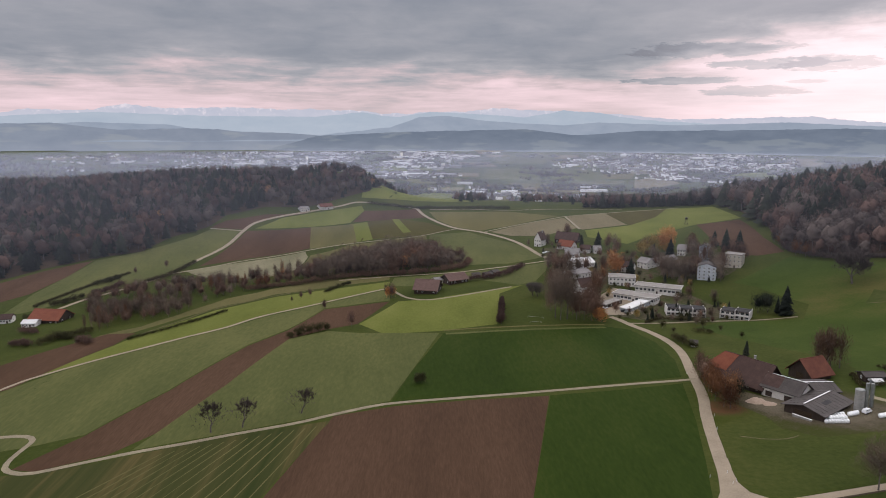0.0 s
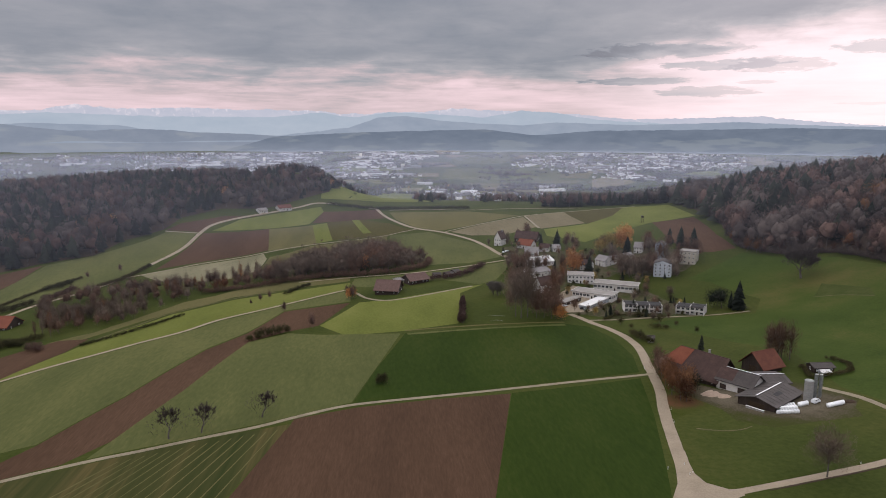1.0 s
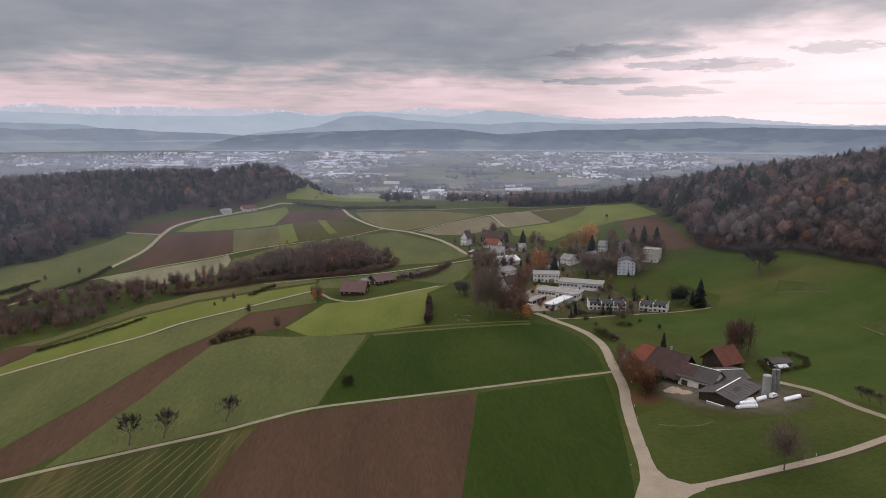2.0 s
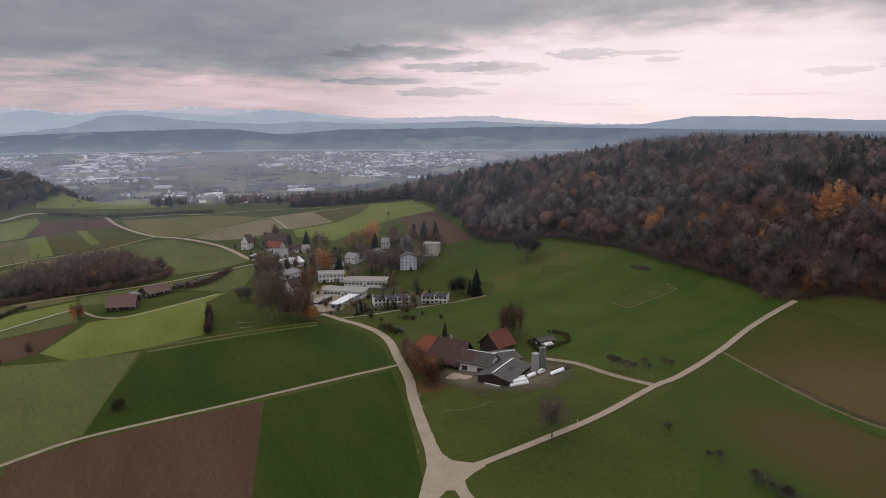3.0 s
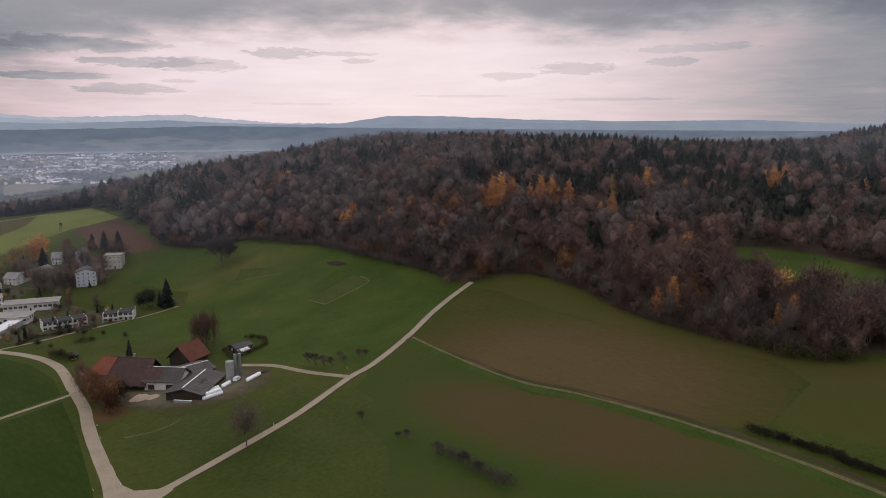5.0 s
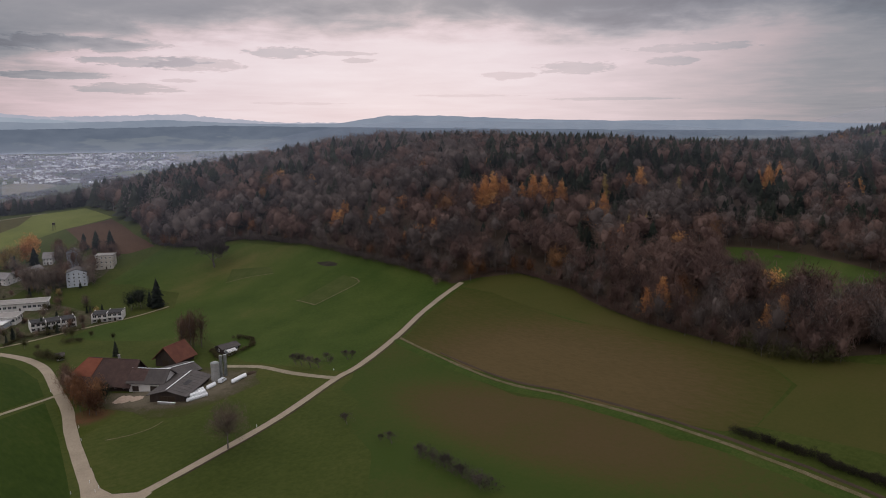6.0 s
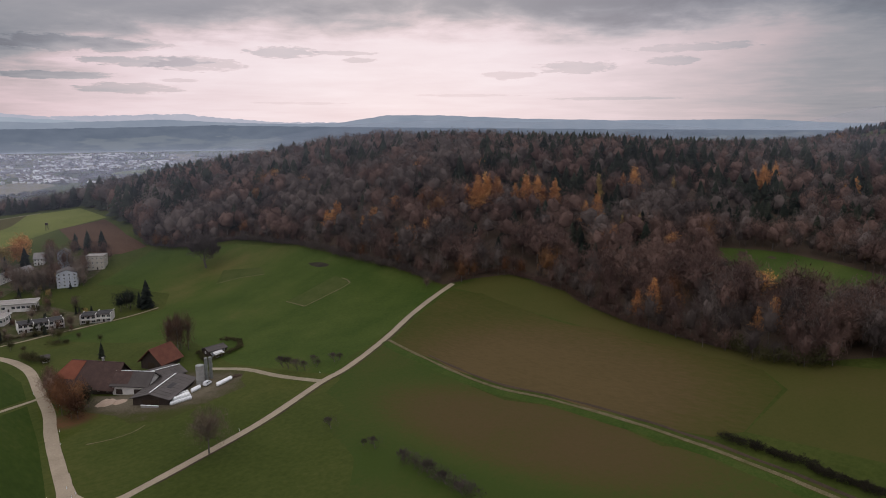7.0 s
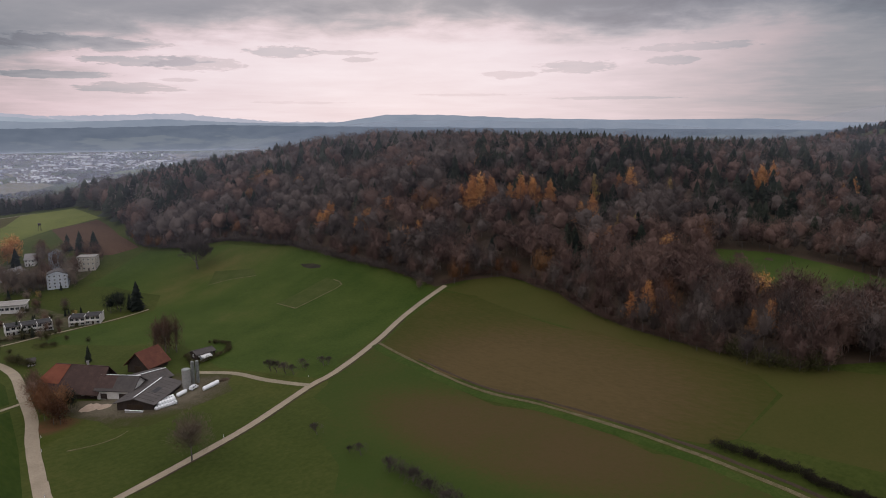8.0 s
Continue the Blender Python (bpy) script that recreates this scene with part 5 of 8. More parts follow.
def far_tree(kind, seed):
    """A forest tree as triangles: vertices, triangles, and 0 for wood or 1 for crown; 22 m high."""
    if kind == "fine":
        parts = [(stem(21, 0.26, seed, 10, 4.2), 0), (lump(2.3, 5.0, 10.4, seed, 8, 5), 1), (slivers(1250, 5.6, 9.0, 11.7, 1.8, 0.18, seed, up=0.75, shell=0.30, bottom=-0.9), 1)]
    elif kind == "dense":
        parts = [(stem(20, 0.28, seed, 8, 4.2), 0), (lump(1.9, 4.4, 10.6, seed, 7, 4), 1), (slivers(1300, 5.9, 9.0, 11.4, 1.7, 0.24, seed, up=0.7, shell=0.2, bottom=-0.95), 1)]
    elif kind == "slim":
        parts = [(stem(22, 0.24, seed, 9, 2.4), 0), (slivers(760, 3.0, 9.6, 11.6, 2.3, 0.14, seed, up=1.1, shell=0.15, bottom=-1.0), 1)]
    elif kind == "haze":
        parts = [(stem(20, 0.3, seed, 26, 4.8, 0.9), 0), (slivers(3600, 6.2, 8.6, 12.0, 1.6, 0.105, seed, up=0.8, shell=0.15, bottom=-0.85), 1)]
    elif kind == "gold_fine":
        parts = [(stem(20, 0.26, seed, 7, 3.5), 0), (slivers(900, 5.2, 9.6, 11.0, 1.5, 0.5, seed, up=0.5, shell=0.2, bottom=-0.95), 1)]
    elif kind == "bare_low":
        parts = [(stem(20, 0.3, seed, 1, 3.6), 0), (lump(3.3, 6.0, 11.2, seed, 7, 4), 1), (slivers(250, 5.8, 8.6, 12.0, 1.3, 0.46, seed, up=0.6, shell=0.42, bottom=-0.7), 1)]
    elif kind == "spruce_low":
        parts = [(stem(22, 0.3, seed, 0), 0), (skirts(21, 6.0, 6, seed), 1)]
    elif kind == "bare_mid":
        parts = [(stem(20, 0.28, seed, 2, 3.6), 0), (lump(3.0, 5.6, 11.0, seed, 8, 5), 1), (slivers(480, 5.9, 8.8, 11.9, 1.3, 0.30, seed, up=0.6, shell=0.38, bottom=-0.8), 1)]
    elif kind == "bare":
        parts = [(stem(20, 0.26, seed, 3, 3.6), 0), (lump(2.8, 5.4, 10.8, seed, 8, 5), 1), (slivers(850, 5.9, 9.0, 11.8, 1.5, 0.21, seed, up=0.6, shell=0.34, bottom=-0.85), 1)]
    elif kind == "gold":
        parts = [(stem(20, 0.3, seed, 3, 2.5), 0), (slivers(330, 4.8, 9.2, 11.8, 1.6, 0.5, seed, up=0.5, shell=0.3), 1)]
    elif kind == "spruce":
        parts = [(stem(22, 0.3, seed, 0), 0), (skirts(21.5, 5.2, 7, seed), 1), (spruce_geo(22, 5.6, 10, 8, seed), 1)]
    else:
        parts = [(stem(22, 0.3, seed, 0), 0), (slivers(340, 3.7, 5.0, 6.6, 1.3, 0.40, seed, up=0.25, shell=0.2), 1), (slivers(300, 2.7, 5.2, 12.0, 1.2, 0.38, seed + 1, up=0.3, shell=0.2), 1), (slivers(150, 1.4, 4.6, 17.4, 1.1, 0.32, seed + 2, up=0.5, shell=0.2), 1)]
    V, F, I = [], [], []
    k = 0
    for (v, f), i in parts:
        V.append(v), F.append(f + k), I.append(np.full(len(f), i))
        k += len(v)
    V = np.concatenate(V)
    if kind in ("fine", "bare", "bare_mid", "bare_low"):
        # boughs reach out unevenly, so that no crown is round
        a, h = np.arctan2(V[:, 1], V[:, 0]), V[:, 2]
        reach = 1 + 0.22 * np.sin(2 * a + seed) * np.sin(0.33 * h + seed) + 0.18 * np.sin(3 * a + 0.5 * h + 2 * seed) + 0.10 * np.sin(5 * a - 0.8 * h + seed)
        V = np.stack([V[:, 0] * reach, V[:, 1] * reach, h * (1 + 0.06 * np.sin(a + seed) * (h > 8) + 0.05 * np.sin(3 * a + seed) * (h > 8))], 1)
    return V, np.concatenate(F), np.concatenate(I)


FAR = {k: [far_tree(k, 11 * i + 3) for i in range(n)] for k, n in (("bare", 6), ("gold", 3), ("spruce", 4), ("larch", 3), ("bare_low", 5), ("spruce_low", 3), ("fine", 6), ("gold_fine", 4), ("dense", 4), ("haze", 3), ("bare_mid", 6), ("slim", 4))}


def inside(x, y, poly):
    hit = np.zeros(len(x), bool)
    for i in range(len(poly)):
        (x1, y1), (x2, y2) = poly[i - 1], poly[i]
        if y1 != y2:
            hit ^= ((y1 > y) != (y2 > y)) & (x < (x2 - x1) * (y - y1) / (y2 - y1) + x1)
    return hit


def scatter(poly, gap, seed):
    """Uneven points over an outline."""
    g = np.random.default_rng(seed)
    xs, ys = [p[0] for p in poly], [p[1] for p in poly]
    x, y = np.meshgrid(np.arange(min(xs), max(xs) + gap, gap), np.arange(min(ys), max(ys) + gap, gap * 0.87))
    x = x + (np.arange(x.shape[0]) % 2)[:, None] * gap / 2
    x, y = x.ravel() + g.normal(size=x.size) * gap * 0.28, y.ravel() + g.normal(size=x.size) * gap * 0.28
    keep = inside(x, y, poly) & (np.hypot(x, y) < 4080)
    return x[keep], y[keep]


CROWNS = ["bark", "twig_grey", "twig_brown", "twig_rust", "leaf_gold", "leaf_yellow", "needles", "garden_grey", "garden_brown", "garden_rust"]
PALE = {"twig_grey": "garden_grey", "twig_brown": "garden_brown", "twig_rust": "garden_rust"}


def merge_trees(name, label, rows):
    """One wood out of rows (x, y, kind, crown material, scale)."""
    g = np.random.default_rng(5)
    V, F, I, T = [], [], [], []
    k = 0
    for x, y, kind, crown, s in rows:
        v, f, i = FAR[kind][g.integers(len(FAR[kind]))]
        a = g.random() * 6.283
        sx = s * (1.16 + 0.4 * g.random()) * (1.05 if "spruce" in kind else 1.08)
        c, n = math.cos(a) * sx, math.sin(a) * sx
        w = np.stack([v[:, 0] * c - v[:, 1] * n + x, v[:, 0] * n + v[:, 1] * c + y, v[:, 2] * s + ground(x, y)], 1)
        V.append(w), F.append(f + k), I.append(np.where(i == 0, 0, CROWNS.index(crown)))
        T.append(np.full(len(v), g.random() - 0.5))
        k += len(v)
    me = mesh_tris(name, np.concatenate(V), np.concatenate(F), [M[c] for c in CROWNS], np.concatenate(I), np.concatenate(T))
    return tagged(new(name, me), label, "forest", kind="stuff")


TREE_MESHES = {}


def forest_tree(x, y, kind, crown, s, seed, label, group="", wide=1.0):
    """A single tree of the wood's kind, with trunk and crown."""
    if kind in ("dense", "haze", "slim"):
        crown = PALE.get(crown, crown)
    key = (kind, seed % len(FAR[kind]), crown)
    if key not in TREE_MESHES:
        v, f, i = FAR[kind][key[1]]
        TREE_MESHES[key] = [mesh_tris(n, v, f[i == j], [M[m]], np.zeros((i == j).sum())) for j, n, m in ((0, "trunk", "bark"), (1, "crown", crown))]
    m = pose(x, y, ground(x, y), 0, 0, (seed * 77) % 360) @ Matrix.Diagonal((s * wide, s * wide, s, 1))
    names = {"fine": "bare_tree", "dense": "garden_tree", "haze": "broad_tree", "slim": "slender_tree", "gold_fine": "autumn_tree", "bare": "bare_tree", "gold": "autumn_tree", "spruce": "spruce_tree", "larch": "larch_tree"}
    e = thing(names[kind], m, label, "tree", group)
    part("trunk", TREE_MESHES[key][0], None, e)
    part("crown", TREE_MESHES[key][1], None, e)
    return e


WOOD_RIGHT = [(430, 1130), (396.7, 1081.6), (348.3, 815.3), (314.7, 670.3), (294.6, 594.0), (310.3, 554.6), (337.1, 517.0), (342.2, 442.3), (333.4, 362.9), (331.5, 304.6), (326.1, 267.6), (341.3, 256.2), (352.6, 239.4), (346.9, 195.9), (326.7, 156.4), (313.6, 115.7), (305.7, 81.7), (303.1, 62.3), (318, 40), (330, -20), (480, -90), (760, -110), (1010, -60), (1060, 200), (1040, 480), (900, 720), (720, 960), (560, 1120)]
WOOD_LEFT = [(-418.7, 647.6), (-400.1, 691.1), (-372.7, 734.1), (-338.9, 775.4), (-331.8, 840.4), (-304.1, 902.5), (-296.9, 951.8), (-256.9, 1008.4), (-201.1, 1037.5), (-112, 1150), (-62, 1275), (-220, 1390), (-480, 1400), (-820, 1260), (-900, 1000), (-720, 700), (-560, 600)]
WOOD_DIP = [(-243.0, 470.5), (-200.7, 498.8), (-171.5, 586.5), (-130.0, 597.3), (-82.2, 608.9), (-21.6, 598.6), (18.0, 612.0), (20.0, 660.0), (-20.4, 700), (-80, 690), (-122.8, 650), (-183.1, 630), (-237.9, 630), (-275.4, 604), (-294.0, 558.7)]
LABELS = {"bare": "tall bare grey-brown forest tree", "gold": "forest tree with orange autumn leaves", "spruce": "dark green spruce at the wood", "larch": "pale golden larch in the wood"}


SPRUCE_STANDS = [(*(678.5, 288.0), 120, 0.5), (*(771.0, 240.7), 130, 0.6), (*(601.3, 168.8), 80, 0.5), (*(704.1, 142.6), 90, 0.6), (*(4130.6, 2066.5), 110, 0.5), (*(3167.4, 3349.1), 60, 0.4), (*(2425.5, 3200.6), 50, 0.4), (*(566.3, 291.3), 80, 0.7), (*(579.9, 218.1), 60, 0.7), (*(789.1, 193.1), 100, 0.7), (*(557.2, 406.2), 70, 0.6), (*(3811.6, 2478.2), 90, 0.5), (*(1500.6, 2894.5), 60, 0.5), (*(506.2, 104.1), 60, 0.6), (735, 470, 90, 0.4), (800, 380, 100, 0.4), (452, 330, 40, 0.4), (430, 470, 30, 0.4), (400, 1010, 110, 0.9), (430, 880, 80, 0.75), (490, 760, 70, 0.75), (560, 640, 60, 0.5), (425, 620, 75, 0.55), (395, 740, 60, 0.6), (470, 560, 45, 0.5)]


def edge_distance(x, y, poly):
    best = np.full(len(x), 1e9)
    for i in range(len(poly)):
        (x1, y1), (x2, y2) = poly[i - 1], poly[i]
        dx, dy = x2 - x1, y2 - y1
        s = np.clip(((x - x1) * dx + (y - y1) * dy) / (dx * dx + dy * dy), 0, 1)
        best = np.minimum(best, np.hypot(x - x1 - s * dx, y - y1 - s * dy))
    return best


def choose(x, y, g, conifer, lone=0.06):
    """The kind of tree that stands at a place: spruce in stands, bare trees, a few golden ones."""
    stand = noise.noise((x * 0.009, y * 0.009, 3.3)) + 0.45 * noise.noise((x * 0.035, y * 0.035, 8.1)) + 0.0002 * (math.hypot(x, y) - 620) + (0.0007 * max(0.0, min(300.0, math.hypot(x, y) - 560)) if x > 0 else 0.0)
    for sx, sy, sr, more in SPRUCE_STANDS:
        stand += more * math.exp(-((x - sx) ** 2 + (y - sy) ** 2) / sr**2)
    r = g.random()
    if stand > conifer:
        return ("spruce", "needles", 0.45 + 0.6 * g.random() ** 1.4) if r < 0.68 else ("bare", g.choice(("twig_grey", "twig_brown")), 0.75 + 0.25 * g.random())
    if r < lone * (1.0 + 1.6 * noise.noise((x * 0.021, y * 0.021, 15.0))):
        return "spruce", "needles", 0.5 + 0.42 * g.random()
    rust = noise.noise((x * 0.016, y * 0.016, 21.0))
    warm = 0.45 * math.exp(-((x - 390) ** 2 + (y - 180) ** 2) / 150**2) - 0.2
    if r > 0.988:
        return "gold", "leaf_gold", 0.6 + 0.25 * g.random()
    crown = "twig_rust" if rust + 0.5 * warm > 0.3 and r > 0.8 else "twig_brown" if rust + 0.9 * (r - 0.5) + warm > 0.0 else "twig_grey"
    return "bare", crown, 0.66 + 0.42 * g.random()


def grown(away, bearing):
    """Trees on the crest of the hill are older and taller."""
    crest = float(smooth(520, 760, away)) * (1 - float(smooth(1000, 1100, away)))
    return 1.0 + (0.32 + 0.42 * (1 - float(smooth(26, 36, bearing))) * float(smooth(-5, 5, bearing))) * crest


def plant(poly, name, label, gap, conifer, singles, seed, size=1.0, low=1e9, lone=0.06, thin=(), pale=False, taper=lambda x: 1.0):
    x, y = scatter(poly, gap, seed)
    open_ = inside(x, y, CLEARING)
    for sx, sy, ex, ey, sr in thin:
        s = np.clip(((x - sx) * (ex - sx) + (y - sy) * (ey - sy)) / ((ex - sx) ** 2 + (ey - sy) ** 2), 0, 1)
        open_ |= (np.hypot(x - sx - s * (ex - sx), y - sy - s * (ey - sy)) < sr) & (np.random.default_rng(4).random(len(x)) < 0.72)
    x, y = x[~open_], y[~open_]
    g = random.Random(seed)
    rim = edge_distance(x, y, poly)
    young = inside(x, y, LOW_WOOD)
    glade = edge_distance(x, y, CLEARING)
    near = np.hypot(x, y) + 2.0 * rim
    order = np.argsort(near)
    rows = []
    for k, i in enumerate(order):
        kind, crown, s = choose(x[i], y[i], g, conifer, lone)
        s *= taper(x[i])
        if pale:
            crown = PALE.get(crown, crown)
        if kind == "spruce" and glade[i] < 26:
            kind, crown, s = "bare", "twig_brown", min(s, 0.8)
        if kind == "spruce" and rim[i] < 16 and near[i] < 760:
            kind, crown = "bare", g.choice(("twig_grey", "twig_brown"))
        if k < 3 * singles and kind == "bare":
            kind = "fine"
        if k < singles:
            if kind == "spruce":
                kind, crown = "fine", "twig_grey"
            forest_tree(x[i], y[i], kind, crown, s * size, int(g.random() * 1000), LABELS.get(kind, LABELS["bare"]), "trees at the edge of the wood")
        else:
            away = math.hypot(x[i], y[i])
            if away > low and kind in ("bare", "spruce"):
                kind += "_low"
            elif away > low - 150 and kind == "bare":
                kind = "bare_mid"
            if young[i]:
                rows.append((x[i] + g.uniform(3, 7), y[i] + g.uniform(-6, 6), kind, crown, s * size * g.uniform(0.7, 1.0)))
            tall = (0.94 if away > 640 else 0.92 if math.atan2(x[i], y[i]) > 0.75 else 0.8) if "spruce" in kind else 0.94 if away > 520 else 1.0
            rows.append((x[i], y[i], kind, crown, tall * s * size * grown(away, math.degrees(math.atan2(x[i], y[i])))))
    if rows:
        merge_trees(name, label, rows)


plant(WOOD_RIGHT, "hillside_wood", "mixed autumn wood of bare trees and dark spruces", 12.2, 0.30, 70, 3, low=740, lone=0.17)
g_edge = random.Random(8)
for i, q in enumerate(spline(WOOD_RIGHT[2:19], 10.0)):
    x, y = q.x + g_edge.gauss(0, 1.5), q.y + g_edge.gauss(0, 1.5)
    if 3 < i and abs(x - 326) + abs(y - 267) > 9:
        s = g_edge.uniform(0.42, 0.72)
        forest_tree(x, y, "fine", g_edge.choice(("twig_brown", "twig_grey", "twig_brown", "twig_rust")), s, int(s * 1000), "low bare tree at the edge of the wood", "trees at the edge of the wood", wide=1.1)
for i, q in enumerate(spline(CLEARING[:6], 8.0)):
    s = g_edge.uniform(0.5, 0.8)
    forest_tree(q.x + 5 + g_edge.gauss(0, 2), q.y - 1 + g_edge.gauss(0, 2), "fine", g_edge.choice(("twig_brown", "twig_grey", "twig_brown")), s, int(s * 1000), "low bare tree above a clearing in the wood", "trees at the edge of the wood", wide=1.15)
plant([(304, 62), (316, 40), (328, -16), (372, -6), (354, 30), (350, 60), (330, 78)], "corner_wood", "dense bare trees at the corner of the wood", 8.5, 0.9, 12, 19)
RIM = [(208.4, 1022.6), (285.9, 1022.0), (369.0, 969.4)]
plant(RIM + [(x * 1.05, y * 1.05) for x, y in RIM[::-1]], "rim_wood", "row of bare trees along the plateau rim", 8.5, 0.55, 0, 8, 0.95)
plant([(1180, 420), (1130, 120), (1250, -40), (1650, -40), (1750, 300), (1500, 520)], "far_hill_wood", "wood on a farther hill", 16, 0.1, 0, 12, 0.72, low=0)
plant(WOOD_LEFT, "hill_wood", "autumn wood on a rounded hill", 12.3, 0.12, 0, 4, 0.95, low=0, lone=0.3)
plant(WOOD_DIP, "wood_strip", "strip of bare trees along a dip", 9.0, 2.0, 40, 6, 0.84, lone=0.015, thin=[(-215, 560, -125, 640, 34), (-262, 560, -215, 600, 22)], pale=True, taper=lambda x: 1.08 - 0.5 * float(smooth(-35, 15, x)) - 0.38 * (1 - float(smooth(-150, -95, x))))


STRIP = [(-246.0, 470.7), (-236.3, 503.4), (-225.6, 539.5), (-212.8, 579.2), (-191.5, 604.0), (-167.4, 626.7), (-142.5, 650.0), (-112.5, 661.1)]
g_strip = random.Random(23)
for q in spline(STRIP, 4.6):
    s = g_strip.uniform(0.58, 0.84)
    forest_tree(q.x + g_strip.gauss(0, 4.5), q.y + g_strip.gauss(0, 4.5), "slim", g_strip.choice(("twig_brown", "twig_grey", "twig_grey", "twig_rust")), s, int(s * 1000), "slender bare tree in a strip of wood", "slender trees along the dip", wide=g_strip.uniform(0.9, 1.3))


def branching(h, spread, seed, depth=5, twig="twig_pale", first=0.28, twigs=5, haze=700):
    """A bare broad-leaved tree: trunk, forking limbs, fine twigs."""
    g = random.Random(seed)
    wood, fine_v, fine_f = [], [], []

    def grow(p, d, length, rad, level):
        pts, rads = [p], [rad]
        for i in range(3):
            d = (d + Vector((g.gauss(0, 0.13), g.gauss(0, 0.13), g.gauss(0.05, 0.08)))).normalized()
            p = p + d * length / 3
            pts.append(p)
            rads.append(rad * (1 - 0.13 * (i + 1)))
        wood.append(tube(pts, rads, 6 if level < 2 else 4 if level < 3 else 3))
        if level >= depth - 2:
            for _ in range(twigs if level < depth else twigs * 2):
                q = pts[g.randrange(1, 4)]
                w = (d + Vector((g.gauss(0, 0.7), g.gauss(0, 0.7), g.gauss(0.25, 0.5)))).normalized()
                sd = w.cross(Vector((g.gauss(0, 1), g.gauss(0, 1), g.gauss(0, 1)))).normalized() * 0.05 * h / 12
                k = len(fine_v)
                L = h * 0.07 * g.uniform(0.6, 1.4)
                fine_v.extend([q - sd, q + sd, q + w * L])
                fine_f.append((k, k + 1, k + 2))
        if level < depth:
            for i in range(g.choice((2, 3, 3)) if level else 4 + g.randrange(2)):
                a = g.uniform(0, 6.283)
                side = Vector((math.cos(a), math.sin(a), 0))
                lean = 0.18 if i == 0 else g.uniform(0.55, 1.1)
                nd = (d * 0.75 + side * spread * lean + Vector((0, 0, 0.15))).normalized()
                start = pts[-1] if i == 0 else pts[g.choice((1, 2, 3, 3))]
                grow(start, nd, length * g.uniform(0.62, 0.82), rads[-1] * g.uniform(0.55, 0.75), level + 1)

    grow(Vector((0, 0, -0.5)), Vector((0, 0, 1)), h * first, h * 0.024, 0)
    v, f = joined(*wood)
    top = max(p.z for p in fine_v)
    half = max(abs(p.x) for p in fine_v)
    sv, sf = slivers(haze, half * 0.85, top * 0.36, top * 0.60, h * 0.075, h * 0.011, seed, shell=0.35)
    k = len(fine_v)
    fine_v += [Vector(p) for p in sv]
    fine_f += [tuple(int(k + i) for i in q) for q in sf]
    return mesh_of("trunk", v, f, [M["bark"]]), mesh_of("crown", fine_v, fine_f, [M[twig]])


def set_tree(name, label, meshes, x, y, s=1.0, turn=0.0, category="tree", group=""):
    e = thing(name, pose(x, y, ground(x, y), 0, 0, turn) @ Matrix.Diagonal((s, s, s, 1)), label, category, group)
    part("trunk", meshes[0], None, e)
    part("crown", meshes[1], None, e)
    return e


ASH = branching(13, 0.95, 9, 5, twigs=6, haze=1200)
APPLE = branching(9, 1.0, 12, 4, twig="twig_grey", twigs=10, haze=260)
OAK = branching(19, 1.05, 21, 5, twig="twig_grey", twigs=9, haze=1900, first=0.24)
set_tree("oak_tree", "large solitary bare oak on the meadow", OAK, 295.4, 494.5, 29.0 / max(v.co.z for v in OAK[1].vertices), 40)
forest_tree(*(144.6, 215.4), "haze", "twig_grey", 0.86, 4, "bare round tree beside the road", wide=1.5)
forest_tree(319.0, 274.5, "dense", "twig_grey", 0.36, 9, "small bare tree where the road enters the wood", wide=1.3)
for p, s in (((-97.0, 276.0), 0.95), ((-84.9, 280.1), 0.9), ((-62.6, 293.8), 0.85)):
    set_tree("fruit_tree", "old bare fruit tree on the meadow", APPLE, *p, s * 2.1, s * 700)
for p, s in (((190.5, 341.0), 0.96), ((193.5, 337.5), 1.04), ((196.6, 340.0), 1.0), ((199.0, 336.5), 1.02), ((193.0, 344.0), 0.92), ((197.0, 344.5), 0.94)):
    forest_tree(*p, "slim", "twig_brown", s, int(s * 100), "slender bare tree behind the red barn", wide=1.35)
forest_tree(*(77.5, 445.7), "haze", "twig_grey", 1.7, 5, "tall bare tree beside the village", wide=0.9)
forest_tree(*(74.3, 449.3), "haze", "twig_grey", 1.6, 6, "tall bare tree beside the village", wide=0.9)
forest_tree(*(82.0, 447.7), "haze", "twig_grey", 1.65, 7, "tall bare tree beside the village", wide=0.9)
for p, s in (((66.9, 508.7), 1.0), ((70.0, 506.4), 1.05), ((72.5, 509.3), 0.9)):
    set_tree("bare_tree", "pale bare tree on a meadow", ASH, *p, s, s * 500)
for p, s in (((87.9, 446.5), 0.85), ((92.8, 445.7), 0.95), ((97.6, 444.8), 1.0), ((102.0, 447.2), 0.85)):
    forest_tree(*p, "dense", "twig_brown", s, int(s * 100), "brown bare tree beside the village road")
for p, s, c in (((103.3, 440.8), 0.42, "leaf_gold"), ((100.3, 444.4), 0.38, "leaf_gold"), ((144.8, 581.8), 0.85, "leaf_gold"), ((149.5, 588.6), 0.6, "leaf_gold"), ((214.1, 658.4), 0.95, "leaf_gold"), ((195.2, 644.4), 0.8, "leaf_yellow"), ((185.4, 644.2), 0.6, "leaf_yellow"), ((206.2, 648.1), 0.8, "leaf_gold"), ((126.0, 290.4), 0.45, "twig_rust")):
    forest_tree(*p, "gold_fine", c, s * 1.2, int(s * 131), "garden tree with orange autumn leaves", wide=1.5)
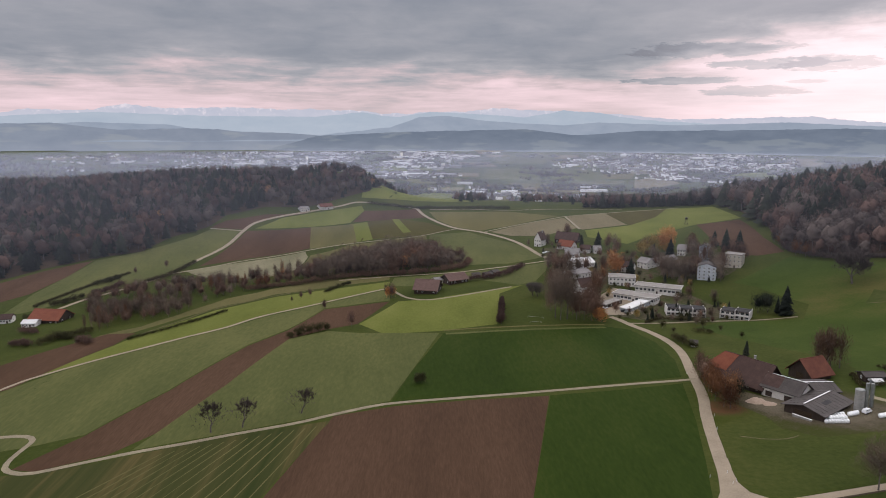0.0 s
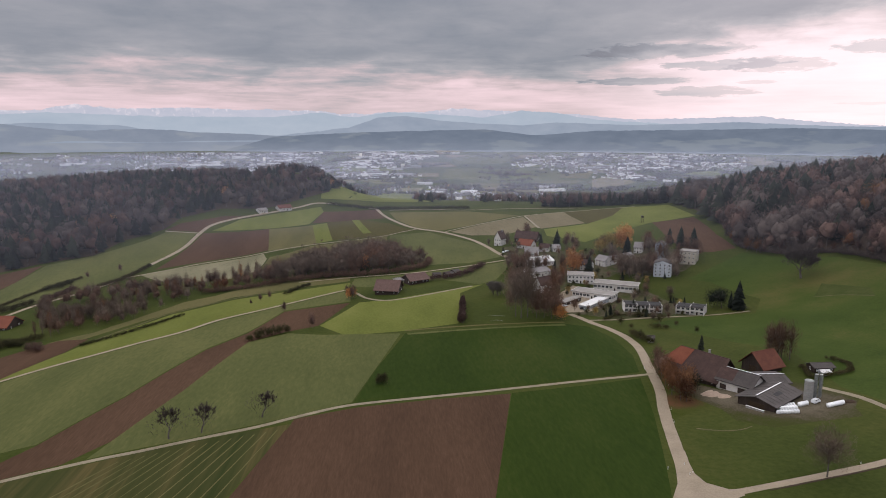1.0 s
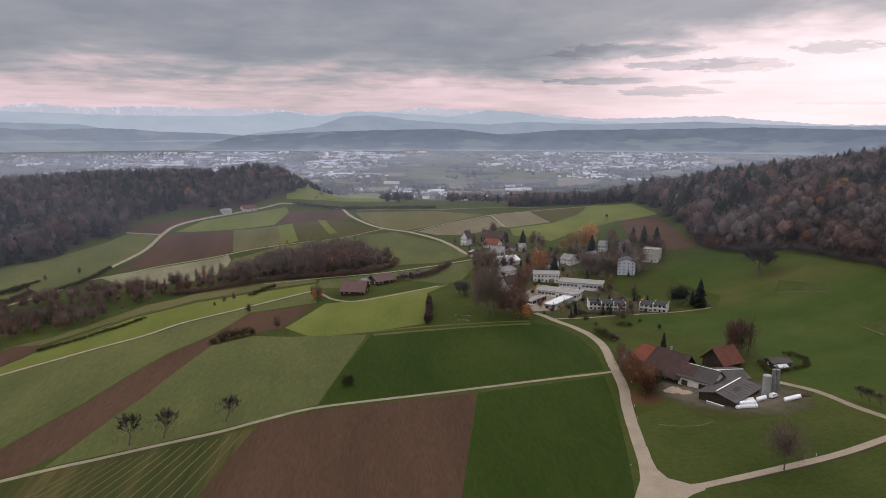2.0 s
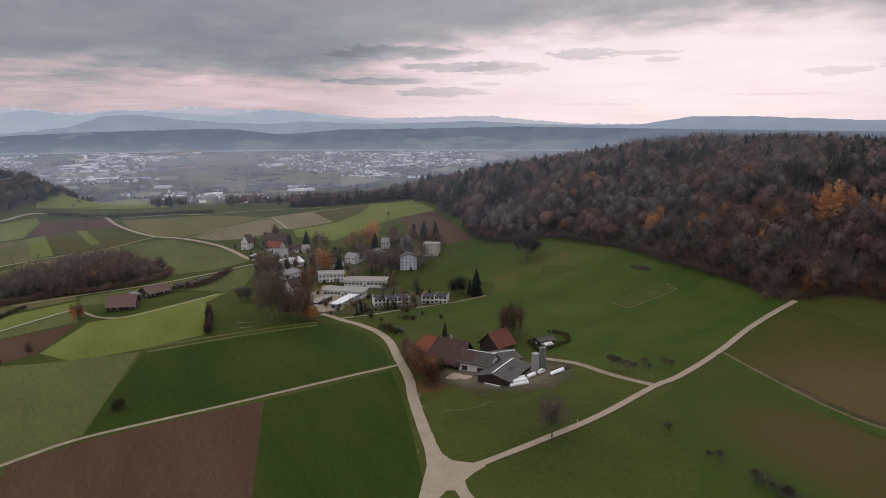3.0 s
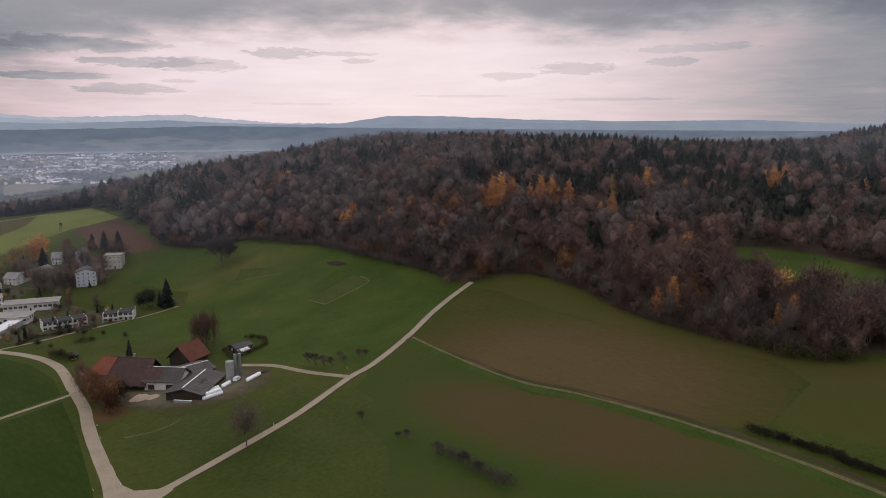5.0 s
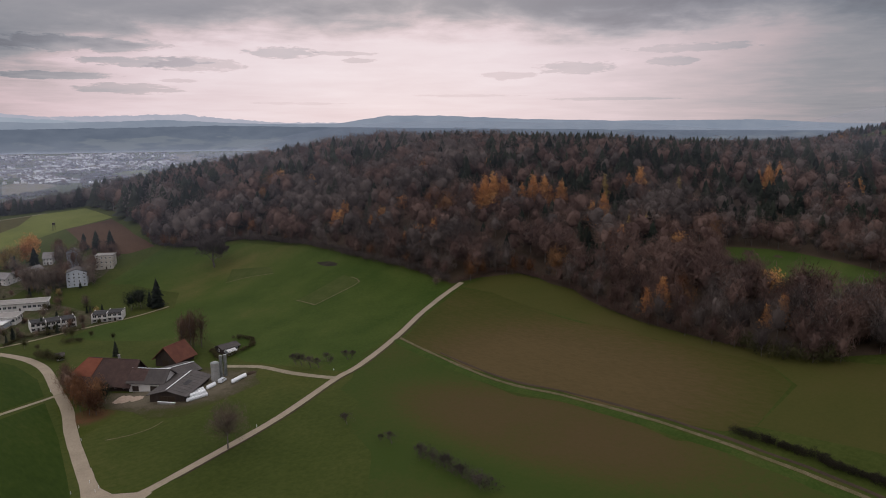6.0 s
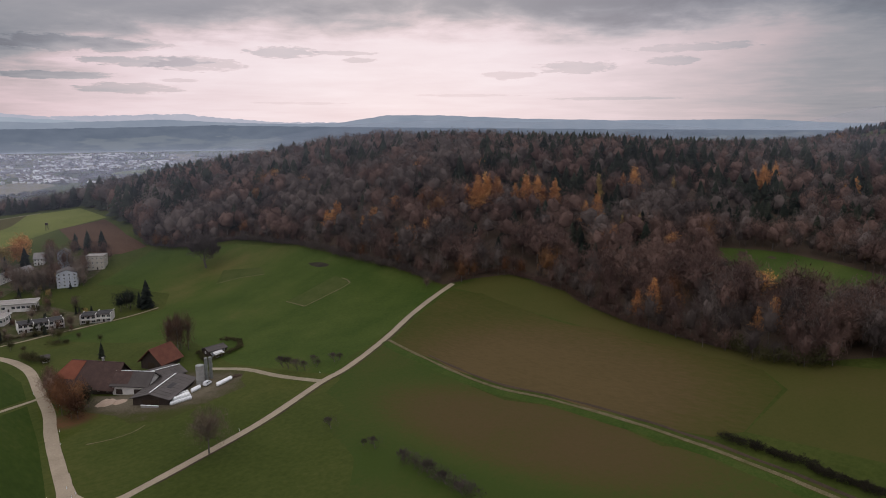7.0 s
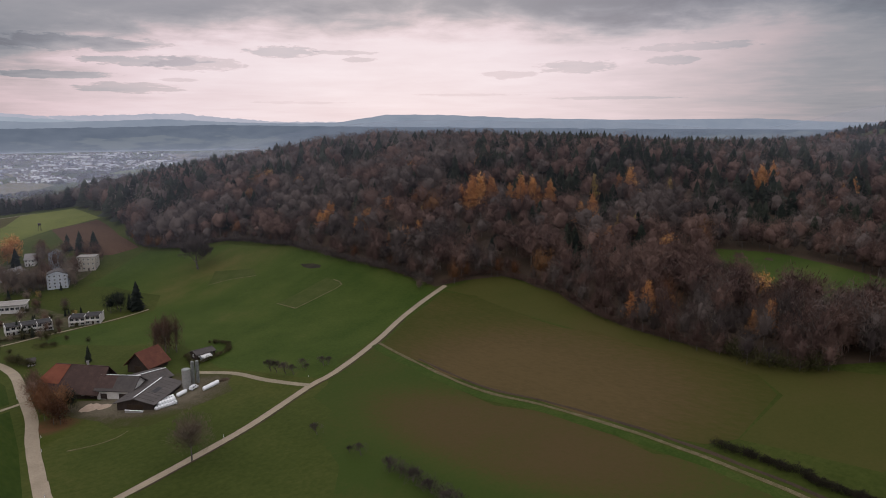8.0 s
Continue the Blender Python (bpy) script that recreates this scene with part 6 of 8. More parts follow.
for p, s in (((129.4, 325.9), 0.6), ((127.7, 315.2), 0.62), ((125.9, 305.2), 0.66), ((128.4, 297.5), 0.75), ((124.1, 292.7), 0.66), ((132.3, 302.7), 0.6)):
    forest_tree(*p, "dense", "twig_rust", s, int(s * 170), "bare reddish tree in front of the farmhouse")
for p, s, c in (((124.5, 311.6), 0.62, "twig_rust"), ((123.0, 300.0), 0.66, "twig_rust"), ((127.5, 331.0), 0.6, "twig_brown"), ((126.0, 321.5), 0.7, "twig_brown"), ((134.5, 351.0), 0.42, "twig_brown"), ((133.7, 300.0), 0.52, "needles")):
    forest_tree(*p, "dense", c, s, int(s * 270), "broad autumn tree between road and farmhouse", wide=1.2)
for p, s in (((231.6, 459.6), 0.95), ((229.5, 466.5), 0.55), ((152.5, 680.8), 0.8), ((138.4, 691.4), 0.64), ((208.4, 633.2), 0.8), ((253.6, 647.3), 0.72), ((259.2, 634.2), 0.86), ((267.9, 625.3), 0.82), ((193.2, 631.8), 0.65), ((157.7, 576.7), 0.75), ((165.2, 366.3), 0.42), ((161.6, 471.6), 0.42), ((173.0, 479.3), 0.42), ((159.8, 454.8), 0.35), ((164.9, 453.8), 0.33), ((134.7, 446.0), 0.3), ((139.8, 452.2), 0.35), ((197.7, 495.5), 0.25), ((199.7, 494.7), 0.25)):
    forest_tree(*p, "spruce", "needles", s, int(s * 310), "dark evergreen conifer in the village", wide=1.22 if s == 0.95 else 1.3 if s > 0.65 else 0.95)
for p, s in (((219.5, 473.9), 0.66), ((224.7, 470.2), 0.72), ((225.7, 478.2), 0.64)):
    forest_tree(*p, "dense", "needles", s, int(s * 150), "round dark evergreen tree beside row houses", wide=1.5)
for p, s in (((187.1, 588.3), 0.75), ((191.4, 578.6), 0.7), ((197.7, 581.7), 0.75), ((198.4, 568.2), 0.6), ((207.0, 573.4), 0.6), ((108.6, 721.2), 0.6), ((87.8, 710.9), 0.4), ((134.3, 747.2), 0.8), ((164.7, 687.5), 0.7), ((225.4, 556.7), 0.6), ((166.1, 657.3), 0.7), ((108.5, 602.5), 0.8), ((95.6, 579.6), 0.8), ((102.7, 586.7), 0.75)):
    forest_tree(*p, "dense", "twig_brown" if s > 0.65 else "twig_grey", s, int(s * 190), "bare brown garden tree in the village")
for p, s in (((186.1, 602.8), 0.6), ((183.1, 569.0), 0.55), ((188.8, 564.4), 0.55), ((207.3, 585.0), 0.7), ((217.1, 597.8), 0.7), ((227.4, 585.4), 0.65), ((229.9, 573.8), 0.6), ((248.4, 611.2), 0.6), ((223.5, 628.8), 0.6), ((232.9, 631.1), 0.6), ((261.9, 595.7), 0.5), ((164.6, 608.6), 0.5), ((152.8, 637.2), 0.55), ((145.1, 639.5), 0.5), ((96.3, 605.0), 0.7), ((90.2, 588.8), 0.65), ((93.2, 493.3), 0.6), ((96.3, 483.1), 0.6), ((102.8, 482.5), 0.65), ((74.0, 467.2), 0.8), ((87.5, 458.7), 0.8), ((83.0, 502.8), 1.1), ((89.5, 510.5), 1.0), ((82.3, 519.9), 1.0), ((98.0, 463.5), 1.1), ((101.4, 456.7), 1.1)):
    forest_tree(*p, "dense", "twig_grey" if int(s * 100) % 10 else "twig_brown", s, int(s * 390), "bare grey-brown tree between the houses")
for p, s in (((168.0, 679.3), 0.7), ((159.8, 674.2), 0.6), ((159.6, 607.7), 0.6), ((186.5, 579.9), 0.8), ((190.8, 573.8), 0.9), ((196.0, 567.3), 0.75), ((203.2, 573.2), 0.7), ((191.7, 614.1), 0.7), ((190.5, 626.6), 0.75), ((191.5, 653.5), 0.8), ((186.3, 653.5), 0.6), ((228.2, 602.5), 1), ((228.7, 576.2), 0.75), ((236.3, 581.7), 0.8), ((255.7, 611.0), 0.8), ((123.4, 741.5), 0.6), ((136.2, 586.5), 0.8), ((121.6, 584.3), 0.8), ((113.6, 581.3), 0.85), ((105.7, 570.5), 0.9), ((101.5, 582.8), 0.8), ((96.5, 587.7), 0.8), ((93.3, 605.7), 0.7), ((120.0, 542.1), 0.8), ((121.1, 526.3), 0.8), ((172.2, 626.8), 0.5), ((209.2, 570.9), 0.6), ((263.6, 603.9), 0.6), ((231.8, 600.3), 0.9), ((218.1, 586.9), 0.8)):
    forest_tree(*p, "dense", "twig_grey" if int(s * 100) % 20 else "twig_brown", s, int(s * 410 + p[0]), "bare brown garden tree beside village houses")
for p, s in (((233.3, 647.1), 0.8), ((138.4, 773.6), 0.7), ((130.1, 557.7), 0.75), ((200.5, 579.1), 0.55), ((112.0, 505.7), 0.9)):
    forest_tree(*p, "dense", "twig_rust", s, int(s * 410 + p[0]), "garden tree with withered red-brown leaves")
for p, s in (((138.6, 464.8), 0.28), ((143.8, 457.1), 0.22), ((162.9, 467.6), 0.25), ((167.3, 463.0), 0.2), ((166.5, 434.1), 0.35), ((139.9, 393.3), 0.3), ((141.7, 384.1), 0.25), ((142.9, 419.0), 0.2), ((139.4, 429.8), 0.3), ((200.8, 503.6), 0.3), ((179.1, 519.9), 0.3), ((186.7, 518.4), 0.3), ((145.4, 475.0), 0.25), ((190.6, 456.0), 0.2), ((154.8, 573.5), 0.3), ((165.1, 577.4), 0.3), ((174.6, 425.6), 0.2), ((179.7, 406.1), 0.2)):
    forest_tree(*p, "dense", "bush", s, int(s * 410 + p[0]), "dark evergreen garden bush in the village", wide=1.6)
for p, s in (((186.5, 579.9), 0.95), ((188.9, 574.3), 1), ((196.0, 569.0), 0.95), ((200.7, 567.5), 1), ((205.4, 569.1), 0.85), ((225.9, 564.6), 0.9), ((234.3, 579.5), 0.8), ((225.0, 621.7), 0.9), ((231.3, 646.3), 0.8), ((244.8, 628.7), 0.8), ((260.7, 606.5), 0.7)):
    forest_tree(*p, "dense", "twig_brown" if s < 0.9 else "twig_grey", s, int(s * 430 + p[1]), "broad bare tree beside the apartment houses", wide=1.25)
for p, s in (((-59.5, 441.7), 0.5), ((-86.0, 493.9), 0.4), ((-105.6, 543.8), 0.32), ((-111.8, 538.2), 0.3), ((-117.2, 530.1), 0.2), ((-335.6, 774.8), 0.5), ((-289.9, 721.5), 0.4), ((-308.3, 688.6), 0.35), ((-493.4, 4524.1), 0.6), ((-38.9, 518.1), 0.55), ((-42.7, 522.7), 0.5), ((37.8, 434.1), 0.5)):
    forest_tree(*p, "fine", "twig_brown", s, int(s * 230), "small bare field tree")
for p in ((-40.2, 518.4), (-37.3, 519.3), (-41.8, 517.1)):
    forest_tree(*p, "gold_fine", "leaf_gold", 0.42, 17, "orange autumn tree beside a barn")
for p, s in (((183.6, 193.4), 0.8), ((182.5, 166.7), 0.75), ((181.8, 151.0), 0.85), ((180.5, 138.9), 0.9), ((179.3, 129.4), 0.8), ((181.5, 172.0), 0.5), ((179.8, 144.5), 0.6), ((177.3, 120.4), 0.8), ((219.7, 250.9), 0.6), ((229.7, 246.4), 0.65)):
    set_tree("fruit_tree", "small bare fruit tree on the meadow", APPLE, *p, s, s * 900)
for p, s in (((211.0, 266.0), 1.0), ((211.4, 261.8), 1.05), ((212.6, 256.1), 1.0), ((214.3, 252.3), 0.8), ((221.5, 254.3), 0.75), ((228.0, 247.3), 0.8)):
    set_tree("fruit_tree", "bare shrubby tree beside the road", APPLE, *p, s, s * 400)
for p, s in (((366.7, 420.2), 0.8), ((363.5, 373.2), 0.75), ((354.3, 328.1), 0.6), ((368.0, 324.3), 0.55), ((402.1, 198.5), 0.75), ((330.2, 136.0), 0.75), ((329.6, 80.9), 0.6), ((436.0, 231.0), 0.9), ((415.6, 309.4), 1.15), ((420.4, 303.9), 1.0), ((416.8, 318.4), 1.0), ((432.9, 287.1), 1.0), ((441.1, 283.1), 0.9), ((492.6, 235.0), 1.0), ((597.9, 180.4), 0.9), ((607.0, 174.9), 0.95), ((412.9, 675.7), 0.7), ((447.8, 273.0), 0.8), ((620.9, 122.4), 0.8)):
    for dx, dy, k in ((0, 0, 1.0), (6, 3, 0.85), (-4, 6, 0.78)):
        forest_tree(p[0] + dx, p[1] + dy, "larch", "leaf_gold", s * k * 1.25, int(s * 200) + dx, "golden-orange larch in the wood", wide=1.45)
for p, s in (((475.6, 253.8), 1.0), ((385.3, 337.8), 0.7), ((513.7, 214.8), 0.9), ((434.5, 199.2), 0.8), ((428.8, 207.9), 0.8)):
    forest_tree(*p, "larch", "leaf_yellow", s, int(s * 200), "pale golden larch in the wood")


GARDENS = [(95, 700), (112, 708), (131, 700), (160, 665), (200, 628), (262, 622), (268, 600), (250, 575), (226, 556), (196, 540), (206, 500), (236, 478), (212, 452), (190, 447), (150, 441), (118, 440), (104, 452), (98, 500), (90, 560), (92, 640)]
g_garden = random.Random(77)
for px, py in zip(*scatter(GARDENS, 11.5, 41)):
    if any(math.hypot(px - hx, py - hy) < r for hx, hy, r in HOUSES) or noise.noise((px * 0.03, py * 0.03, 4.0)) < -0.12:
        continue
    k = g_garden.random()
    if k < 0.45:
        forest_tree(px, py, "dense", g_garden.choice(("twig_brown", "twig_grey")), g_garden.uniform(0.22, 0.5), g_garden.randrange(900), "small bare tree in a village garden", "garden trees", wide=1.3)
    elif k < 0.62:
        forest_tree(px, py, "spruce", "needles", g_garden.uniform(0.16, 0.34), g_garden.randrange(900), "small dark conifer in a village garden", "garden trees", wide=1.1)
    elif k < 0.72:
        forest_tree(px, py, "gold_fine", "leaf_yellow", g_garden.uniform(0.2, 0.36), g_garden.randrange(900), "small yellow-leaved garden tree in the village", "garden trees", wide=1.4)
    else:
        forest_tree(px, py, "dense", "bush", g_garden.uniform(0.14, 0.26), g_garden.randrange(900), "low evergreen shrub in a village garden", "garden trees", wide=1.8)


def hedge(name, label, pts, width, height, mat="bush", seed=1, category="hedge", density=3.0):
    """A hedge or a row of scrub: leafy clumps along a line."""
    g = np.random.default_rng(seed)
    line = spline(pts, max(1.0, width * 0.33))
    V, F = [], []
    k = 0
    for p in line:
        s = 0.7 + 0.6 * g.random()
        n = int(60 * density)
        v, f = slivers(n, width / 2 * s, height * 0.5 * s, height * 0.48 * s, height * 0.24, height * 0.07, int(g.integers(1e6)), up=0.5, shell=0.3)
        v = v + (p.x + g.normal() * width * 0.15, p.y + g.normal() * width * 0.15, ground(p.x, p.y))
        V.append(v), F.append(f + k)
        k += len(v)
    V, F = np.concatenate(V), np.concatenate(F)
    me = mesh_tris(name, V, F, [M[mat]], np.zeros(len(F)))
    return tagged(new(name, me), label, category)


hedge("hedge", "dark bushy hedge on a field edge", [(-95.1, 418.7), (-87.2, 428.9), (-74.7, 435.6)], 6, 5, "bush", 3)
hedge("hedge", "thin dark hedge between fields", [(-202.1, 432.2), (-190.1, 451.9), (-178.8, 472.8), (-162.3, 509.0)], 2.5, 2.0, "bush", 4)
hedge("hedge", "clumps of scrub along a lane", [(-335.8, 558.8), (-331.3, 603.1), (-324.2, 651.0), (-313.5, 687.7)], 3, 2.4, "bush", 5)
hedge("hedge", "scrub along a farm lane", [(-282.2, 653.0), (-273.1, 685.3), (-271.6, 753.9)], 4, 3.5, "bush", 6)
hedge("hedge", "scrub beside a farm in the dip", [(-262.8, 439.4), (-255.1, 452.7), (-241.2, 463.0)], 6, 5, "bush", 7)
hedge("hedge", "bushes on the meadow", [(-94.1, 553.3), (-86.6, 571.1), (-78.2, 578.5)], 4, 3, "bush", 8)
hedge("hedge", "tall clipped autumn hedge beside a garden plot", [(36.7, 434.7), (39.5, 458.3), (42.4, 487.1)], 3, 6, "twig_brown", 9)
hedge("hedge", "dark scrub bank along a field track", [(244.8, 67.3), (243.6, 57.2), (242.2, 46.9), (239.5, 34.4), (236.9, 21.8)], 4.5, 2.4, "bush_dark", 10, density=7)
hedge("hedge", "dark hedge round a walled garden", [(198.9, 325.2), (194.4, 309.1), (205.3, 308.7), (215.3, 311.6), (219.4, 321.4), (216.5, 331.2)], 3, 2.2, "bush", 11)
hedge("hedge", "bare grey shrubs along the wood's edge", [(294.6, 594.0), (308.3, 554.6), (334.1, 517.0), (339.2, 442.3), (331.4, 362.9), (329.5, 304.6), (326.1, 272.6)], 8, 5.5, "twig_grey", 52, density=2)
hedge("hedge", "leafy shrubs along the wood's edge", [(330.6, 264.8), (345.9, 255.7), (353.7, 240.3), (348.5, 197.0), (328.3, 157.4), (315.1, 116.4), (307.9, 89.2)], 6, 3.5, "twig_brown", 12, density=2)
hedge("hedge", "leafy shrubs along the wood's edge", [(307.9, 89.2), (303.1, 74.4), (303.3, 62.4), (310.1, 54.7)], 9, 6, "bush", 13)
hedge("hedge", "dark hedge along the plateau rim", [(-113.4, 1084.1), (-73.3, 1075.1), (-38.1, 1062.7), (55.6, 1044.3), (96.6, 1030.6)], 6, 5, "bush", 14)
hedge("hedge", "garden hedge beside row houses", [(133.0, 442.8), (144.5, 455.2), (155.0, 455.6), (177.2, 452.7)], 2.5, 2, "bush", 15)
hedge("hedge", "bushes beside the road bend", [(138.3, 402.8), (139.9, 393.3), (143.0, 386.5)], 5, 4, "bush", 16)
hedge("hedge", "low bushes on the meadow", [(157.6, 421.9), (163.5, 421.9), (165.8, 417.5)], 5, 3, "bush", 17)
for k, (p, q) in enumerate((((-298, 480), (-286, 474)), ((-262, 455), (-247, 448)), ((-236, 436), (-226, 430)), ((-318, 520), (-300, 522)), ((-286, 446), (-270, 440)), ((-322, 560), (-312, 590)), ((-306, 600), (-300, 640)), ((-322, 640), (-316, 668)))):
    hedge("scrub", "brown scrub round a farm in the dip", [p, ((p[0] + q[0]) / 2 + 2, (p[1] + q[1]) / 2), q], 6, 4.5, "bush" if k % 2 else "twig_brown", 40 + k, category="scrub", density=4)
hedge("scrub", "brown scrub along the foot of a strip of wood", [(-168.0, 590.0), (-130.0, 595.0), (-82.0, 606.0), (-22.0, 596.0), (16.0, 610.0), (24.0, 640.0)], 6, 5.0, "garden_brown", 67, category="scrub", density=3)
hedge("scrub", "scrub and young trees round the field sheds", [(23.0, 561.0), (36.0, 563.0), (48.0, 570.0), (58.0, 584.0), (70.0, 606.0)], 6, 4.5, "twig_brown", 61, category="scrub", density=3)
hedge("bush", "lone dark bush in the green field", [(-13.2, 330.9), (-11.8, 331.7), (-10.4, 330.8)], 3.5, 4.5, "bush", 18, category="bush")
hedge("hedge", "scrub on the sprouting field", [(183.9, 151.9), (182.0, 139.3), (181.1, 128.3), (179.0, 117.1)], 8, 3, "twig_grey", 19)
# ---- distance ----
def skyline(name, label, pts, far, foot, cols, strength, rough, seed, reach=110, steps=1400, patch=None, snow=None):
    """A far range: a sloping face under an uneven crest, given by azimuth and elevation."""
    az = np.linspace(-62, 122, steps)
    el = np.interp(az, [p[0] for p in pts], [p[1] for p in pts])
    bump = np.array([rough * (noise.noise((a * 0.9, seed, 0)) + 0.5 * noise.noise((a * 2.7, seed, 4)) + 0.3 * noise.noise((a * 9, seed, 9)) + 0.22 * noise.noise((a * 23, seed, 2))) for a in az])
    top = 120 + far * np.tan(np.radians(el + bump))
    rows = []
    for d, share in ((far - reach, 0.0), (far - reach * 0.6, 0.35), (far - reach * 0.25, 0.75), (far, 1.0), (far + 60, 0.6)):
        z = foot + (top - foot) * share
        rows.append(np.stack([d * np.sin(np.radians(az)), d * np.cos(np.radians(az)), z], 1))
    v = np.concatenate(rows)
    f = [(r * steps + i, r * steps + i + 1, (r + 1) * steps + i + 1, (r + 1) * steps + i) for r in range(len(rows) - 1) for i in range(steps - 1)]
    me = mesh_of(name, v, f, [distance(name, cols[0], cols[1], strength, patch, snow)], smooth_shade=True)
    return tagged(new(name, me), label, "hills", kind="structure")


# self-lit ranges; painted haze makes each farther one paler and bluer
skyline("backdrop_ridge", "dark wooded ridge across the valley, blue-grey with painted haze", [(-40.9, -1.92), (-16.2, -2.32), (-12.8, -1.59), (-10.1, -0.84), (-6.6, -0.66), (-3.9, -0.52), (6.6, -0.25), (10.2, -0.68), (11.5, -0.67), (15.3, -0.34), (22.2, -0.26), (29.6, -0.10)] + [(36.9, -0.22), (50.0, -0.37), (61.0, -0.46), (76.6, -0.51)], 4560, -75, ((0.104, 0.131, 0.172), (0.135, 0.165, 0.208)), 1.0, 0.05, 1, 380, patch=(0.22, 0.25, 0.265))
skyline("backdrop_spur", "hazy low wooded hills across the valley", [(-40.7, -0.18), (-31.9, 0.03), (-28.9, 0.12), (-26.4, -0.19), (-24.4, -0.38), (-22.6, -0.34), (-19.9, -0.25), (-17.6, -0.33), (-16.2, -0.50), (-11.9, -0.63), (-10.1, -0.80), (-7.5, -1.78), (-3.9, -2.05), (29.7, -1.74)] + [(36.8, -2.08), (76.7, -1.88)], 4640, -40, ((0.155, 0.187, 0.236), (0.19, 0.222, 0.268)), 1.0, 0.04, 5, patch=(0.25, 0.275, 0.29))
skyline("backdrop_hills", "hills behind the ridge, haze coloured in pale blue", [(-40.7, -0.12), (-31.9, -0.09), (-26.7, 0.17), (-21.0, -0.00), (-19.1, -0.38), (-10.1, -0.62), (-4.3, -0.16), (-2.0, 0.65), (0.2, 0.79), (3.4, 0.40), (6.6, 0.19), (9.7, 0.07), (12.3, 0.30), (18.2, 0.10), (26.0, 0.33), (29.6, 0.14)] + [(34.3, 0.00), (38.7, 0.04), (42.7, 0.66), (46.8, 0.66), (53.6, 0.38), (61.0, 0.23), (71.1, 0.29), (76.5, -0.00)], 4690, 20, ((0.20, 0.243, 0.30), (0.245, 0.285, 0.34)), 1.0, 0.04, 2)
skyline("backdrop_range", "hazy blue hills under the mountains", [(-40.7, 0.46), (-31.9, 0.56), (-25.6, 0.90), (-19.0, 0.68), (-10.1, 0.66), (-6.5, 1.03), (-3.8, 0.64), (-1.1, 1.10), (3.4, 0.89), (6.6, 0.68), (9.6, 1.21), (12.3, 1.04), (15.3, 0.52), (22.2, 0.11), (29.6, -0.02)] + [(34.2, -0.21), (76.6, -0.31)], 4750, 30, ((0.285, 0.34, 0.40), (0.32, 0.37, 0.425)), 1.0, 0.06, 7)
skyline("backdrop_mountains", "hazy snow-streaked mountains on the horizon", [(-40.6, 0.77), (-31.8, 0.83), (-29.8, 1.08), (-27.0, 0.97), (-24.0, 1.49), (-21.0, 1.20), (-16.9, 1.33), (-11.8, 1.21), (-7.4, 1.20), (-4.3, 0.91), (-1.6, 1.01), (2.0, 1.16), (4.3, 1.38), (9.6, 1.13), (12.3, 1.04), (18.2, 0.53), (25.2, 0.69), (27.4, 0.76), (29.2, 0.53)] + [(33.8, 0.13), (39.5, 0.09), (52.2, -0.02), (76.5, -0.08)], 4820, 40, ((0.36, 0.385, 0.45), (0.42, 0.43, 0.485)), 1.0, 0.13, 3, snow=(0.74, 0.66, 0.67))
# ---- farmyard ----
def by_name(name):
    return bpy.data.objects[name]


FARM = by_name("farmhouse")
SHED = by_name("machine_shed")


def slab_on_roof(name, label, parent, x0, x1, y0, y1, eave, ridge, run, mat, lift_by=0.40, across=False):
    """A thin sheet that lies on one slope of a roof; y0 and y1 run from eave to ridge, 0 to 1."""
    pts = []
    for dz in (0.0, 0.06):
        for x, s in ((x0, y0), (x1, y0), (x1, y1), (x0, y1)):
            z = eave + (ridge - eave) * s + lift_by + dz
            pts.append((run * (s - 1), x, z) if across == -1 else (run * (1 - s), x, z) if across else (x, run * s, z))
    return part(name, (pts, BOX), mat, parent, label)


farm_roof = [c for c in FARM.children if c.name.startswith("roof")][0]
half = abs(farm_roof.data.vertices[0].co.x) - 1.8
EAVE, RIDGE, RUN, OVER = 4.6, 13.0, 8.0, 1.8
LOW = EAVE - (RIDGE - EAVE) / RUN * OVER
hip_x = -(half + OVER) * 0.5


def tile_sheet(name, label, corners, out):
    """A thin sheet of newer tiles over corners of the farmhouse roof."""
    n = len(corners)
    v = [Vector(c) + Vector(out) * k for k in (0.40, 0.47) for c in corners]
    f = [tuple(range(n))[::-1], tuple(range(n, 2 * n))] + [(i, (i + 1) % n, n + (i + 1) % n, n + i) for i in range(n)]
    part(name, (v, f), "orange_tile", farm_roof, label)


tile_sheet("hip_tiles", "orange newer tiles on the hipped roof end", [(-half - OVER, 2 * RUN + OVER, LOW), (-half - OVER, -OVER, LOW), (hip_x, RUN, RIDGE)], (-0.6, 0, 0.8))
low_z = EAVE + (RIDGE - EAVE) * 0.16
tile_sheet("tile_patch", "orange newer roof tiles", [(hip_x - (half + OVER) * 0.36, RUN * 0.16, low_z), (-half * 0.22, RUN * 0.16, low_z), (-half * 0.08, RUN * 0.985, RIDGE - 0.1), (hip_x, RUN * 0.985, RIDGE - 0.1)], (0, -0.6, 0.8))
part("gable_front", boxes((-half - 0.06, 8.0, 3.4, 0.16, 11.0, 5.6)), "white_wall", FARM, "white rendered gable end")
shed_roof = [c for c in SHED.children if c.name.startswith("roof")][0]
hw = abs(shed_roof.data.vertices[0].co.x) - 1.2
slab_on_roof("skylight", "pale translucent ridge skylight", shed_roof, 1.0, 25.0, 0.86, 0.99, 3.0, 5.1, hw, "film", across=-1)
slab_on_roof("skylight", "dark roof panel", shed_roof, 9.0, 15.0, 0.42, 0.66, 3.0, 5.1, hw, "black_roof", across=1)
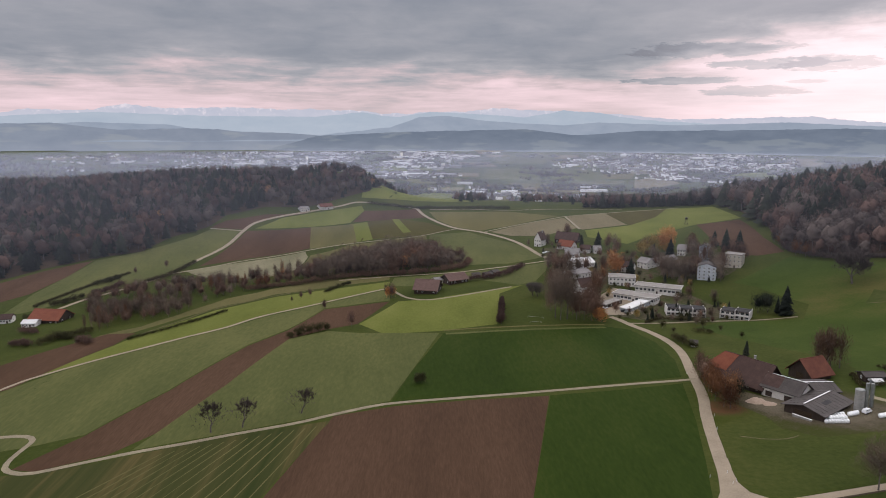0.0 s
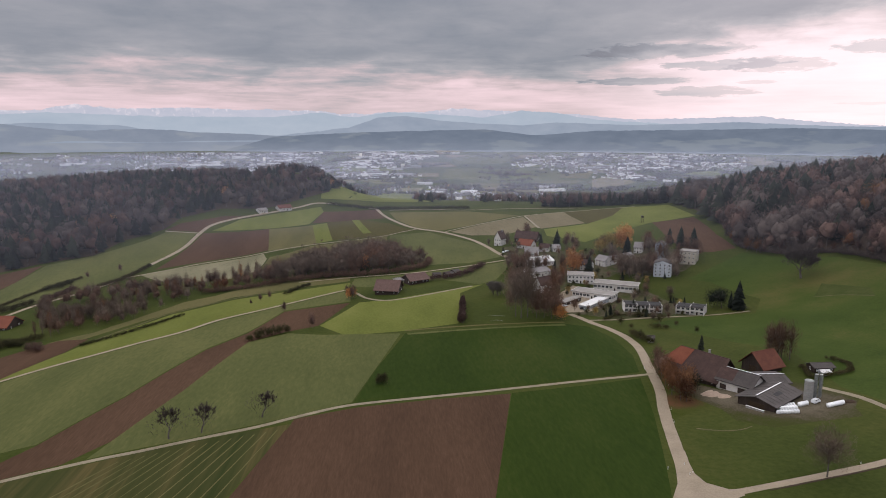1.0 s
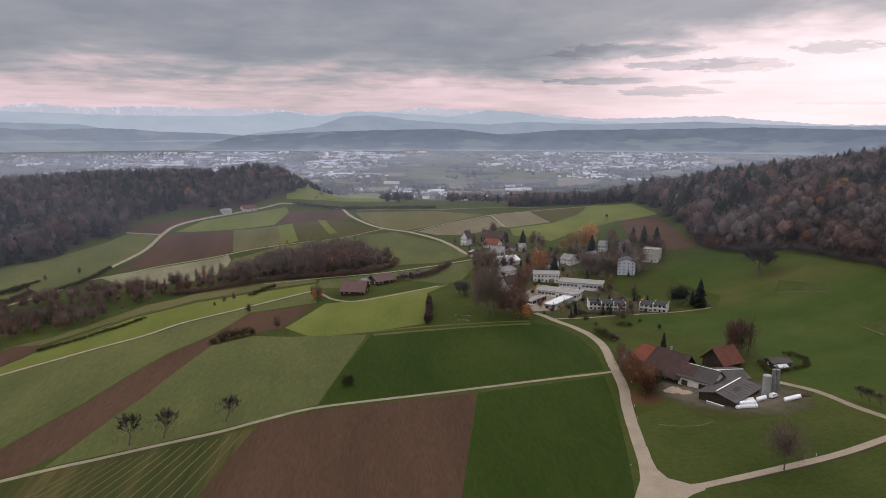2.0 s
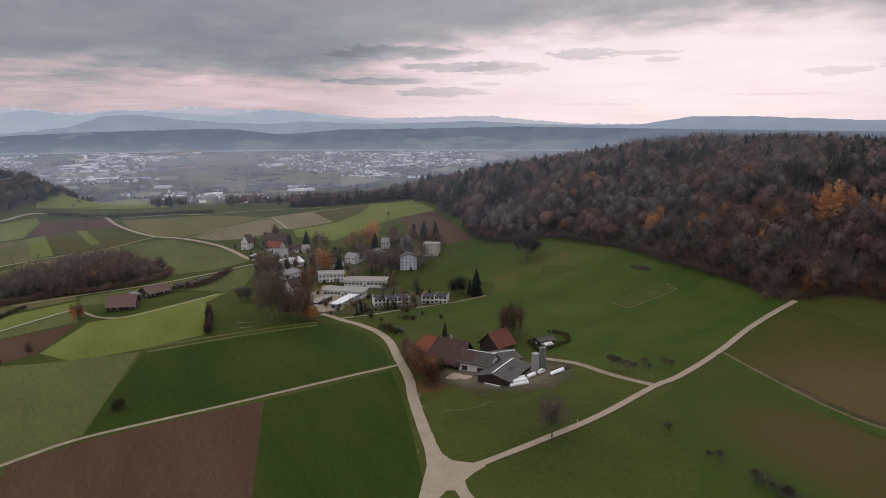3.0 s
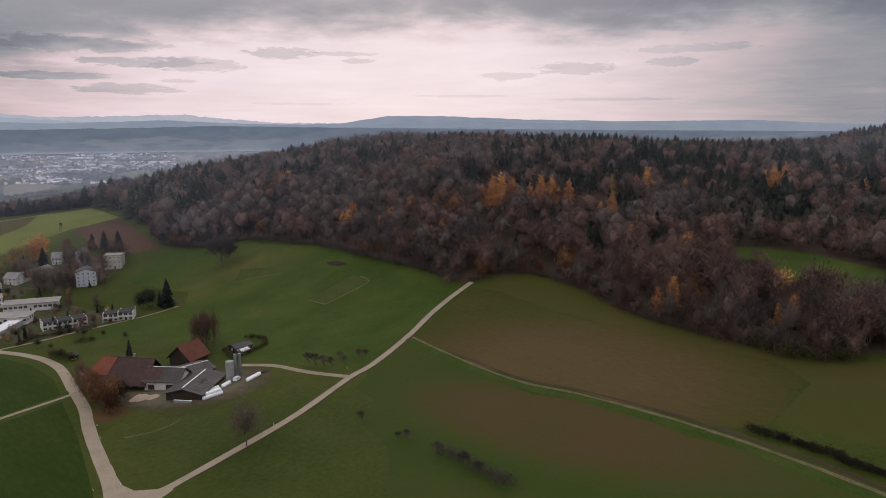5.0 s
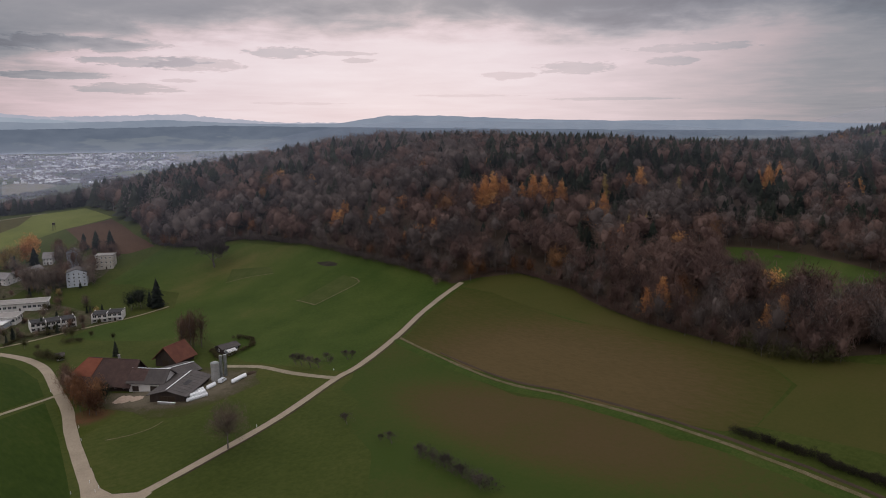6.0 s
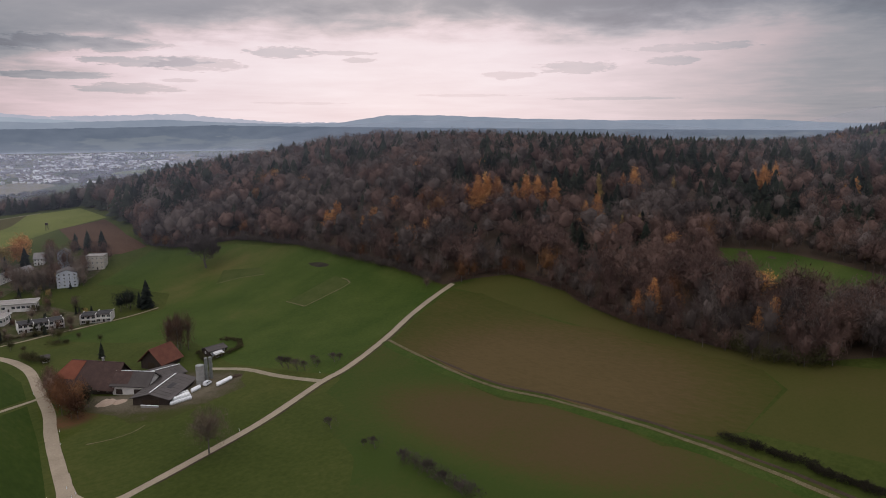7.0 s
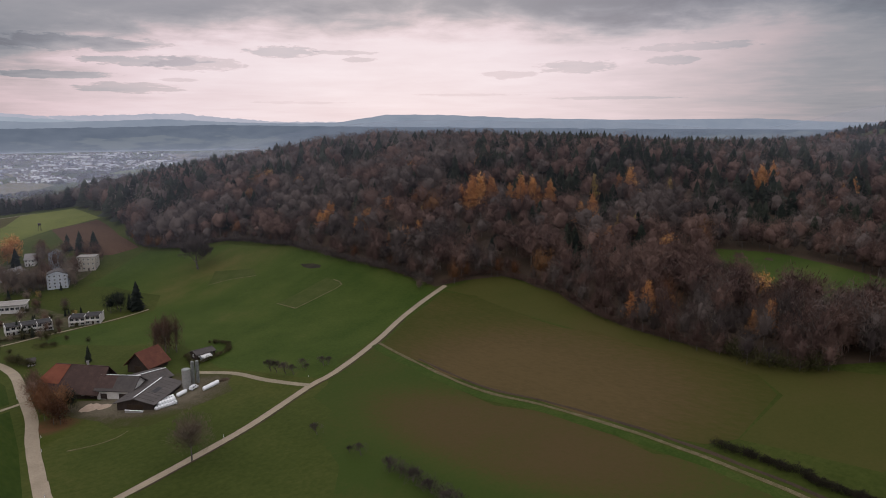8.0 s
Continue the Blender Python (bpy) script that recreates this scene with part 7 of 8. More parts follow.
for k in range(8):
    slab_on_roof("roof_seam", "", shed_roof, 1.5 + 3 * k, 1.75 + 3 * k, 0.02, 0.98, 3.0, 5.1, hw, "slate", lift_by=0.37, across=1)
    slab_on_roof("roof_seam", "", shed_roof, 1.5 + 3 * k, 1.75 + 3 * k, 0.02, 0.85, 3.0, 5.1, hw, "slate", lift_by=0.37, across=-1)
for barn, w, h in ((SHED, 7.0, 2.4), (by_name("red_barn"), 4.0, 3.4)):
    part("barn_door", boxes((-w * 0.26, -0.06, h / 2, w / 2, 0.12, h), (w * 0.26, -0.06, h / 2, w / 2, 0.12, h), *[(-w / 2 + 0.4 * i, -0.14, h / 2, 0.05, 0.05, h) for i in range(int(w / 0.4) + 1)]), "litter", barn, "double plank barn door")
WING = by_name("farm_wing")
wing_roof = [c for c in WING.children if c.name.startswith("roof")][0]
ww = abs(wing_roof.data.vertices[0].co.x)
part("gutter", boxes((0, 6.0, 9.06, 2 * ww, 0.4, 0.14)), "film", wing_roof, "pale metal ridge flashing")
slab_on_roof("tile_patch", "brown roof tiles", wing_roof, -ww + 0.1, -ww * 0.1, 0.02, 0.97, 4.4, 8.6, 6.0, "brown_tile")
part("gate", boxes((ww * 0.45, -0.08, 1.3, 4.5, 0.14, 2.6)), "dark_wood", WING, "wide dark timber gate")
part("gate", boxes((-ww * 0.55, -0.08, 1.2, 3.0, 0.14, 2.4)), "dark_wood", WING, "narrow dark timber gate")
link = by_name("link_barn")
link_roof = [c for c in link.children if c.name.startswith("roof")][0]
lw = abs(link_roof.data.vertices[0].co.x)
part("gutter", boxes((0, 7.5, 5.22, 2 * lw, 0.45, 0.14)), "film", link_roof, "pale metal ridge flashing")
for k in range(9):
    slab_on_roof("roof_seam", "", link_roof, -lw + 1.0 + 2 * k * lw / 9.5, -lw + 1.2 + 2 * k * lw / 9.5, 0.03, 0.95, 3.2, 4.8, 7.5, "slate", lift_by=0.37)


def silo(x, y, r, h, label, mat):
    e = thing("silo", pose(x, y, ground(x, y)), label, "silo", "farm silos")
    body = part("body", tube([(0, 0, -0.5), (0, 0, h)], [r, r], 20), mat, e)
    part("cap", tube([(0, 0, h), (0, 0, h + r * 0.12), (0, 0, h + r * 0.25)], [r * 1.04, r * 0.9, 0.12], 20), "steel", e)
    for k in range(1, 5):
        part("hoop", tube([(0, 0, h * k / 5 - 0.06), (0, 0, h * k / 5 + 0.06)], [r * 1.03, r * 1.03], 20), "steel", body)
    part("ladder", boxes((r + 0.2, -0.2, h / 2, 0.06, 0.06, h), (r + 0.2, 0.2, h / 2, 0.06, 0.06, h), *[(r + 0.2, 0, 0.5 + 0.6 * i, 0.05, 0.4, 0.05) for i in range(int(h / 0.6))]), "steel", e)
    return e


silo(*(177.4, 282.9), 1.9, 9.0, "grey concrete farm silo beside the shed", "concrete")
silo(*(181.3, 284.4), 0.75, 11.0, "slim green-grey steel silo beside the shed", "steel")
silo(*(183.8, 284.9), 0.75, 10.5, "slim green-grey steel silo beside the shed", "steel")


def van(x, y, turn, label):
    """A small van: body with bonnet and cabin, windows, four wheels."""
    e = thing("van", pose(x, y, ground(x, y) + 0.05, 0, 0, turn), label, "van")
    prof = [(-2.4, 0.45), (2.35, 0.45), (2.4, 1.0), (1.75, 1.15), (1.0, 1.95), (-2.25, 2.0), (-2.42, 1.2)]
    n = len(prof)
    v = [(px, sy * (0.92 if pz < 1.3 else 0.80), pz) for sy in (-1, 1) for px, pz in prof]
    f = [tuple(range(n)), tuple(range(2 * n - 1, n - 1, -1))] + [(i, n + i, n + (i + 1) % n, (i + 1) % n) for i in range(n)]
    part("body", (v, f), "paint_white", e)
    for sy in (-1, 1):
        part("side_window", boxes((-1.3, sy * 0.84, 1.6, 1.2, 0.06, 0.45), (0.2, sy * 0.84, 1.6, 1.1, 0.06, 0.45)), "glass", e)
        part("headlight", boxes((2.38, sy * 0.65, 0.85, 0.08, 0.3, 0.2)), "glass", e)
        for wx in (-1.55, 1.5):
            w = part("wheel", tube([(wx, sy * 0.95 - 0.1, 0.33), (wx, sy * 0.95 + 0.1, 0.33)], [0.33, 0.33], 12), "rubber", e)
            part("rim", tube([(wx, sy * 0.95 - 0.12, 0.33), (wx, sy * 0.95 + 0.12, 0.33)], [0.18, 0.18], 10), "steel", w)
    part("windscreen", ([(1.05, -0.72, 1.9), (1.05, 0.72, 1.9), (1.74, 0.82, 1.2), (1.74, -0.82, 1.2), (1.09, -0.72, 1.94), (1.09, 0.72, 1.94), (1.80, 0.82, 1.24), (1.80, -0.82, 1.24)], BOX), "glass", e)
    return e


van(*(178.6, 278.9), 30, "white van parked beside the farm silos")


def bale_mesh():
    pts = [(-0.85, 0, 0.72), (-0.7, 0, 0.72), (0.7, 0, 0.72), (0.85, 0, 0.72)]
    v, f = tube(pts, [0.6, 0.75, 0.75, 0.6], 12)
    return mesh_of("wrapped_bale", v, f, [M["film"]], smooth_shade=True)


BALE = bale_mesh()


def bale(x, y, z, turn):
    o = new("wrapped_bale", BALE)
    o.matrix_world = pose(x, y, ground(x, y) + z, 0, 0, turn)
    return tagged(o, "round hay bale in white plastic wrap", "bale", "bales beside the shed")


b0, b1, b2 = Vector((*(157.2, 271.3), 0)), Vector((*(166.5, 270.2), 0)), Vector((*(172.1, 280.4), 0))
run, back = (b1 - b0), (b2 - b1)
for row in range(4):
    count = 8 - row
    for i in range(count):
        q = b0 + run * ((i + 0.5 * row + 0.3) / 8) + back * (row / 4.2)
        bale(q.x, q.y, 0.02, math.degrees(math.atan2(back.y, back.x)))
for i in range(6):
    q = b0 + run * ((i + 1.6) / 8) + back * 0.12
    bale(q.x, q.y, 1.12, math.degrees(math.atan2(back.y, back.x)))
for a, b, n in (((169.9, 276.5), (174.1, 277.8), 5), ((180.6, 273.0), (188.3, 274.9), 10)):
    for i in range(n):
        s = (i + 0.5) / n
        x, y = a[0] + (b[0] - a[0]) * s, a[1] + (b[1] - a[1]) * s
        bale(x, y, 0.02, math.degrees(math.atan2(b[1] - a[1], b[0] - a[0])))
        bale(x + 0.6, y + 1.2, 0.02, math.degrees(math.atan2(b[1] - a[1], b[0] - a[0])))


def heap(name, label, category, x, y, r, h, mat, seed):
    """A low loose heap with an uneven rim."""
    g = np.random.default_rng(seed)
    v, f = [(0, 0, h)], []
    for ring, (q, z) in enumerate(((0.35, 0.86), (0.7, 0.5), (1.0, -0.12))):
        for i in range(18):
            a = 6.283 * i / 18
            k = r * q * (1 + 0.1 * g.normal())
            v.append((k * math.cos(a), k * math.sin(a) * 0.7, h * (z + 0.08 * g.normal())))
    for i in range(18):
        j = (i + 1) % 18
        f.append((0, 1 + i, 1 + j))
        for ring in range(2):
            o = 1 + 18 * ring
            f.append((o + i, o + 18 + i, o + 18 + j, o + j))
    ob = new(name, mesh_of(name, v, f, [M[mat]], smooth_shade=True))
    ob.location = (x, y, ground(x, y))
    return tagged(ob, label, category)


heap("chip_heap", "pale heap of wood chips in the farmyard", "heap", *(141.0, 297.5), 5.2, 1.6, "chips", 3)
heap("chip_heap", "low pale heap of boards and chips in the farmyard", "heap", *(145.0, 294.1), 3.6, 1.0, "chips", 4)
heap("straw_heap", "low dark manure heap beside the drive", "heap", *(192.8, 276.7), 3.0, 0.8, "litter", 5)


def trough(x0, y0, x1, y1, label):
    L = math.hypot(x1 - x0, y1 - y0)
    e = thing("feed_wall", pose((x0 + x1) / 2, (y0 + y1) / 2, ground((x0 + x1) / 2, (y0 + y1) / 2), 0, 0, math.degrees(math.atan2(y1 - y0, x1 - x0))), label, "wall")
    part("wall", boxes((0, 0, 0.35, L, 0.5, 1.1)), "concrete", e)
    part("coping", boxes((0, 0, 0.95, L + 0.2, 0.7, 0.12)), "film", e, "white painted coping")


trough(*(148.0, 279.9), *(152.6, 273.3), "low white-topped concrete wall before the shed")
house("garden_hut", "dark garden hut inside a hedge", "shed", (198.7, 313.8), (208.8, 314.1), 7, 2.4, 3.6, wall="dark_wood", roof="slate", rows=1, cols=3, side_cols=1)
house("garden_hut", "low pale shed inside a hedge", "shed", (199.7, 308.9), (204.0, 309.5), 3, 1.8, 2.4, wall="grey_wall", roof="white_roof", rows=1, cols=1, side_cols=0, door=False)
house("yard_shed", "small white outhouse at the road bend", "shed", (142.3, 386.7), (145.5, 385.6), 4, 2.4, 3.4, roof="slate", rows=1, cols=2, side_cols=1, door=False)


def post(x, y, h, label):
    e = thing("road_post", pose(x, y, ground(x, y)), label, "post", "white road posts")
    part("shaft", tube([(0, 0, -0.3), (0, 0, h)], [0.10, 0.08], 8), "film", e)
    part("band", tube([(0, 0, h * 0.72), (0, 0, h * 0.86)], [0.105, 0.10], 8), "rubber", e, "black reflector band")


for p in ((116.2, 282.9), (112.2, 269.5), (101.2, 231.5), (100.0, 223.6), (94.2, 229.0), (101.8, 225.3), (161.4, 222.6), (216.1, 243.4), (126.1, 312.4), (123.4, 338.1)):
    post(*p, 1.1, "white road marker post beside the asphalt")


def goal(p, q, label):
    L = math.dist(p, q)
    e = thing("low_rail", pose(*p, ground(*p), 0, 0, math.degrees(math.atan2(q[1] - p[1], q[0] - p[0]))), label, "rail", "rails")
    for x in (0, L):
        part("upright", tube([(x, 0, -0.2), (x, 0, 0.8)], [0.07, 0.07], 8), "concrete", e)
    part("crossbar", tube([(0, 0, 0.8), (L, 0, 0.8)], [0.07, 0.07], 8), "concrete", e)


goal((56.5, 451.0), (66.6, 448.4), "low white rail on the garden plot")
goal((56.5, 438.9), (63.6, 437.6), "low white rail on the garden plot")


def pylon(x, y, h, label):
    """A raised hunter's stand on four legs."""
    e = thing("lookout_stand", pose(x, y, ground(x, y)), label, "stand")
    for sx in (-1, 1):
        for sy in (-1, 1):
            part("leg", tube([(sx * 1.4, sy * 1.4, -0.3), (sx * 0.8, sy * 0.8, h)], [0.14, 0.12], 6), "dark_wood", e)
    part("cabin", boxes((0, 0, h + 1.0, 2.2, 2.2, 2.0)), "dark_wood", e)
    part("roof", boxes((0, 0, h + 2.1, 2.6, 2.6, 0.16)), "slate", e)


pylon(*(274.3, 785.2), 6, "dark wooden lookout stand on the meadow")


def car(x, y, turn, mat, label):
    e = thing("car", pose(x, y, ground(x, y) + 0.15, 0, 0, turn), label, "car", "cars parked in the village")
    prof = [(-2.1, 0.35), (2.1, 0.35), (2.15, 0.75), (1.0, 0.92), (0.4, 1.42), (-1.2, 1.45), (-2.0, 0.95)]
    n = len(prof)
    v = [(px, sy * (0.86 if pz < 1.0 else 0.66), pz) for sy in (-1, 1) for px, pz in prof]
    f = [tuple(range(n)), tuple(range(2 * n - 1, n - 1, -1))] + [(i, n + i, n + (i + 1) % n, (i + 1) % n) for i in range(n)]
    part("body", (v, f), mat, e)
    part("window", boxes((-0.4, 0, 1.18, 1.5, 1.56, 0.32)), "glass", e)
    for sy in (-1, 1):
        for wx in (-1.3, 1.35):
            part("wheel", tube([(wx, sy * 0.85 - 0.1, 0.3), (wx, sy * 0.85 + 0.1, 0.3)], [0.32, 0.32], 10), "rubber", e)


for p, turn, mat in (((100.9, 669.8), 40, "paint_white"), ((102.4, 653.9), 40, "steel"), ((97.5, 665.1), 40, "paint_white"), ((114.0, 478.4), 10, "paint_white"), ((124.8, 472.7), 80, "rubber"), ((126.4, 469.1), 80, "steel"), ((173.3, 313.8), 30, "paint_white"), ((170.5, 312.1), 30, "steel")):
    car(*p, turn, mat, "white car parked on asphalt" if mat == "paint_white" else "dark car parked on asphalt")

# ---- the wide valley ----
def mist(name, label, near, full, far, up, amount):
    """A translucent sheet over the ground that stands in for the haze of the air."""
    ang, rad = np.radians(np.arange(-62, 122, 1.0)), np.linspace(near, far, 60)
    a, r = np.meshgrid(ang, rad, indexing="ij")
    x, y = r * np.sin(a), r * np.cos(a)
    z = heights(x, y) + up
    n, k = a.shape
    idx = np.arange(n * k).reshape(n, k)
    f = np.stack([idx[:-1, :-1], idx[:-1, 1:], idx[1:, 1:], idx[1:, :-1]], -1).reshape(-1, 4)
    m = bpy.data.materials.new(name)
    m.use_nodes = True
    t = m.node_tree
    t.nodes.clear()
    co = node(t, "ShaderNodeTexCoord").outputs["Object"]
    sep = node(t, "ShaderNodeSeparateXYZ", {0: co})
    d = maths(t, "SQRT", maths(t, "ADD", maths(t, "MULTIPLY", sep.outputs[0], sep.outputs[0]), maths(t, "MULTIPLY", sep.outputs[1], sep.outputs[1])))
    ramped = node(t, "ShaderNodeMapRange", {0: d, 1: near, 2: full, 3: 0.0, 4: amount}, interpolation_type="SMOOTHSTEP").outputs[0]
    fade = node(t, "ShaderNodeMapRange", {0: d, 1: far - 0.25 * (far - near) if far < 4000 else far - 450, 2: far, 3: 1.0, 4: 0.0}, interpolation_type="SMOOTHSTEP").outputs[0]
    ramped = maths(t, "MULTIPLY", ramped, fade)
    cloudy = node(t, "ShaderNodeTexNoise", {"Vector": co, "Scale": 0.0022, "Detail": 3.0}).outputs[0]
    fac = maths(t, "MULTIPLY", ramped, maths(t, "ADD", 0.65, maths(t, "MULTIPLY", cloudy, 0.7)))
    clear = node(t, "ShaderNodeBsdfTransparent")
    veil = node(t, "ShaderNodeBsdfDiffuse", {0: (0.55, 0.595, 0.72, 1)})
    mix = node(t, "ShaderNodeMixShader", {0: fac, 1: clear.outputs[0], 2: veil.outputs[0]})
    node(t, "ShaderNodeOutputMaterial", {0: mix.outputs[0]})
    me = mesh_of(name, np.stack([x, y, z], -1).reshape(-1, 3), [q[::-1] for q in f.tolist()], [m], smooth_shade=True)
    return tagged(new(name, me), label, "mist", kind="structure")


# added sheets: bluish colour, denser with distance, imitates haze over the land
mist("mist_plateau", "sheet standing in for very thin haze over the plateau and the woods", 300, 1100, 1900, 36, 0.078)
mist("mist_low", "bluish sheet standing in for thin haze over the valley floor", 1150, 2600, 4330, 12, 0.19)
mist("mist_far", "bluish sheet standing in for thicker haze over the far valley", 2300, 3700, 4330, 14, 0.21)


def town(name, label, poly, gap, seed, big=0.06, thin=-0.1, tall=False):
    """Houses and halls of a distant town, with pitched or flat roofs."""
    x, y = scatter(poly, gap, seed)
    g = np.random.default_rng(seed)
    keep = np.array([1.5 * noise.noise((px * 0.004, py * 0.004, seed)) + 0.8 * noise.noise((px * 0.013, py * 0.013, seed)) + g.uniform(-0.3, 0.3) > thin for px, py in zip(x, y)])
    x, y = x[keep], y[keep]
    V, F, I = [], [], []
    k = 0
    for px, py in zip(x, y):
        if g.random() < big:
            w, d, h, r = g.uniform(30, 110), g.uniform(18, 34), g.uniform(7, 11), 0.4
        elif tall and g.random() < 0.016:
            w, d, h, r = g.uniform(11, 17), 12, g.uniform(18, 30), 0.4
        else:
            w, d, h, r = g.uniform(9, 18), g.uniform(9, 12), g.uniform(5, 8), g.uniform(2.5, 4.5)
        a = g.normal() * 0.5 + 0.3
        c, s = math.cos(a), math.sin(a)
        z = ground(px, py)
        pts = [(-w / 2, -d / 2, -4), (w / 2, -d / 2, -4), (w / 2, d / 2, -4), (-w / 2, d / 2, -4), (-w / 2, -d / 2, h), (w / 2, -d / 2, h), (w / 2, d / 2, h), (-w / 2, d / 2, h), (-w / 2, 0, h + r), (w / 2, 0, h + r)]
        V += [(px + u * c - v * s, py + u * s + v * c, z + q) for u, v, q in pts]
        for f, i in (((0, 1, 5), 0), ((0, 5, 4), 0), ((1, 2, 6), 0), ((1, 6, 5), 0), ((5, 6, 9), 0), ((2, 3, 7), 0), ((2, 7, 6), 0), ((3, 0, 4), 0), ((3, 4, 7), 0), ((7, 4, 8), 0), ((4, 5, 9), 1), ((4, 9, 8), 1), ((6, 7, 8), 1), ((6, 8, 9), 1)):
            F.append(tuple(k + q for q in f))
            I.append(0 if i == 0 else 2 if r < 1 else 1)
        k += 10
    me = mesh_tris(name, np.array(V), np.array(F), [M["town_white"], M["town_roof"], M["town_hall"]], I)
    return tagged(new(name, me), label, "town", kind="stuff")


town("far_town", "pale houses and halls of a distant town", [(-1079.7, 2959.5), (-1067.3, 3467.4), (-967.1, 4578.9), (-526.7, 4568.5), (-54.0, 4598.7), (311.8, 4588.0), (308.2, 4047.4), (43.3, 3511.1), (130.8, 2933.8), (-188.2, 2770.8), (-430.3, 2903.9)], 31, 2, 0.18, 0.10, tall=True)
town("far_village", "pale houses of a village across the valley", [(478.4, 3309.0), (766.8, 3911.4), (1141.8, 4397.3), (1475.0, 4244.1), (1819.8, 3700.6), (1617.5, 3177.4), (1060.1, 2606.3), (753.2, 2793.1), (687.8, 3112.5)], 28, 4, 0.05, 0.02)
town("far_suburb", "scattered pale houses in the valley", [(-1538.1, 2883.6), (-1965.4, 3390.7), (-2077.3, 4102.0), (-1656.4, 4290.3), (-1249.9, 4426.1), (-1152.9, 4450.9), (-961.7, 3487.2), (-987.5, 3042.5), (-1255.5, 2926.2)], 40, 6, 0.12, 0.22)
town("far_hamlet", "scattered houses and glasshouses below the plateau", [(-82.0, 2292.2), (33.4, 2673.4), (218.5, 2346.2), (383.1, 2311.8), (553.5, 2494.7), (441.8, 2059.5), (162.0, 1141.2), (125.1, 2047.7), (-7.6, 2161.8)], 44, 9, 0.10, 0.1)
for label, mat, pts in (
    ("pale green valley field", "grass_mid", [(194.7, 3217.2), (562.6, 3257.9), (692.4, 3021.6), (597.7, 2697.6), (347.5, 2608.8), (146.7, 2786.0)]),
    ("tan stubble field in the valley", "tan", [(201.4, 2366.7), (411.8, 2488.3), (543.2, 2447.9), (468.9, 2275.2), (272.8, 2172.9)]),
    ("tan stubble field in the valley", "tan", [(166.1, 4594.8), (420.5, 4579.6), (635.8, 4554.7), (529.3, 4567.3), (204.6, 3916.6)]),
    ("green slope below the wooded hill", "grass_bright", [(-183.7, 2415.7), (-170.6, 2509.5), (76.6, 2078.6), (41.3, 1119.7), (-76.7, 1125.1), (-129.1, 1107.1)]),
    ("tan slope below the wooded hill", "tan", [(-177.3, 2461.7), (-136.4, 2440.5), (108.6, 2047.0), (75.4, 2045.8)]),
    ("olive valley field", "grass_olive", [(-188.2, 2770.8), (-55.6, 2828.7), (101.9, 2784.3), (73.5, 2570.3), (-91.6, 2562.6)]),
    ("pale green valley field", "grass_mid", [(255.6, 3743.7), (567.4, 4051.4), (589.0, 3675.4), (478.7, 3407.2), (260.7, 3411.2)]),
    ("green valley field", "grass", [(-2440.2, 3897.2), (-2203.8, 4036.0), (-2001.9, 3887.6), (-1965.4, 3390.7), (-2067.6, 3293.4)]),
    ("tan valley field", "tan", [(745.5, 2740.3), (901.5, 2904.0), (880.8, 2608.0), (706.1, 2369.2), (634.2, 2325.8)]),
):
    drape("valley_field", label, mat, pts, layer=3, grid=40)
g_field = random.Random(14)
for row in range(9):
    d0 = 1980 + 225 * row + g_field.uniform(-30, 30)
    a0 = -40.0
    while a0 < 32:
        da = g_field.uniform(2.5, 6.0) * 2400 / d0
        d1, skew = d0 + g_field.uniform(120, 215), g_field.uniform(-0.8, 0.8)
        corners = [(a0, d0), (a0 + da, d0 + g_field.uniform(-20, 20)), (a0 + da + skew, d1), (a0 + skew, d1 + g_field.uniform(-20, 20))]
        kind, words = g_field.choice([("grass_mid", "pale green valley field"), ("grass_bright", "green valley field"), ("tan", "tan stubble field in the valley"), ("grass_olive", "olive valley field"), ("soil_olive", "brown valley field"), ("sand", "pale stubble field in the valley"), ("grass", "green valley meadow")])
        if g_field.random() < 0.72:
            drape("valley_field", words, kind, [(r * math.sin(radians(a)), r * math.cos(radians(a))) for a, r in corners], layer=2, grid=60)
        a0 += da * g_field.uniform(1.0, 1.25)
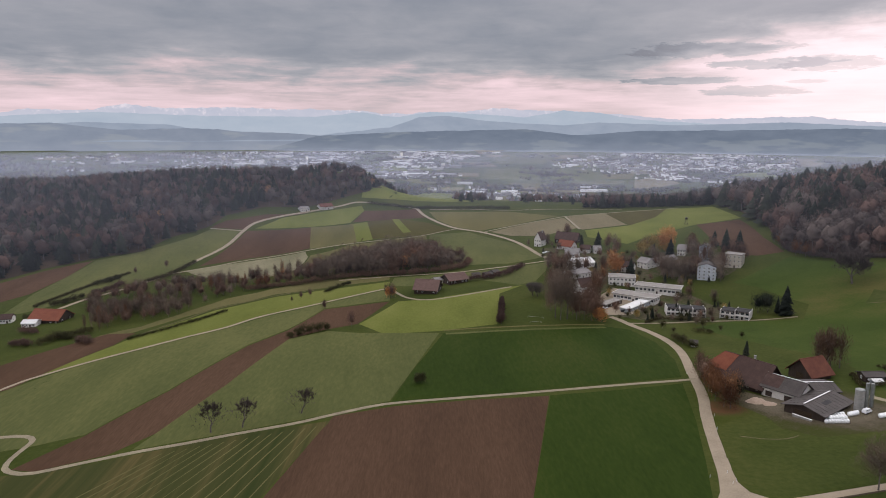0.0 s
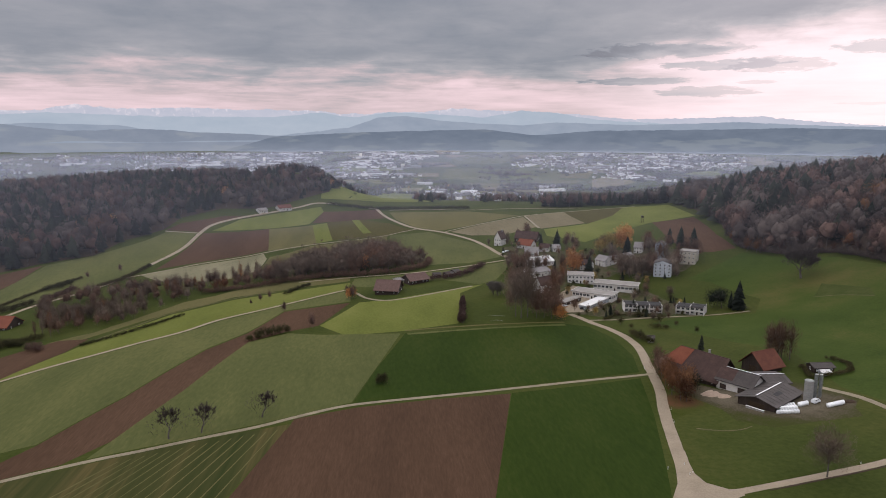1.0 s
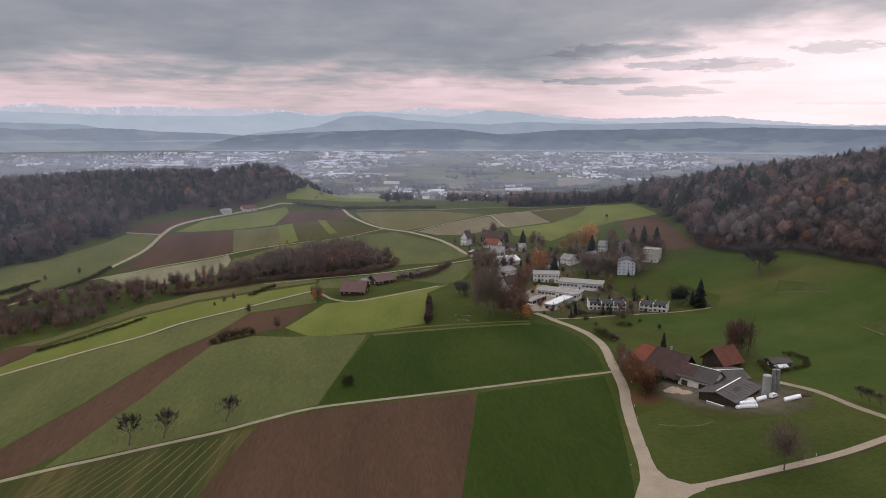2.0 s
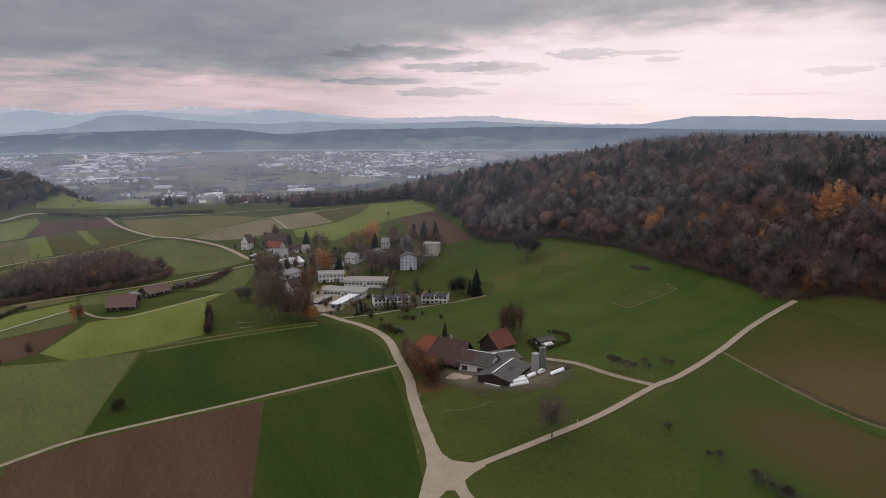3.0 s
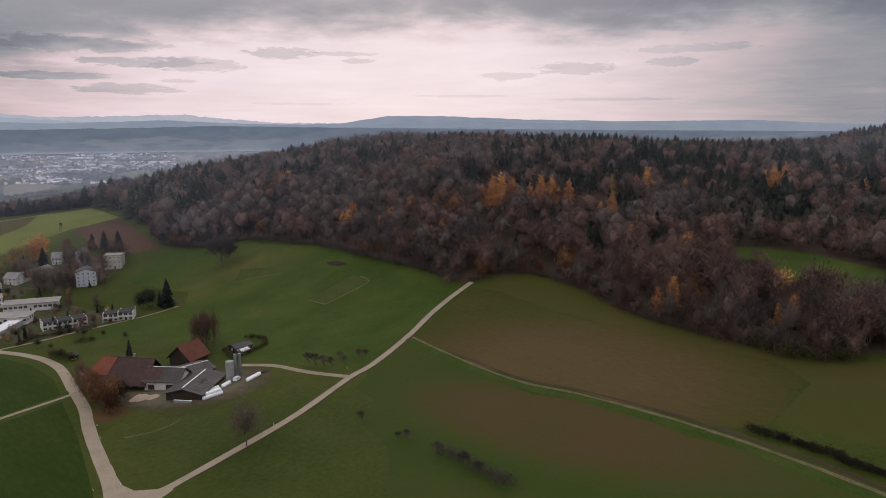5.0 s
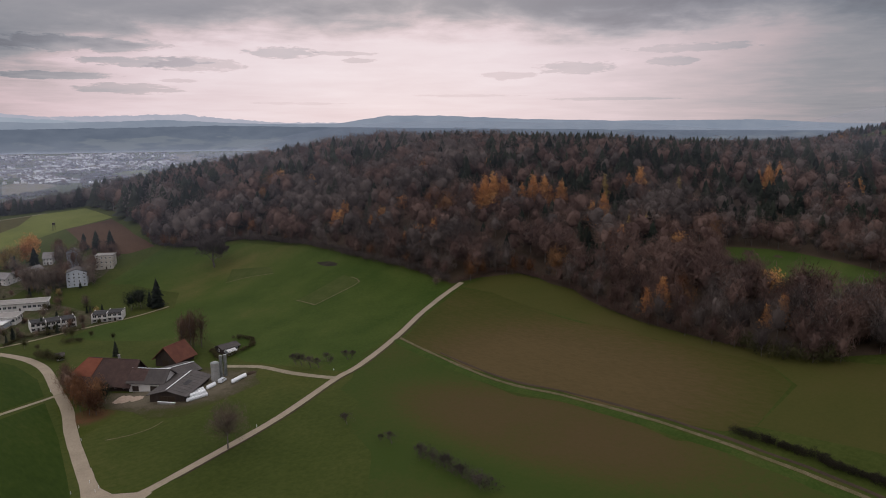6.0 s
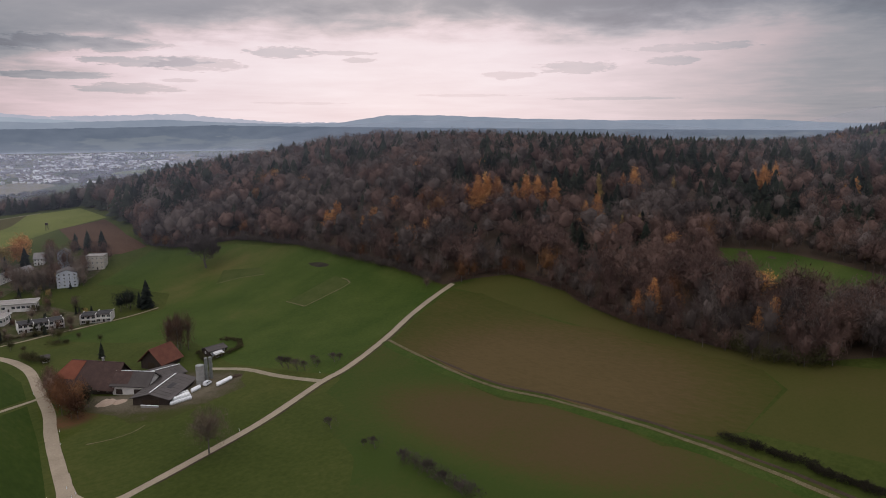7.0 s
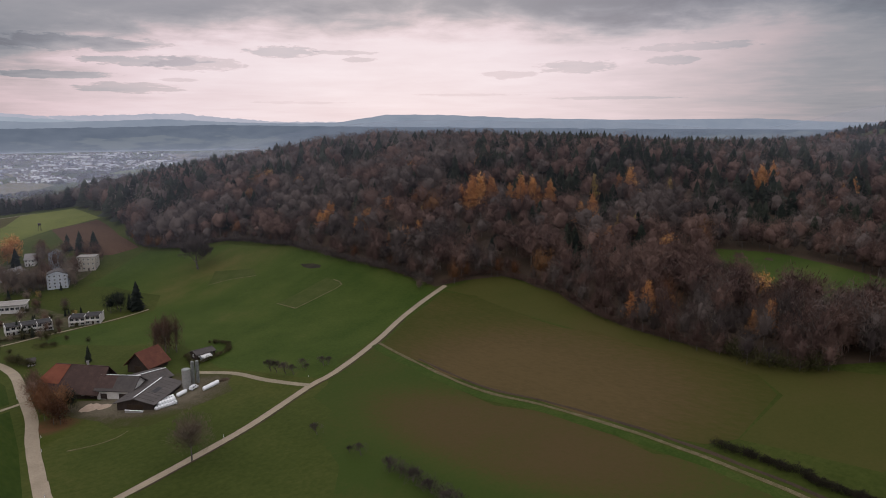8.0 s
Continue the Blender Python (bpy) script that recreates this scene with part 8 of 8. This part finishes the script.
for label, pts, gap in (
    ("dark wood in the valley", [(-1662.7, 3325.8), (-1493.9, 4115.1), (-1018.3, 4483.6), (-835.2, 3950.7), (-1091.8, 3548.5), (-1416.7, 3309.6)], 26),
    ("dark wood on a valley spur", [(258.8, 4302.8), (777.6, 4532.3), (1153.8, 4451.5), (717.6, 4173.9), (470.2, 4050.5)], 26),
    ("dark wood on a valley spur", [(-1802.2, 4231.2), (-1565.0, 4324.9), (-1016.6, 4485.4), (-598.0, 4560.2), (-949.3, 4499.3), (-1412.1, 4376.1)], 30),
    ("line of trees in the valley", [(385.9, 3311.4), (413.7, 3215.8), (427.8, 2793.7), (387.1, 2742.6)], 16),
    ("scrub and trees below the plateau", [(27.3, 2163.2), (150.7, 2476.5), (187.2, 2432.1), (59.5, 1120.2), (22.9, 1104.4)], 17),
    ("scrub and trees below the plateau", [(191.5, 2050.1), (378.7, 2177.1), (465.9, 2093.4), (234.0, 1088.9), (126.3, 1071.4)], 17),
    ("scrub and trees below the plateau", [(-159.9, 2351.1), (11.3, 2517.9), (29.9, 2380.9), (-79.3, 2214.2)], 17),
    ("hazy wood on a far hill", [(-1670.9, 2458.1), (-1925.7, 3063.2), (-1825.2, 3144.7), (-1545.7, 2989.7), (-572.7, 1086.6)], 22),
):
    plant(pts, "valley_wood", label, gap * 1.3, 0.6, 0, 31, 0.8, low=0)


def valley_trees(name, label, seed, count):
    """Tree rows, copses and garden trees all over the valley floor, each a small dark crown."""
    g = np.random.default_rng(seed)
    crowns = [lump(5.5, 5.5, 5.0, k, 6, 3) for k in range(6)]
    V, F = [], []
    k = 0

    def stand(x, y, s):
        nonlocal k
        v, f = crowns[g.integers(6)]
        V.append(v * (s * g.uniform(0.9, 1.5), s * g.uniform(0.9, 1.5), s) + (x, y, ground(x, y)))
        F.append(f + k)
        k += len(v)

    for _ in range(count):
        a, d = radians(g.uniform(-36, 34)), 1900 + 2080 * g.random() ** 0.8
        x, y = d * math.sin(a), d * math.cos(a)
        if noise.noise((x * 0.0032, y * 0.0032, seed)) + 0.5 * noise.noise((x * 0.012, y * 0.012, seed)) < 0.08:
            continue
        if g.random() < 0.45:
            way, n = g.normal() * 0.5 + (0.2 if g.random() < 0.7 else 1.6), int(g.integers(6, 22))
            for i in range(n):
                stand(x + 9 * i * math.cos(way) + g.normal() * 2, y + 9 * i * math.sin(way) + g.normal() * 2, g.uniform(0.5, 1.1))
        else:
            for i in range(int(g.integers(1, 5))):
                stand(x + g.normal() * 14, y + g.normal() * 14, g.uniform(0.5, 1.3))
    F = np.concatenate(F)
    me = mesh_tris(name, np.concatenate(V), F, [M["far_crowns"]], np.zeros(len(F)))
    return tagged(new(name, me), label, "trees", kind="stuff")


valley_trees("valley_trees", "tree rows and copses scattered over the hazy valley", 17, 1500)
